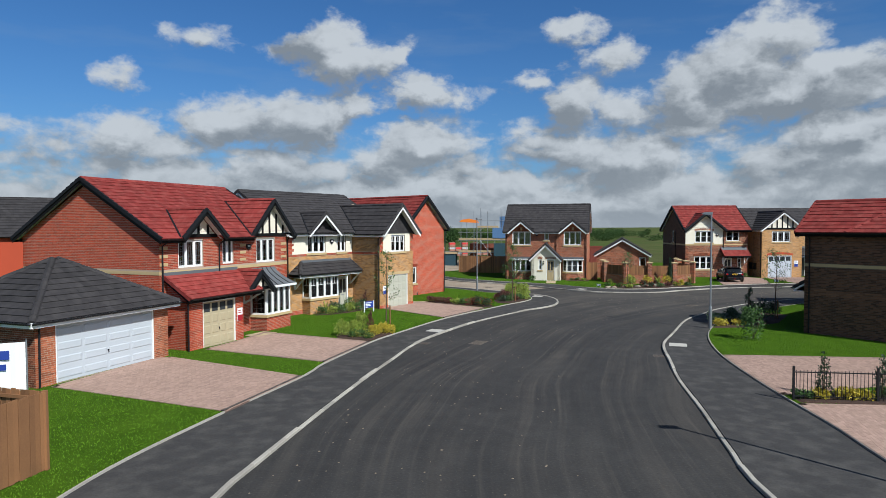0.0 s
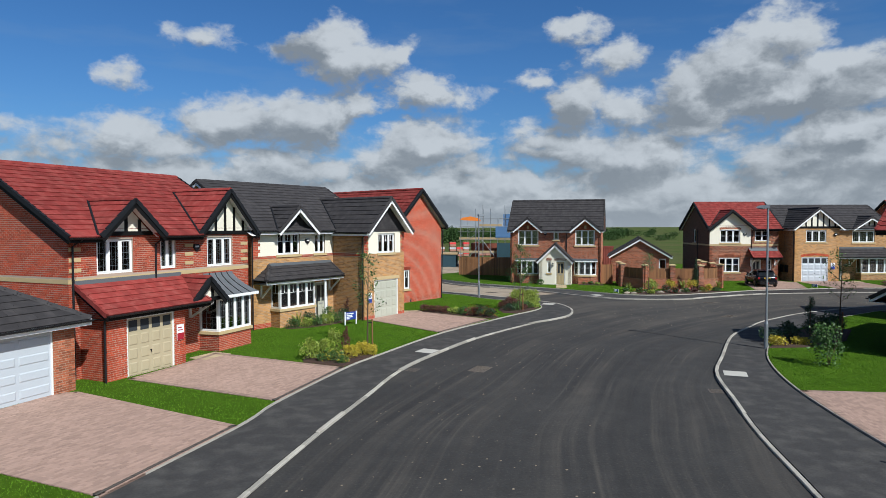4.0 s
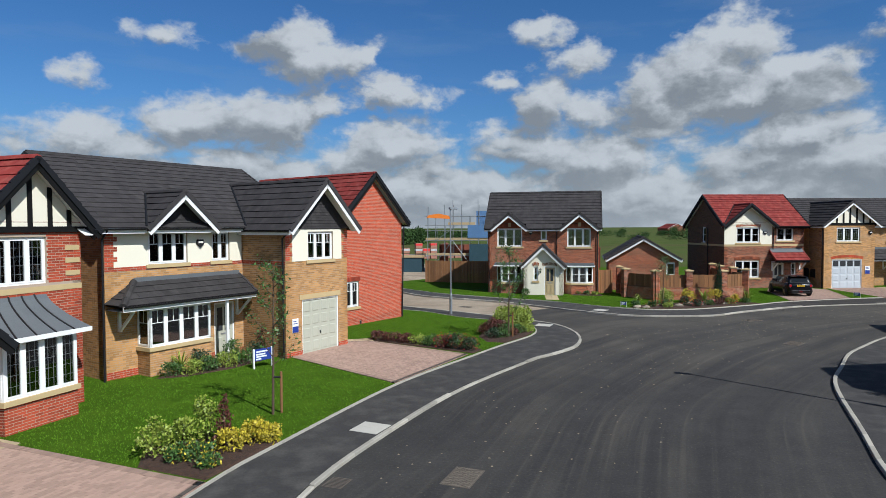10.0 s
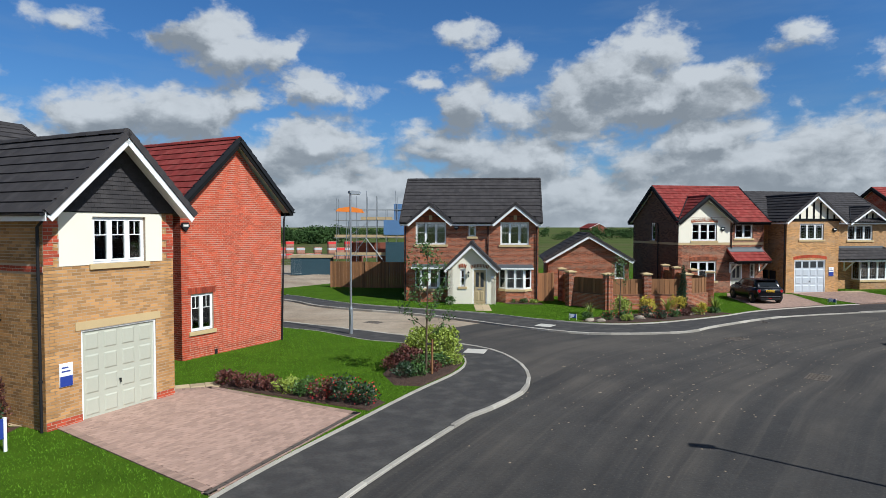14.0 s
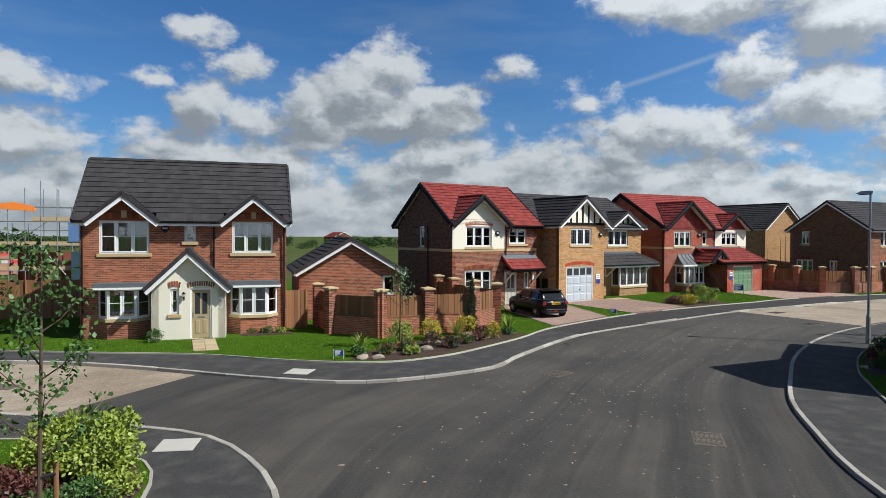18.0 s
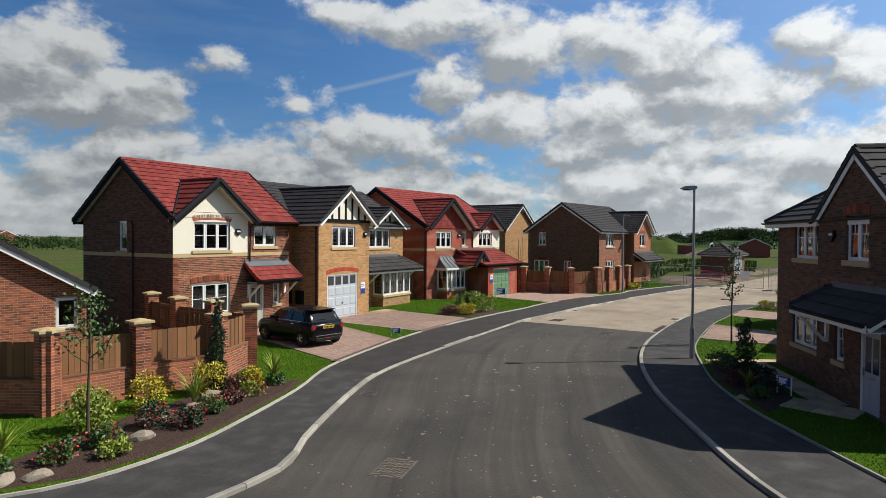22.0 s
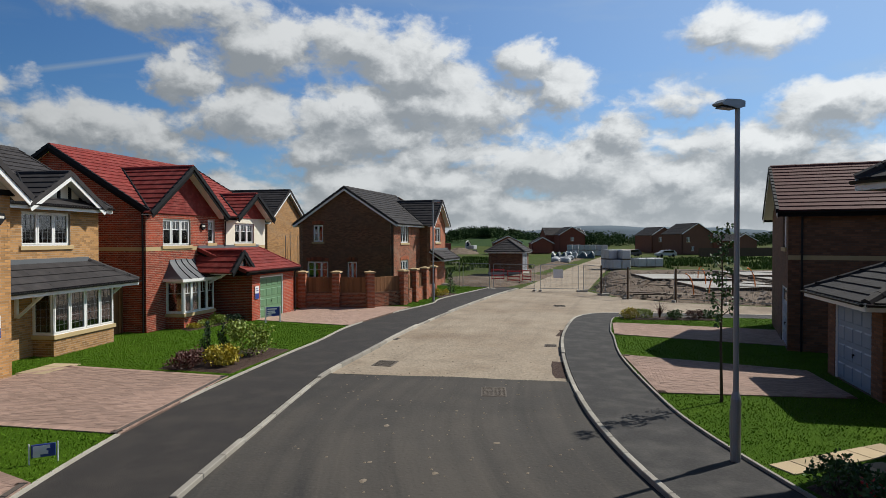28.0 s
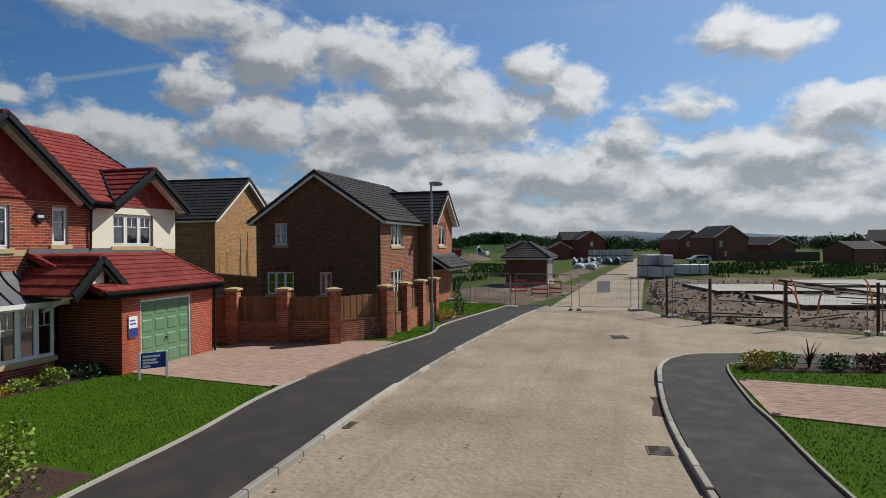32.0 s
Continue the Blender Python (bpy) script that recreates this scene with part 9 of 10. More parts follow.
for x, y in ((64.3, 32.9), (62.4, 30.4), (61.0, 27.5), (58.9, 25.0), (67.1, 34.1), (57.6, 21.6)):
    site_post(x, y)


def barrier(x, y, turn):
    B = thing("pedestrian_barrier", local(x, y, -0.03, turn), "red plastic barrier standing at the site entrance", "barrier", "site barriers")
    for z in (0.15, 0.45, 0.95):
        part("rail", MB().box(-0.6, 0.6, -0.02, 0.02, z, z + 0.1, b=0.01), red_plastic, B)
    for x_ in (-0.57, 0.57):
        part("upright", MB().box(x_ - 0.03, x_ + 0.03, -0.025, 0.025, 0.0, 1.08, b=0.01), red_plastic, B)
        part("foot", MB().box(x_ - 0.05, x_ + 0.05, -0.25, 0.25, 0.0, 0.06, b=0.01), black_plastic, B)


barrier(80.0, 39.6, 70)
barrier(80.8, 38.4, 40)
barrier(82.3, 41.0, 95)


def height(x, y, amp, sc, seed):
    return amp * (noise.noise(Vector((x * sc + seed, y * sc, seed))) + 0.5 * noise.noise(Vector((x * sc * 2.7, y * sc * 2.7 + seed, 3.0))) + 0.28 * noise.noise(Vector((x * sc * 7, y * sc * 7, seed))))


def rough_ground(name, poly, step, amp, sc, mat, label, base=0.0, seed=1.0, cat="ground"):
    """Uneven ground over a polygon, sinking to nothing at its edge."""
    P = np.array(poly)
    (x0, y0), (x1, y1) = P.min(0), P.max(0)
    xs, ys = np.arange(x0, x1 + step, step), np.arange(y0, y1 + step, step)
    gx, gy = np.meshgrid(xs, ys, indexing="ij")
    pts = np.stack([gx.ravel(), gy.ravel()], 1)
    dist = np.full(len(pts), 1e9)
    for a, b in zip(P, np.roll(P, -1, 0)):
        t = np.clip(((pts - a) @ (b - a)) / ((b - a) @ (b - a)), 0, 1)
        dist = np.minimum(dist, np.linalg.norm(pts - (a + t[:, None] * (b - a)), axis=1))
    ins = inside(pts, [tuple(p) for p in P])
    z = np.array([height(x, y, amp, sc, seed) for x, y in pts])
    z = np.where(ins, -0.2 + (base + 0.2 + np.maximum(z, -0.3 * amp)) * np.clip(dist / 1.5, 0, 1), -0.2)
    m, n = len(xs), len(ys)
    idx = np.arange(m * n).reshape(m, n)
    q = np.stack([idx[:-1, :-1], idx[1:, :-1], idx[1:, 1:], idx[:-1, 1:]], -1).reshape(-1, 4)
    q = q[ins[q].any(1)]
    o = part(name, fast_mesh(name, np.c_[pts, z], q), mat, None, label, smooth=True)
    return tagged(o, label, cat, kind="structure")


rough_ground("ground_site", [(57.5, 10), (61.6, 27), (63.2, 30.6), (66.4, 33.2), (70.8, 34.2), (84, 31.6), (102, 27), (104, 12), (98, 2), (70, 0)], 0.42, 0.17, 0.62, site_mud, "churned brown earth and rubble of the building site", 0.06)
rough_ground("ground_verge", [(73, 41), (77, 44.8), (88, 46.5), (92, 44), (93, 36), (106, 33.4), (100, 32.6), (84, 36.6)], 0.5, 0.22, 0.3, site_mud, "brown muddy verge beside the unsurfaced road", 0.04, 5.0)
rough_ground("ground_verge_far", [(97, 36.0), (120, 30.2), (150, 22.4), (160, 21.6), (150, 27.5), (120, 34), (100, 39)], 1.0, 0.3, 0.2, site_mud, "brown verge with rubble beside the far road", 0.05, 8.0)
rough_ground("ground_side", [(-6, 75), (2, 66), (4, 69.5), (9, 80), (14, 81), (16, 96), (0, 98), (-8, 88)], 0.8, 0.25, 0.25, sandy, "pale sandy dirt ground beyond the side street", 0.05, 3.0)
weeds = material("site weeds", (0.075, 0.115, 0.022), 0.85, 0.2, 0.5, 4, 0, island=0.35, spec=0.15)


def weed_field(name, boxes, n, size, seed, label):
    rs = np.random.RandomState(seed)
    vs = []
    for (x0, x1, y0, y1), share in boxes:
        k = int(n * share)
        c = np.stack([rs.uniform(x0, x1, k), rs.uniform(y0, y1, k), np.full(k, -0.1)], 1)
        # clumps rather than an even spread
        ok = np.array([noise.noise(Vector((a * 0.18, b * 0.18, seed))) > 0.02 for a, b, _ in c])
        c = c[ok]
        k = len(c)
        h = size * rs.uniform(0.35, 1.5, k) ** 1.3
        a = rs.uniform(0, 6.28, k)
        s_ = np.stack([np.cos(a), np.sin(a), np.zeros(k)], 1) * (h * 0.33)[:, None]
        t_ = c + np.stack([rs.normal(0, 0.25, k) * h, rs.normal(0, 0.25, k) * h, h], 1)
        vs.append(np.stack([c - s_, c + s_, t_ + s_ * 0.5, t_ - s_ * 0.3], 1).reshape(-1, 3))
    v = np.concatenate(vs)
    o = part(name, fast_mesh(name, v, np.arange(len(v)).reshape(-1, 4)), weeds, None)
    tagged(o, label, "vegetation", kind="stuff")


weed_field("rough_weeds", [((84, 150, 46, 75), 0.35), ((100, 150, 36, 46), 0.2), ((106, 150, -22, 18), 0.33), ((100, 140, -60, -22), 0.12)], 42000, 0.34, 4, "tall green weeds over unused building land")


def slab(x0, x1, y0, y1):
    S = thing("foundation_slab", Matrix(), "pale concrete house foundation slab with timber edging", "slab", "foundation slabs")
    part("concrete", MB().box(x0, x1, y0, y1, -0.2, 0.24, b=0.02), concrete_slab, S)
    for a, b, c, d in ((x0 - 0.12, x1 + 0.1, y0 - 0.14, y0 - 0.02), (x0 - 0.14, x0 - 0.02, y0, y1)):
        part("edge_board", MB().box(a, b, c, d, -0.1, 0.31), timber_dark, S)
    part("edge_board", MB().box(x0 - 0.1, x1 + 0.1, y1 + 0.02, y1 + 0.14, -0.1, 0.29), timber_dark, S)


for a in ((66.5, 74.5, 8.5, 15.5), (76.0, 84.5, 9.0, 17.0), (70.0, 78.0, 19.0, 26.0), (80.5, 89.0, 19.5, 27.0), (86.5, 95.5, 8.0, 16.5)):
    slab(*a)


def plank(x, y, turn, L, z=0.32, tilt=0.0):
    o = part("timber_plank", MB().box(-L / 2, L / 2, -0.11, 0.11, 0, 0.06), timber_dark, None, m=pose(x, y, z, 0, tilt, turn))
    tagged(o, "loose dark timber plank on the site earth", "plank", "loose planks")


rnd_site = random.Random(21)
for i in range(26):
    plank(rnd_site.uniform(62.5, 80), rnd_site.uniform(17, 32), rnd_site.uniform(0, 180), rnd_site.uniform(1.6, 4.2), rnd_site.uniform(0.15, 0.35), rnd_site.uniform(-4, 4))


def riser(x, y, turn, h):
    pts = [(0.5 * h * (1 - math.cos(t * 1.4)), 0, -0.1 + h * math.sin(t * 1.57)) for t in [k / 8 for k in range(9)]]
    o = part("service_pipe", MB().tube(pts, 0.045, 8), orange_plastic, None, m=local(x, y, 0.2, turn))
    tagged(o, "orange plastic service pipe rising from a slab", "pipe", "service pipes")


for a in ((68.5, 12, 30, 1.2), (72.0, 14.2, 200, 1.0), (71.2, 22.0, 100, 1.6), (74.5, 24.5, 10, 1.3), (82.5, 22.5, 190, 1.2), (66.5, 28.0, 60, 1.4), (78.5, 15.5, 90, 1.1), (67.6, 26.6, 300, 1.0)):
    riser(*a)


def rubble():
    rs = np.random.RandomState(31)
    mb = MB()
    for i in range(5200):
        x, y = rs.uniform(59, 96), rs.uniform(6, 33.5)
        if y > 34.5 - 0.25 * (x - 70) or (x < 66 and y > 33 - (66 - x) * 1.6):
            continue
        r = rs.choice([0.04, 0.07, 0.11, 0.18], p=[0.45, 0.35, 0.16, 0.04])
        z = 0.05 + max(height(x, y, 0.17, 0.62, 1.0), -0.05)
        p = rs.uniform(-r, r, (5, 3)) * (1, 1, 0.4)
        mb.add([(x + p[0][0] - r, y - r, z - 0.08), (x + r, y + p[1][1] - r, z - 0.08), (x + r + p[2][0], y + r, z - 0.08), (x - r, y + r + p[3][1], z - 0.08), (x + p[4][0] * 0.5, y + p[4][1] * 0.5, z + r)], [(0, 1, 4), (1, 2, 4), (2, 3, 4), (3, 0, 4)])
    o = part("site_rubble", mb, clod, None)
    tagged(o, "loose stones and clods over the site earth", "rubble", kind="stuff")


rubble()


def pack_stack(x, y, turn, nx, ny, nz, label="shrink-wrapped packs of blocks stacked beside the road"):
    S = thing("block_stack", local(x, y, 0.0, turn), label, "block stack", "block stacks")
    rnd = random.Random(int(x))
    for i in range(nx):
        for j in range(ny):
            for k in range(nz if rnd.random() < 0.8 else max(1, nz - 1)):
                part("block_pack", MB().box(i * 1.28, i * 1.28 + 1.2, j * 1.08, j * 1.08 + 1.0, 0.1 + k * 1.24, 1.22 + k * 1.24, b=0.05), wrap_white, S)
                part("pallet", MB().box(i * 1.28, i * 1.28 + 1.2, j * 1.08, j * 1.08 + 1.0, -0.02 + k * 1.24, 0.09 + k * 1.24), timber_dark, S)


pack_stack(103.0, 26.2, -72, 2, 3, 2)
pack_stack(109.5, 21.5, -72, 3, 2, 1)
pack_stack(167.0, 14.8, 80, 7, 2, 2, "white wrapped packs of blocks in a long row")
pack_stack(150.0, 24.0, 80, 2, 2, 1, "single white wrapped packs of blocks on the verge")


def bag(x, y, s=0.85):
    bm = bmesh.new()
    bmesh.ops.create_icosphere(bm, subdivisions=2, radius=1)
    for v in bm.verts:
        k = 1 + 0.18 * noise.noise(v.co * 2.1 + Vector((x, y, 0)))
        v.co = Vector((max(-0.8, min(0.8, v.co.x * 1.1)) * s * k, max(-0.8, min(0.8, v.co.y * 1.1)) * s * k, (max(-0.75, v.co.z) + 0.75) * s * 0.62 * k))
    me = bpy.data.meshes.new("builders_bag")
    bm.to_mesh(me)
    bm.free()
    me.materials.append(wrap_white)
    o = new("builders_bag", me)
    o.matrix_basis = local(x, y, -0.05, x * 9)
    tagged(o, "white woven builders' bag slumped on the ground", "bag", "builders' bags")


for x, y in ((128, 30.6), (129.6, 29.4), (131.5, 30.2), (127.5, 29.0), (137, 27.6), (139, 26.8)):
    bag(x, y)


def tarp(x, y, turn, L):
    n = 12
    v = [(L * i / n, 0.9 * math.cos(math.pi * j / 6) * (1 + 0.15 * math.sin(i * 2.1 + j)), (1.1 + 0.4 * math.sin(i * 1.7)) * math.sin(math.pi * j / 6) - 0.06) for i in range(n + 1) for j in range(7)]
    f = [(i * 7 + j, i * 7 + j + 1, (i + 1) * 7 + j + 1, (i + 1) * 7 + j) for i in range(n) for j in range(6)] + [tuple(range(7)), tuple(range(n * 7 + 6, n * 7 - 1, -1))]
    o = part("tarpaulin_heap", MB().add(v, f), tarp_dark, None, m=local(x, y, 0, turn))
    tagged(fix(o), "dark blue-green tarpaulin over stacked materials", "tarpaulin", "tarpaulins")


tarp(150, 20.6, 75, 5.5)
tarp(146, 25.5, 60, 4.0)


# ---- substation hut ----
def hut():
    H = thing("substation_hut", local(90.3, 38.3, 0.0, -10.5), "small brown brick darkened for shade hut with grey hipped roof and louvres", "hut")
    wall(H, local(), 6.0, 2.57, brick_brown_shade, name="wall", base=mortar_dark_shade)
    wall(H, local(0, 3.6, 0, -90), 3.6, 2.57, brick_brown_shade, name="side_wall", base=mortar_dark_shade)
    wall(H, local(6, 0, 0, 90), 3.6, 2.57, brick_brown_shade, name="side_wall")
    wall(H, local(6, 3.6, 0, 180), 6.0, 2.57, None, name="back_wall")
    hip_roof(H, -0.35, 6.35, -0.35, 3.95, 2.55, 3.85, tile_grey, upvc)
    part("plinth", MB().box(-0.06, 6.06, -0.06, 3.66, -0.1, 0.32), concrete, H)
    for x in (0.5, 2.6):
        for k in range(2):
            d = part("louvre_door", MB().box(x + k * 0.85, x + k * 0.85 + 0.8, -0.05, 0.02, 0.35, 2.3, b=0.01), door_grey, H)
            for i in range(10):
                part("louvre", MB().box(x + k * 0.85 + 0.1, x + k * 0.85 + 0.7, -0.075, -0.05, 0.6 + i * 0.16, 0.68 + i * 0.16), steel_grey, d)


hut()


# ---- far houses ----
def far_house(x, y, turn, w, d, ze, zr, brick, roof, holes=(), side_holes=(), label="red brick house with dark roof far across the site"):
    """A house seen far off: its gable faces -y of its own frame."""
    H = thing("far_house", local(x, y, 0, turn), label, "house", "far houses")
    wall(H, local(), w, ze, None, list(holes), base=brick, apex=(w / 2, zr - 0.1))
    wall(H, local(0, d, 0, -90), d, ze, None, list(side_holes), base=brick, name="side_wall")
    wall(H, local(w, 0, 0, 90), d, ze, None, base=brick, name="side_wall")
    wall(H, local(w, d, 0, 180), w, ze, None, base=brick, apex=(w / 2, zr - 0.1), name="back_wall")
    for o in holes:
        window(H, local(), *o, 2, "plain")
    for o in side_holes:
        window(H, local(0, d, 0, -90), *o, 2, "plain")
    xm = w / 2
    slope(H, "roof_slope", (-0.3, d + 0.2, ze), (-0.3, -0.25, ze), (xm, -0.25, zr), (xm, d + 0.2, zr), roof)
    slope(H, "roof_slope", (w + 0.3, -0.25, ze), (w + 0.3, d + 0.2, ze), (xm, d + 0.2, zr), (xm, -0.25, zr), roof)
    for p in (-0.3, w + 0.3):
        verge(H, (p, -0.25, ze), (xm, -0.25, zr), upvc, None, (0, -1, 0))
    return H


far_red = material("far red brick", (0.205, 0.0615, 0.0369), 0.9, 0.15, 1.0, 12, 0.3, 0.02)
far_buff = material("far brown brick darkened for shade", (0.1804, 0.082, 0.0492), 0.9, 0.15, 1.0, 12, 0.3, 0.02)
far_house(206.5, 21.0, -82, 7.4, 9, 4.9, 7.3, far_red, tile_grey, [(3.3, 4.2, 3.2, 4.3)])
far_house(214.0, 14.5, 8, 7.0, 10, 4.9, 7.2, far_red, tile_grey, [(1.0, 2.0, 3.3, 4.4), (4.4, 5.4, 3.3, 4.4)])
far_house(226, 11.5, 8, 7.0, 10, 4.9, 7.1, far_red, tile_grey, [(2.0, 3.2, 3.3, 4.4)])
far_house(240, 8.5, 8, 7.0, 10, 4.9, 6.9, far_red, tile_grey)
far_house(178.0, -5.0, -74, 8.4, 9, 4.9, 7.6, far_buff, tile_grey, [(1.2, 2.1, 3.0, 4.2), (2.4, 3.2, 0.9, 1.9)], label="brown brick darkened for shade gabled house across the site")
far_house(196.0, -2.5, -74, 7.0, 9, 4.7, 7.0, far_buff, tile_grey, [(2.0, 3.0, 3.0, 4.2)], label="brown brick darkened for shade house behind parked cars")
far_house(184, -19, -74, 7.0, 10, 3.2, 5.0, far_buff, tile_grey)
far_house(150, -24.5, 20, 6.2, 7, 2.5, 3.9, far_buff, tile_grey, [(1.8, 4.2, 0.1, 2.2)], label="low garage with grey roof and pale door")
far_house(166, -45, -35, 9.0, 13, 3.9, 6.3, far_buff, tile_grey, label="brown house under construction with grey roof")
far_house(160, -59, -35, 9.0, 13, 3.9, 6.4, far_buff, tile_grey, label="brown house under construction with grey roof")
far_house(153, -72, -35, 9.0, 13, 4.0, 6.5, far_buff, tile_grey, label="brown house under construction with grey roof")
far_house(190, 30, -85, 5.5, 6, 2.6, 4.2, far_red, tile_grey, label="low red brick garage with grey roof")
far_house(184, 40, -85, 7.0, 6, 2.8, 4.6, far_red, tile_grey, label="low red brick building with grey roof")
far_house(-37.2, 40.7, -62, 8, 12, 5.0, 7.7, brick_red, tile_grey, label="dark roofed house behind the double garage")
far_house(-34, 21.5, 61, 7, 6, 2.5, 4.1, brick_red, tile_red, label="low red-roofed building behind the garage")
far_house(165, 330, 10, 12, 9, 3.4, 6.0, far_red, tile_red, label="red-roofed farmhouse among trees")
far_house(205, 325, -20, 10, 8, 3.2, 5.6, far_red, tile_red, label="red-roofed farm building among trees")


def board_fence_far():
    o = part("site_hoarding", MB().box(0, 22, -0.05, 0.05, -0.1, 1.8), timber_dark, None, m=local(160, -3, 0, -65))
    tagged(o, "long brown timber hoarding in front of far houses", "hoarding")


board_fence_far()


def container(x, y, turn, mat, L=6.0, label="rusty red steel site container"):
    C = thing("site_container", local(x, y, -0.1, turn), label, "container", "site containers")
    v = []
    n = int(L / 0.15)
    prof = [(i * L / n, 0.035 * (i % 2)) for i in range(n + 1)]
    mb = MB()
    v = [(a, b, z) for z in (0.1, 2.55) for a, b in prof] + [(a, 2.44 - b, z) for z in (0.1, 2.55) for a, b in prof]
    k = n + 1
    f = [(i, i + 1, k + i + 1, k + i) for i in range(n)] + [(2 * k + i + 1, 2 * k + i, 3 * k + i, 3 * k + i + 1) for i in range(n)]
    f += [(0, k, 3 * k, 2 * k), (k - 1, 3 * k - 1, 4 * k - 1, 2 * k - 1)] + [(k + i, k + i + 1, 3 * k + i + 1, 3 * k + i) for i in range(n)]
    fix(part("shell", mb.add(v, f), mat, C))
    for z in (0.0, 2.5):
        for y_ in (-0.03, 2.4):
            part("edge_rail", MB().box(-0.03, L + 0.03, y_, y_ + 0.08, z, z + 0.14), mat, C)
    for y_ in (0.5, 1.1, 1.4, 2.0):
        part("lock_rod", MB().tube([(-0.05, y_, 0.15), (-0.05, y_, 2.5)], 0.02, 6), steel_grey, C)


container(211, 57.5, -150, container_red)
container(21.5, 84.0, -20, container_red, 6.0, "red steel site container behind the garden wall")
blue_steel = material("blue painted steel", (0.0164, 0.0738, 0.3116), 0.5, 0.1, 2, 20, 0)
container(17.0, 96.0, -10, blue_steel, 3.0, "blue site skip behind the garage")


def mound(name, x, y, rx, ry, h, mat, label):
    poly = [(x + rx * math.cos(k * math.pi / 10), y + ry * math.sin(k * math.pi / 10)) for k in range(20)]
    P = np.array(poly)
    mb = MB()
    n, rows = 40, 8
    v, f = [], []
    for j in range(rows + 1):
        t = j / rows
        for i in range(n):
            a = 2 * math.pi * i / n
            r = 1 - t
            k = 1 + 0.2 * noise.noise(Vector((math.cos(a) * 2 + x, math.sin(a) * 2, t)))
            v.append((x + rx * r * k * math.cos(a), y + ry * r * k * math.sin(a), -0.2 + h * (1 - r ** 2) * (0.9 + 0.25 * noise.noise(Vector((a * 2, t * 3, y))))))
    for j in range(rows):
        f += [(j * n + i, j * n + (i + 1) % n, (j + 1) * n + (i + 1) % n, (j + 1) * n + i) for i in range(n)]
    o = fix(part(name, mb.add(v, f), mat, None, label, smooth=True))
    tagged(o, label, "mound", "earth mounds")


mound("earth_mound", 228, 66, 17, 14, 5.2, field_green, "grassed earth mound behind the site container")
mound("earth_mound", 196, 49, 12, 5, 1.6, site_mud, "low brown spoil heap on the site")
mound("earth_mound", 73, 29.5, 4, 2.2, 0.5, site_mud, "brown rubble heap on the site")


def digger(x, y, turn):
    D = thing("excavator", local(x, y, -0.1, turn), "white and grey tracked excavator working far off, parked", "excavator")
    for s_ in (-1, 1):
        part("track", MB().box(-1.6, 1.6, s_ * 1.1 - 0.25, s_ * 1.1 + 0.25, 0, 0.85, b=0.2), tyre_rubber, D)
    part("body", MB().box(-1.7, 1.0, -1.2, 1.2, 0.95, 2.0, b=0.12), wrap_white, D)
    part("cab", MB().prism([(0.0, 1.9), (1.4, 1.9), (1.3, 2.7), (1.0, 3.1), (0.0, 3.1)], -1.15, -0.2), car_glass, D)
    part("boom", MB().tube([(0.8, 0.2, 1.9), (3.0, 0.2, 3.4), (4.6, 0.2, 2.9)], 0.22, 8, 0.16), wrap_white, D)
    part("arm", MB().tube([(4.6, 0.2, 2.9), (4.9, 0.2, 0.9)], 0.17, 8, 0.12), wrap_white, D)
    part("bucket", MB().prism([(4.6, 0.9), (5.3, 0.8), (5.2, 0.15), (4.5, 0.3)], -0.3, 0.6), timber_dark, D)


digger(206, 46.5, 160)


def parked_van(x, y, turn, mat, label):
    V = thing("parked_car", local(x, y, -0.03, turn), label, "car", "far parked cars")
    part("body", MB().prism([(0, 0.35), (4.2, 0.35), (4.25, 0.8), (3.4, 0.95), (2.7, 1.45), (0.6, 1.5), (0.05, 0.95)], -0.85, 0.85), mat, V)
    part("window", MB().prism([(0.5, 0.98), (3.2, 0.98), (2.65, 1.38), (0.75, 1.42)], -0.87, 0.87), car_glass, V)
    for px in (0.85, 3.35):
        for s_ in (-0.8, 0.8):
            part("wheel", MB().tube([(px, s_ - 0.1, 0.32), (px, s_ + 0.1, 0.32)], 0.32, 14), tyre_rubber, V)


parked_van(158.0, 2.5, 100, wrap_white, "white estate car parked at the far site")
parked_van(163.0, 8.5, 100, alloy, "grey car parked at the far site")


# ---- building under scaffold beyond the side street ----
pale_timber = material("pale sawn timber", (0.40, 0.29, 0.16), 0.9, 0.15, 2, 30, 0.3, 0.004)
sheet_blue = material("faded blue sheeting", (0.082, 0.164, 0.3116), 0.6, 0.15, 1.5, 10, 0.3, 0.03)


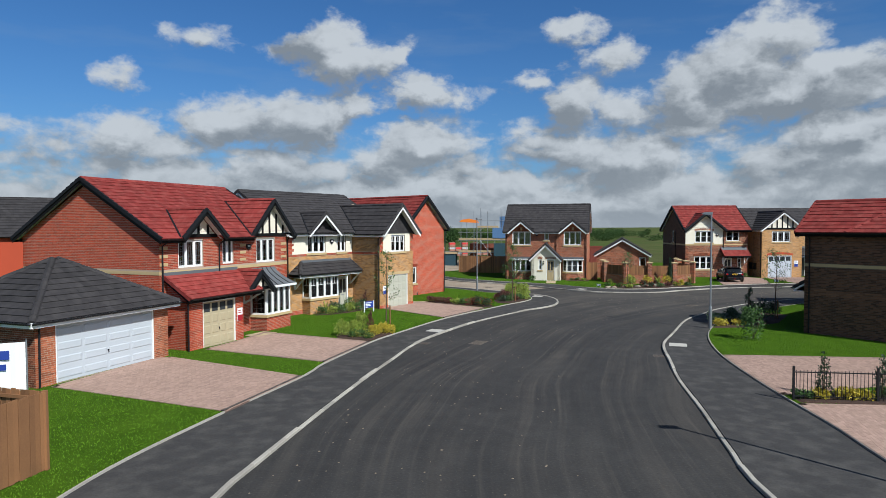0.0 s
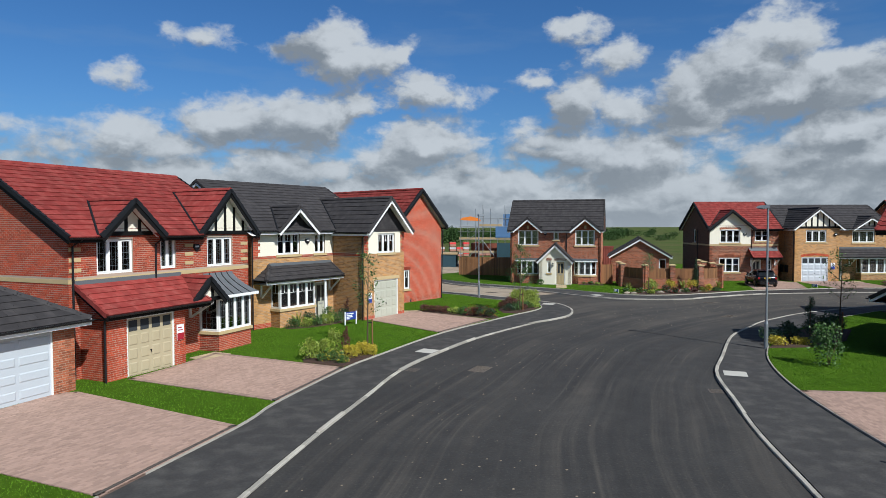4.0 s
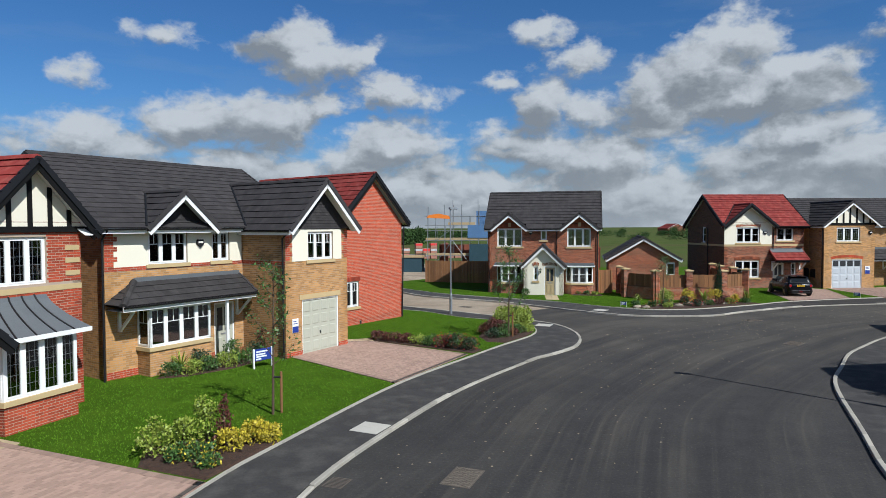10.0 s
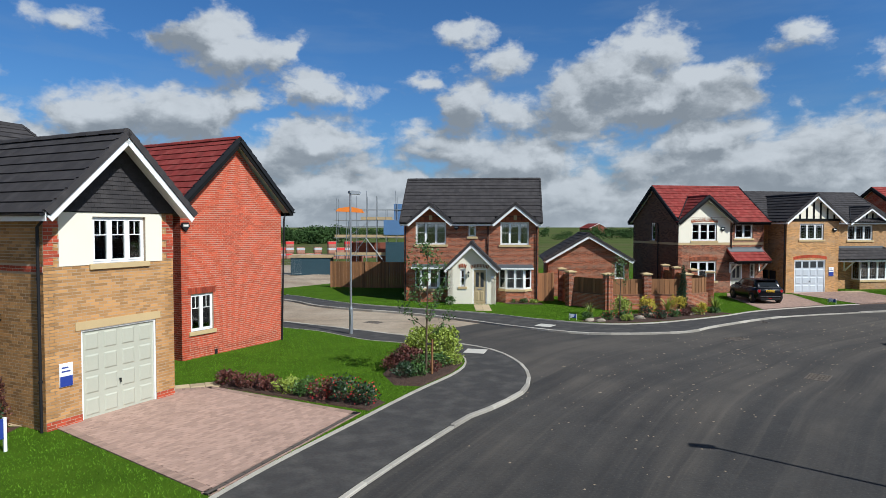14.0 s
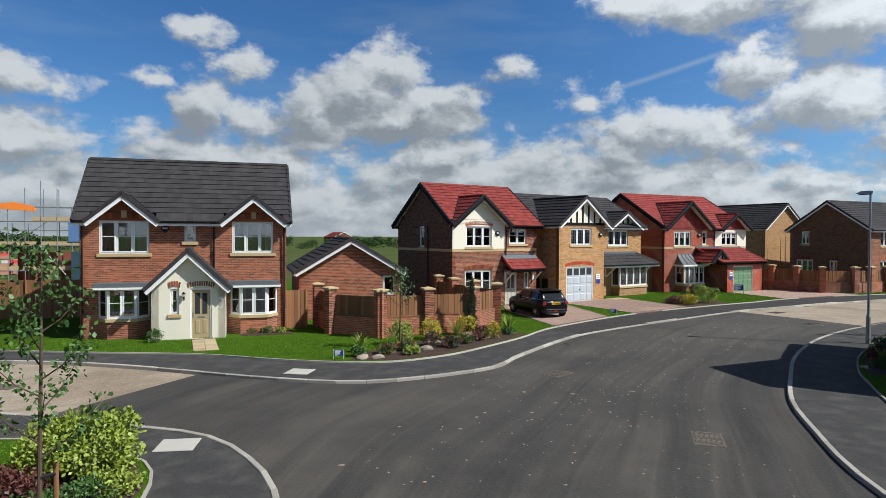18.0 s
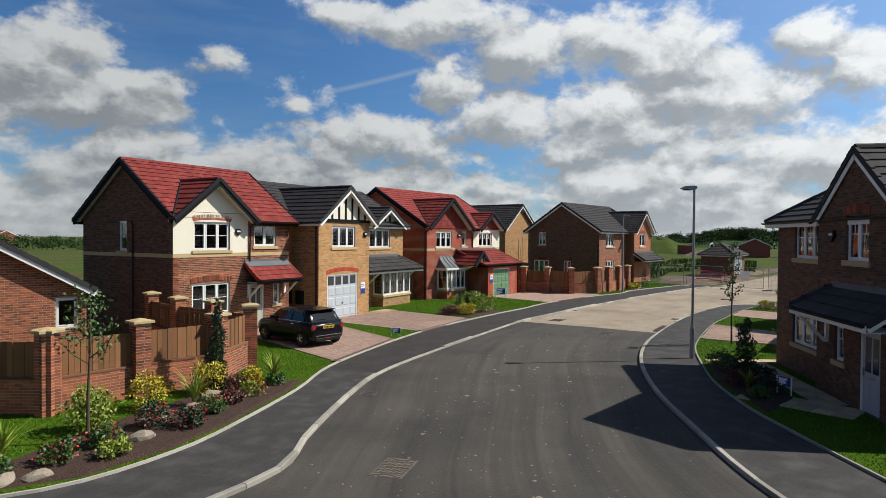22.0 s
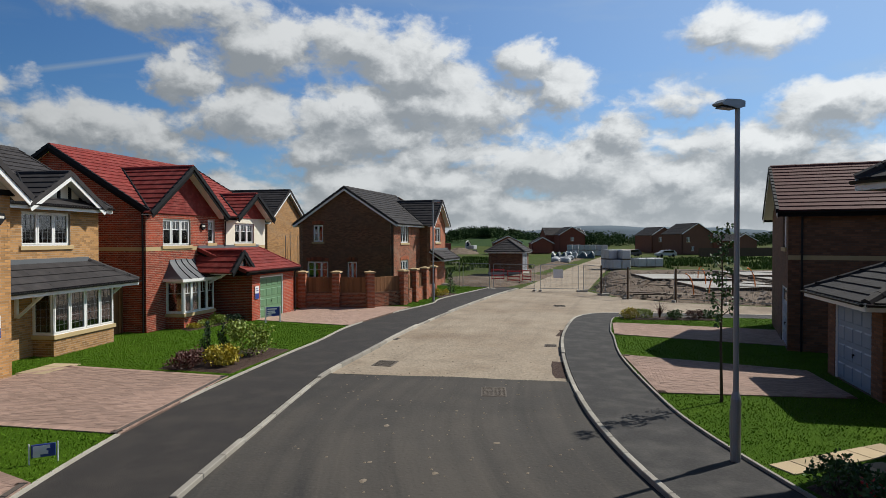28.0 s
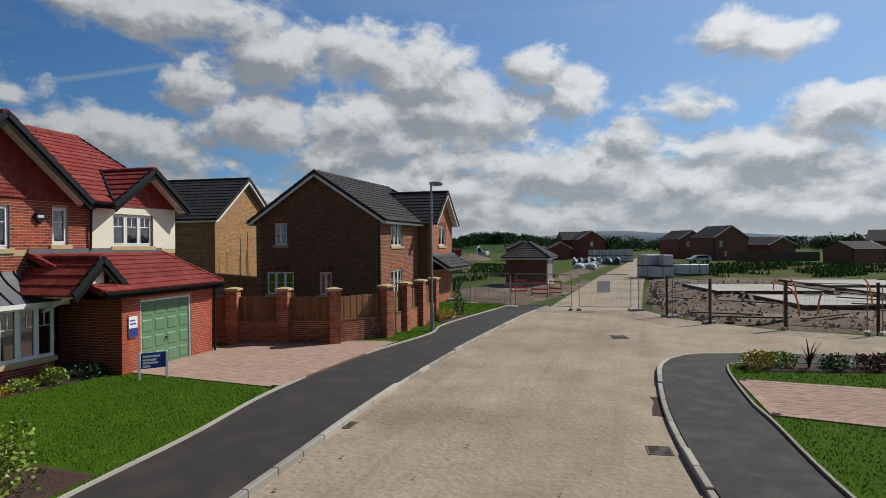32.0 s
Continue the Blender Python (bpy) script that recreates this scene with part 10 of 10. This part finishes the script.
def scaffold():
    H = thing("scaffolded_house", local(7.6, 81.0, 0, -14), "unfinished brick house behind steel scaffold and coloured sheets", "house")
    wall(H, local(0, 1.2, 0), 6.5, 3.1, None, [(1.0, 2.6, 0.8, 2.1)], base=far_red)
    wall(H, local(0, 9, 0, -90), 7.8, 3.1, None, base=far_red, name="side_wall")
    wall(H, local(6.5, 1.2, 0, 90), 7.8, 3.1, None, base=far_red, name="side_wall")
    rnd = random.Random(9)
    for i in range(10):
        x = -1.1 + i * 0.95
        for y in (-0.9, 0.4):
            top = rnd.choice([5.2, 6.3, 7.0, 7.6, 8.1]) if i else 7.4
            part("scaffold_pole", MB().tube([(x, y, -0.1), (x + rnd.uniform(-0.04, 0.04), y, top)], 0.03, 6), steel_grey, H)
    for z in (1.9, 3.6, 4.7, 5.3, 6.3):
        for y in (-0.9, 0.4):
            part("scaffold_ledger", MB().tube([(-1.4, y, z), (7.7, y, z)], 0.028, 6), steel_grey, H)
    for x0, x1, z0, z1 in ((-1.0, 1.7, 0.0, 3.6), (1.7, 4.4, 3.6, 0.0), (0.0, 2.2, 3.7, 5.3), (4.6, 7.0, 3.7, 6.2)):
        part("scaffold_brace", MB().tube([(x0, -0.95, z0), (x1, -0.95, z1)], 0.026, 6), steel_grey, H)
    for z, x0, x1 in ((1.95, -1.3, 7.6), (3.65, -1.3, 7.6), (5.35, 1.2, 4.2)):
        part("scaffold_board", MB().box(x0, x1, -0.85, 0.35, z, z + 0.05), pale_timber, H)
        part("toe_board", MB().box(x0, x1, -0.90, -0.86, z, z + 0.26), pale_timber, H)
    part("sheeting", MB().box(3.4, 7.4, -0.98, -0.94, 3.9, 5.3), sheet_blue, H, "blue debris netting")
    part("sheeting", MB().box(4.3, 7.4, 0.44, 0.48, 3.9, 6.9), sheet_blue, H, "blue debris netting")
    part("sheeting", MB().prism([(-1.2, 6.15), (1.5, 6.0), (1.3, 6.35), (0.2, 6.6), (-0.9, 6.45)], -1.0, -0.5), orange_plastic, H, "orange netting over the poles")
    part("loading_bay", MB().box(3.6, 7.5, -1.3, -1.05, 0.2, 3.2), tarp_dark, H, "dark sheet across the lower lift")


scaffold()


def cabin(x, y, turn):
    C = thing("trench_box", local(x, y, -0.1, turn), "dark steel trench box with a pale timber deck on top", "trench box")
    for y_ in (0.0, 1.9):
        part("side_panel", MB().box(0, 3.8, y_, y_ + 0.1, 0.1, 1.75, b=0.02), tarp_dark, C)
    part("deck", MB().box(-0.15, 3.95, -0.1, 2.1, 1.8, 2.05), pale_timber, C)
    for x_ in (0.4, 3.3):
        for z in (0.5, 1.3):
            part("strut", MB().tube([(x_, 0.1, z), (x_, 1.9, z)], 0.06, 8), steel_grey, C)


cabin(2.0, 81.5, -14)
brick_pack_mat = material("pink brick pack", (0.3444, 0.164, 0.1148), 0.9, 0.12, 2, 14, 0.4, 0.02)


def brick_packs(x, y, high=3):
    S = thing("brick_packs", local(x, y, -0.1, 8), "banded packs of pink bricks in red and white wrap", "brick pack", "brick packs")
    for i in range(3):
        for k in range(high if i != 1 else high - 1):
            pk = part("pack", MB().box(i * 1.25, i * 1.25 + 1.1, 0, 0.9, 0.02 + k * 0.88, 0.82 + k * 0.88, b=0.02), brick_pack_mat, S)
            part("wrap_band", MB().box(i * 1.25 - 0.012, i * 1.25 + 1.112, -0.012, 0.912, 0.42 + k * 0.88, 0.74 + k * 0.88), wrap_white if (i + k) % 2 else red_plastic, pk)


for a in ((-9, 118, 2), (-4.5, 115), (-0.4, 114), (3.6, 113, 2), (8.0, 112), (12.3, 114, 2), (-8, 126, 2)):
    brick_packs(*a)


# ---- distance ----
def far_woods():
    """A broken belt of trees along the skyline and a wooded hill."""
    rs = np.random.RandomState(17)
    cl = []
    trees = []
    for i in range(330):                    # woods and hedgerow trees to the north
        az, d = math.radians(rs.uniform(-75, 62)), rs.uniform(200, 340)
        trees.append((math.sin(az) * d + 8, math.cos(az) * d + 30, rs.uniform(2.6, 4.9) * (0.75 + d / 1100), -0.2))
    for i in range(60):                     # the wood behind the side street
        az, d = math.radians(rs.uniform(-22, 6)), rs.uniform(165, 200)
        trees.append((math.sin(az) * d + 3, math.cos(az) * d + 20, rs.uniform(4.2, 5.6), -0.2))
    for i in range(260):
        az, d = math.radians(rs.uniform(60, 150)), rs.uniform(330, 560)
        trees.append((math.sin(az) * d + 15, math.cos(az) * d + 30, rs.uniform(6.0, 9.5), -0.2))
    for i in range(80):                     # wooded hill
        az, d = math.radians(rs.uniform(85.8, 95.5)), rs.uniform(345, 400)
        top = 4.6 * math.exp(-((math.degrees(az) - 89.6) / 3.2) ** 2)
        trees.append((34 + math.sin(az) * d, 42 + math.cos(az) * d, rs.uniform(5, 8), top))
    for x, y, h, z in trees:
        r = h * rs.uniform(0.45, 0.8)
        for k in range(3):
            cx, cy = x + rs.normal(0, r * 0.5), y + rs.normal(0, r * 0.5)
            cl.append(leaf_cloud(rs, 150, (cx, cy, z + h * rs.uniform(0.40, 0.58)), (r * 0.8, r * 0.8, h * 0.38), h * 0.12, shell=0.35))
        cl.append(leaf_cloud(rs, 110, (x, y, z + h * 0.2), (r * 1.15, r * 1.15, h * 0.26), h * 0.13, shell=0.2))
    o = part("far_woodland", fast_mesh("far_woodland", *join_clouds(cl)), far_green, None)
    tagged(o, "dark green belt of distant trees on the skyline", "woodland", kind="stuff")


far_woods()
mound("wooded_hill", 388, 40, 34, 42, 5.0, far_green, "dark wooded hill on the skyline")
# blue-grey because the haze of distance is put into the hills' colour
hill_haze = material("far hills with haze in colour", (0.1394, 0.1722, 0.2009), 1.0, 0.10, 0.004, 0.02, 0, spec=0.0)


def far_hills():
    n = 90
    v, f = [], []
    for i in range(n + 1):
        az = math.radians(80 + 45 * i / n)
        t = i / n
        h = 62 * max(0.0, math.sin(math.pi * min(1, t * 1.05))) * (0.75 + 0.3 * noise.noise(Vector((t * 5, 0.3, 0)))) + 6 * noise.noise(Vector((t * 22, 2, 0)))
        for d, z in ((2250, -1.0), (2300, max(0.0, h) * 0.6), (2380, max(0.0, h)), (2450, -1.0)):
            v.append((34 + math.sin(az) * d, 42 + math.cos(az) * d, z))
    for i in range(n):
        f += [(4 * i + k, 4 * i + 4 + k, 4 * i + 5 + k, 4 * i + 1 + k) for k in range(3)]
    o = fix(part("backdrop_hills", MB().add(v, f), hill_haze, None, smooth=True))
    tagged(o, "line of hills far on the horizon, haze painted as pale blue", "hills", kind="structure")


far_hills()


# ---- mown grass ----
def grass():
    rs = np.random.RandomState(3)
    areas = ((-18, 9, 0, 58), (9, 36, 45, 58), (36, 73, 42, 57), (8, 30, 3, 38), (30, 56, 26, 38))
    plots = [pl(BACK_W, [(-40, 84), (-60, 40), (-50, -14)]), pl(BACK_N[upto(BACK_N, (1.3, 63.2)):], [(78, 54), (76, 80), (20, 84), (4, 70), (-1, 66)]), pl(BACK_S, [(30, -14)])]
    pts = []
    for x0, x1, y0, y1 in areas:
        n = int((x1 - x0) * (y1 - y0) * 250)
        p = np.stack([rs.uniform(x0, x1, n), rs.uniform(y0, y1, n)], 1)
        ok = np.zeros(len(p), bool)
        for poly in plots:
            ok |= inside(p, poly)
        for poly in PAVED + BEDS:
            ok &= ~inside(p, poly)
        pts.append(p[ok])
    p = np.concatenate(pts)
    n = len(p)
    a, h = rs.uniform(0, 6.28, n), rs.uniform(0.02, 0.045, n)
    w = rs.uniform(0.008, 0.016, n)
    c = np.c_[p, np.full(n, 0.104)]
    s_ = np.stack([np.cos(a), np.sin(a), np.zeros(n)], 1) * w[:, None]
    t_ = c + np.stack([rs.normal(0, 0.02, n), rs.normal(0, 0.02, n), h], 1)
    v = np.stack([c - s_, c + s_, t_ + s_ * 0.25, t_ - s_ * 0.25], 1).reshape(-1, 3)
    o = part("grass", fast_mesh("grass", v, np.arange(len(v)).reshape(-1, 4)), blade, None)
    tagged(o, "short bright green mown grass blades", "grass", kind="stuff")


grass()


def trench(i0, i1, width, name):
    """The open dark edge where the stone base falls short of the kerb."""
    rs = random.Random(i0)
    line = KERB_S[i0:i1]
    out = [(p[0], p[1]) for p in shifted(line, width)]
    out = [(x + rs.uniform(-0.1, 0.1), y + rs.uniform(-0.12, 0.1)) for x, y in out]
    setting(name, MB().slab(pl(line, out[::-1]), -0.2, -0.028), bark_soil, "dark open edge of the road base along the kerb", "road edge")


trench(upto(KERB_S, (40.3, 39.9)), upto(KERB_S, (43.8, 39.6)), 0.32, "road_edge")
trench(upto(KERB_S, (48.2, 39.1)), upto(KERB_S, (50.5, 38.6)), 0.22, "road_edge_far")
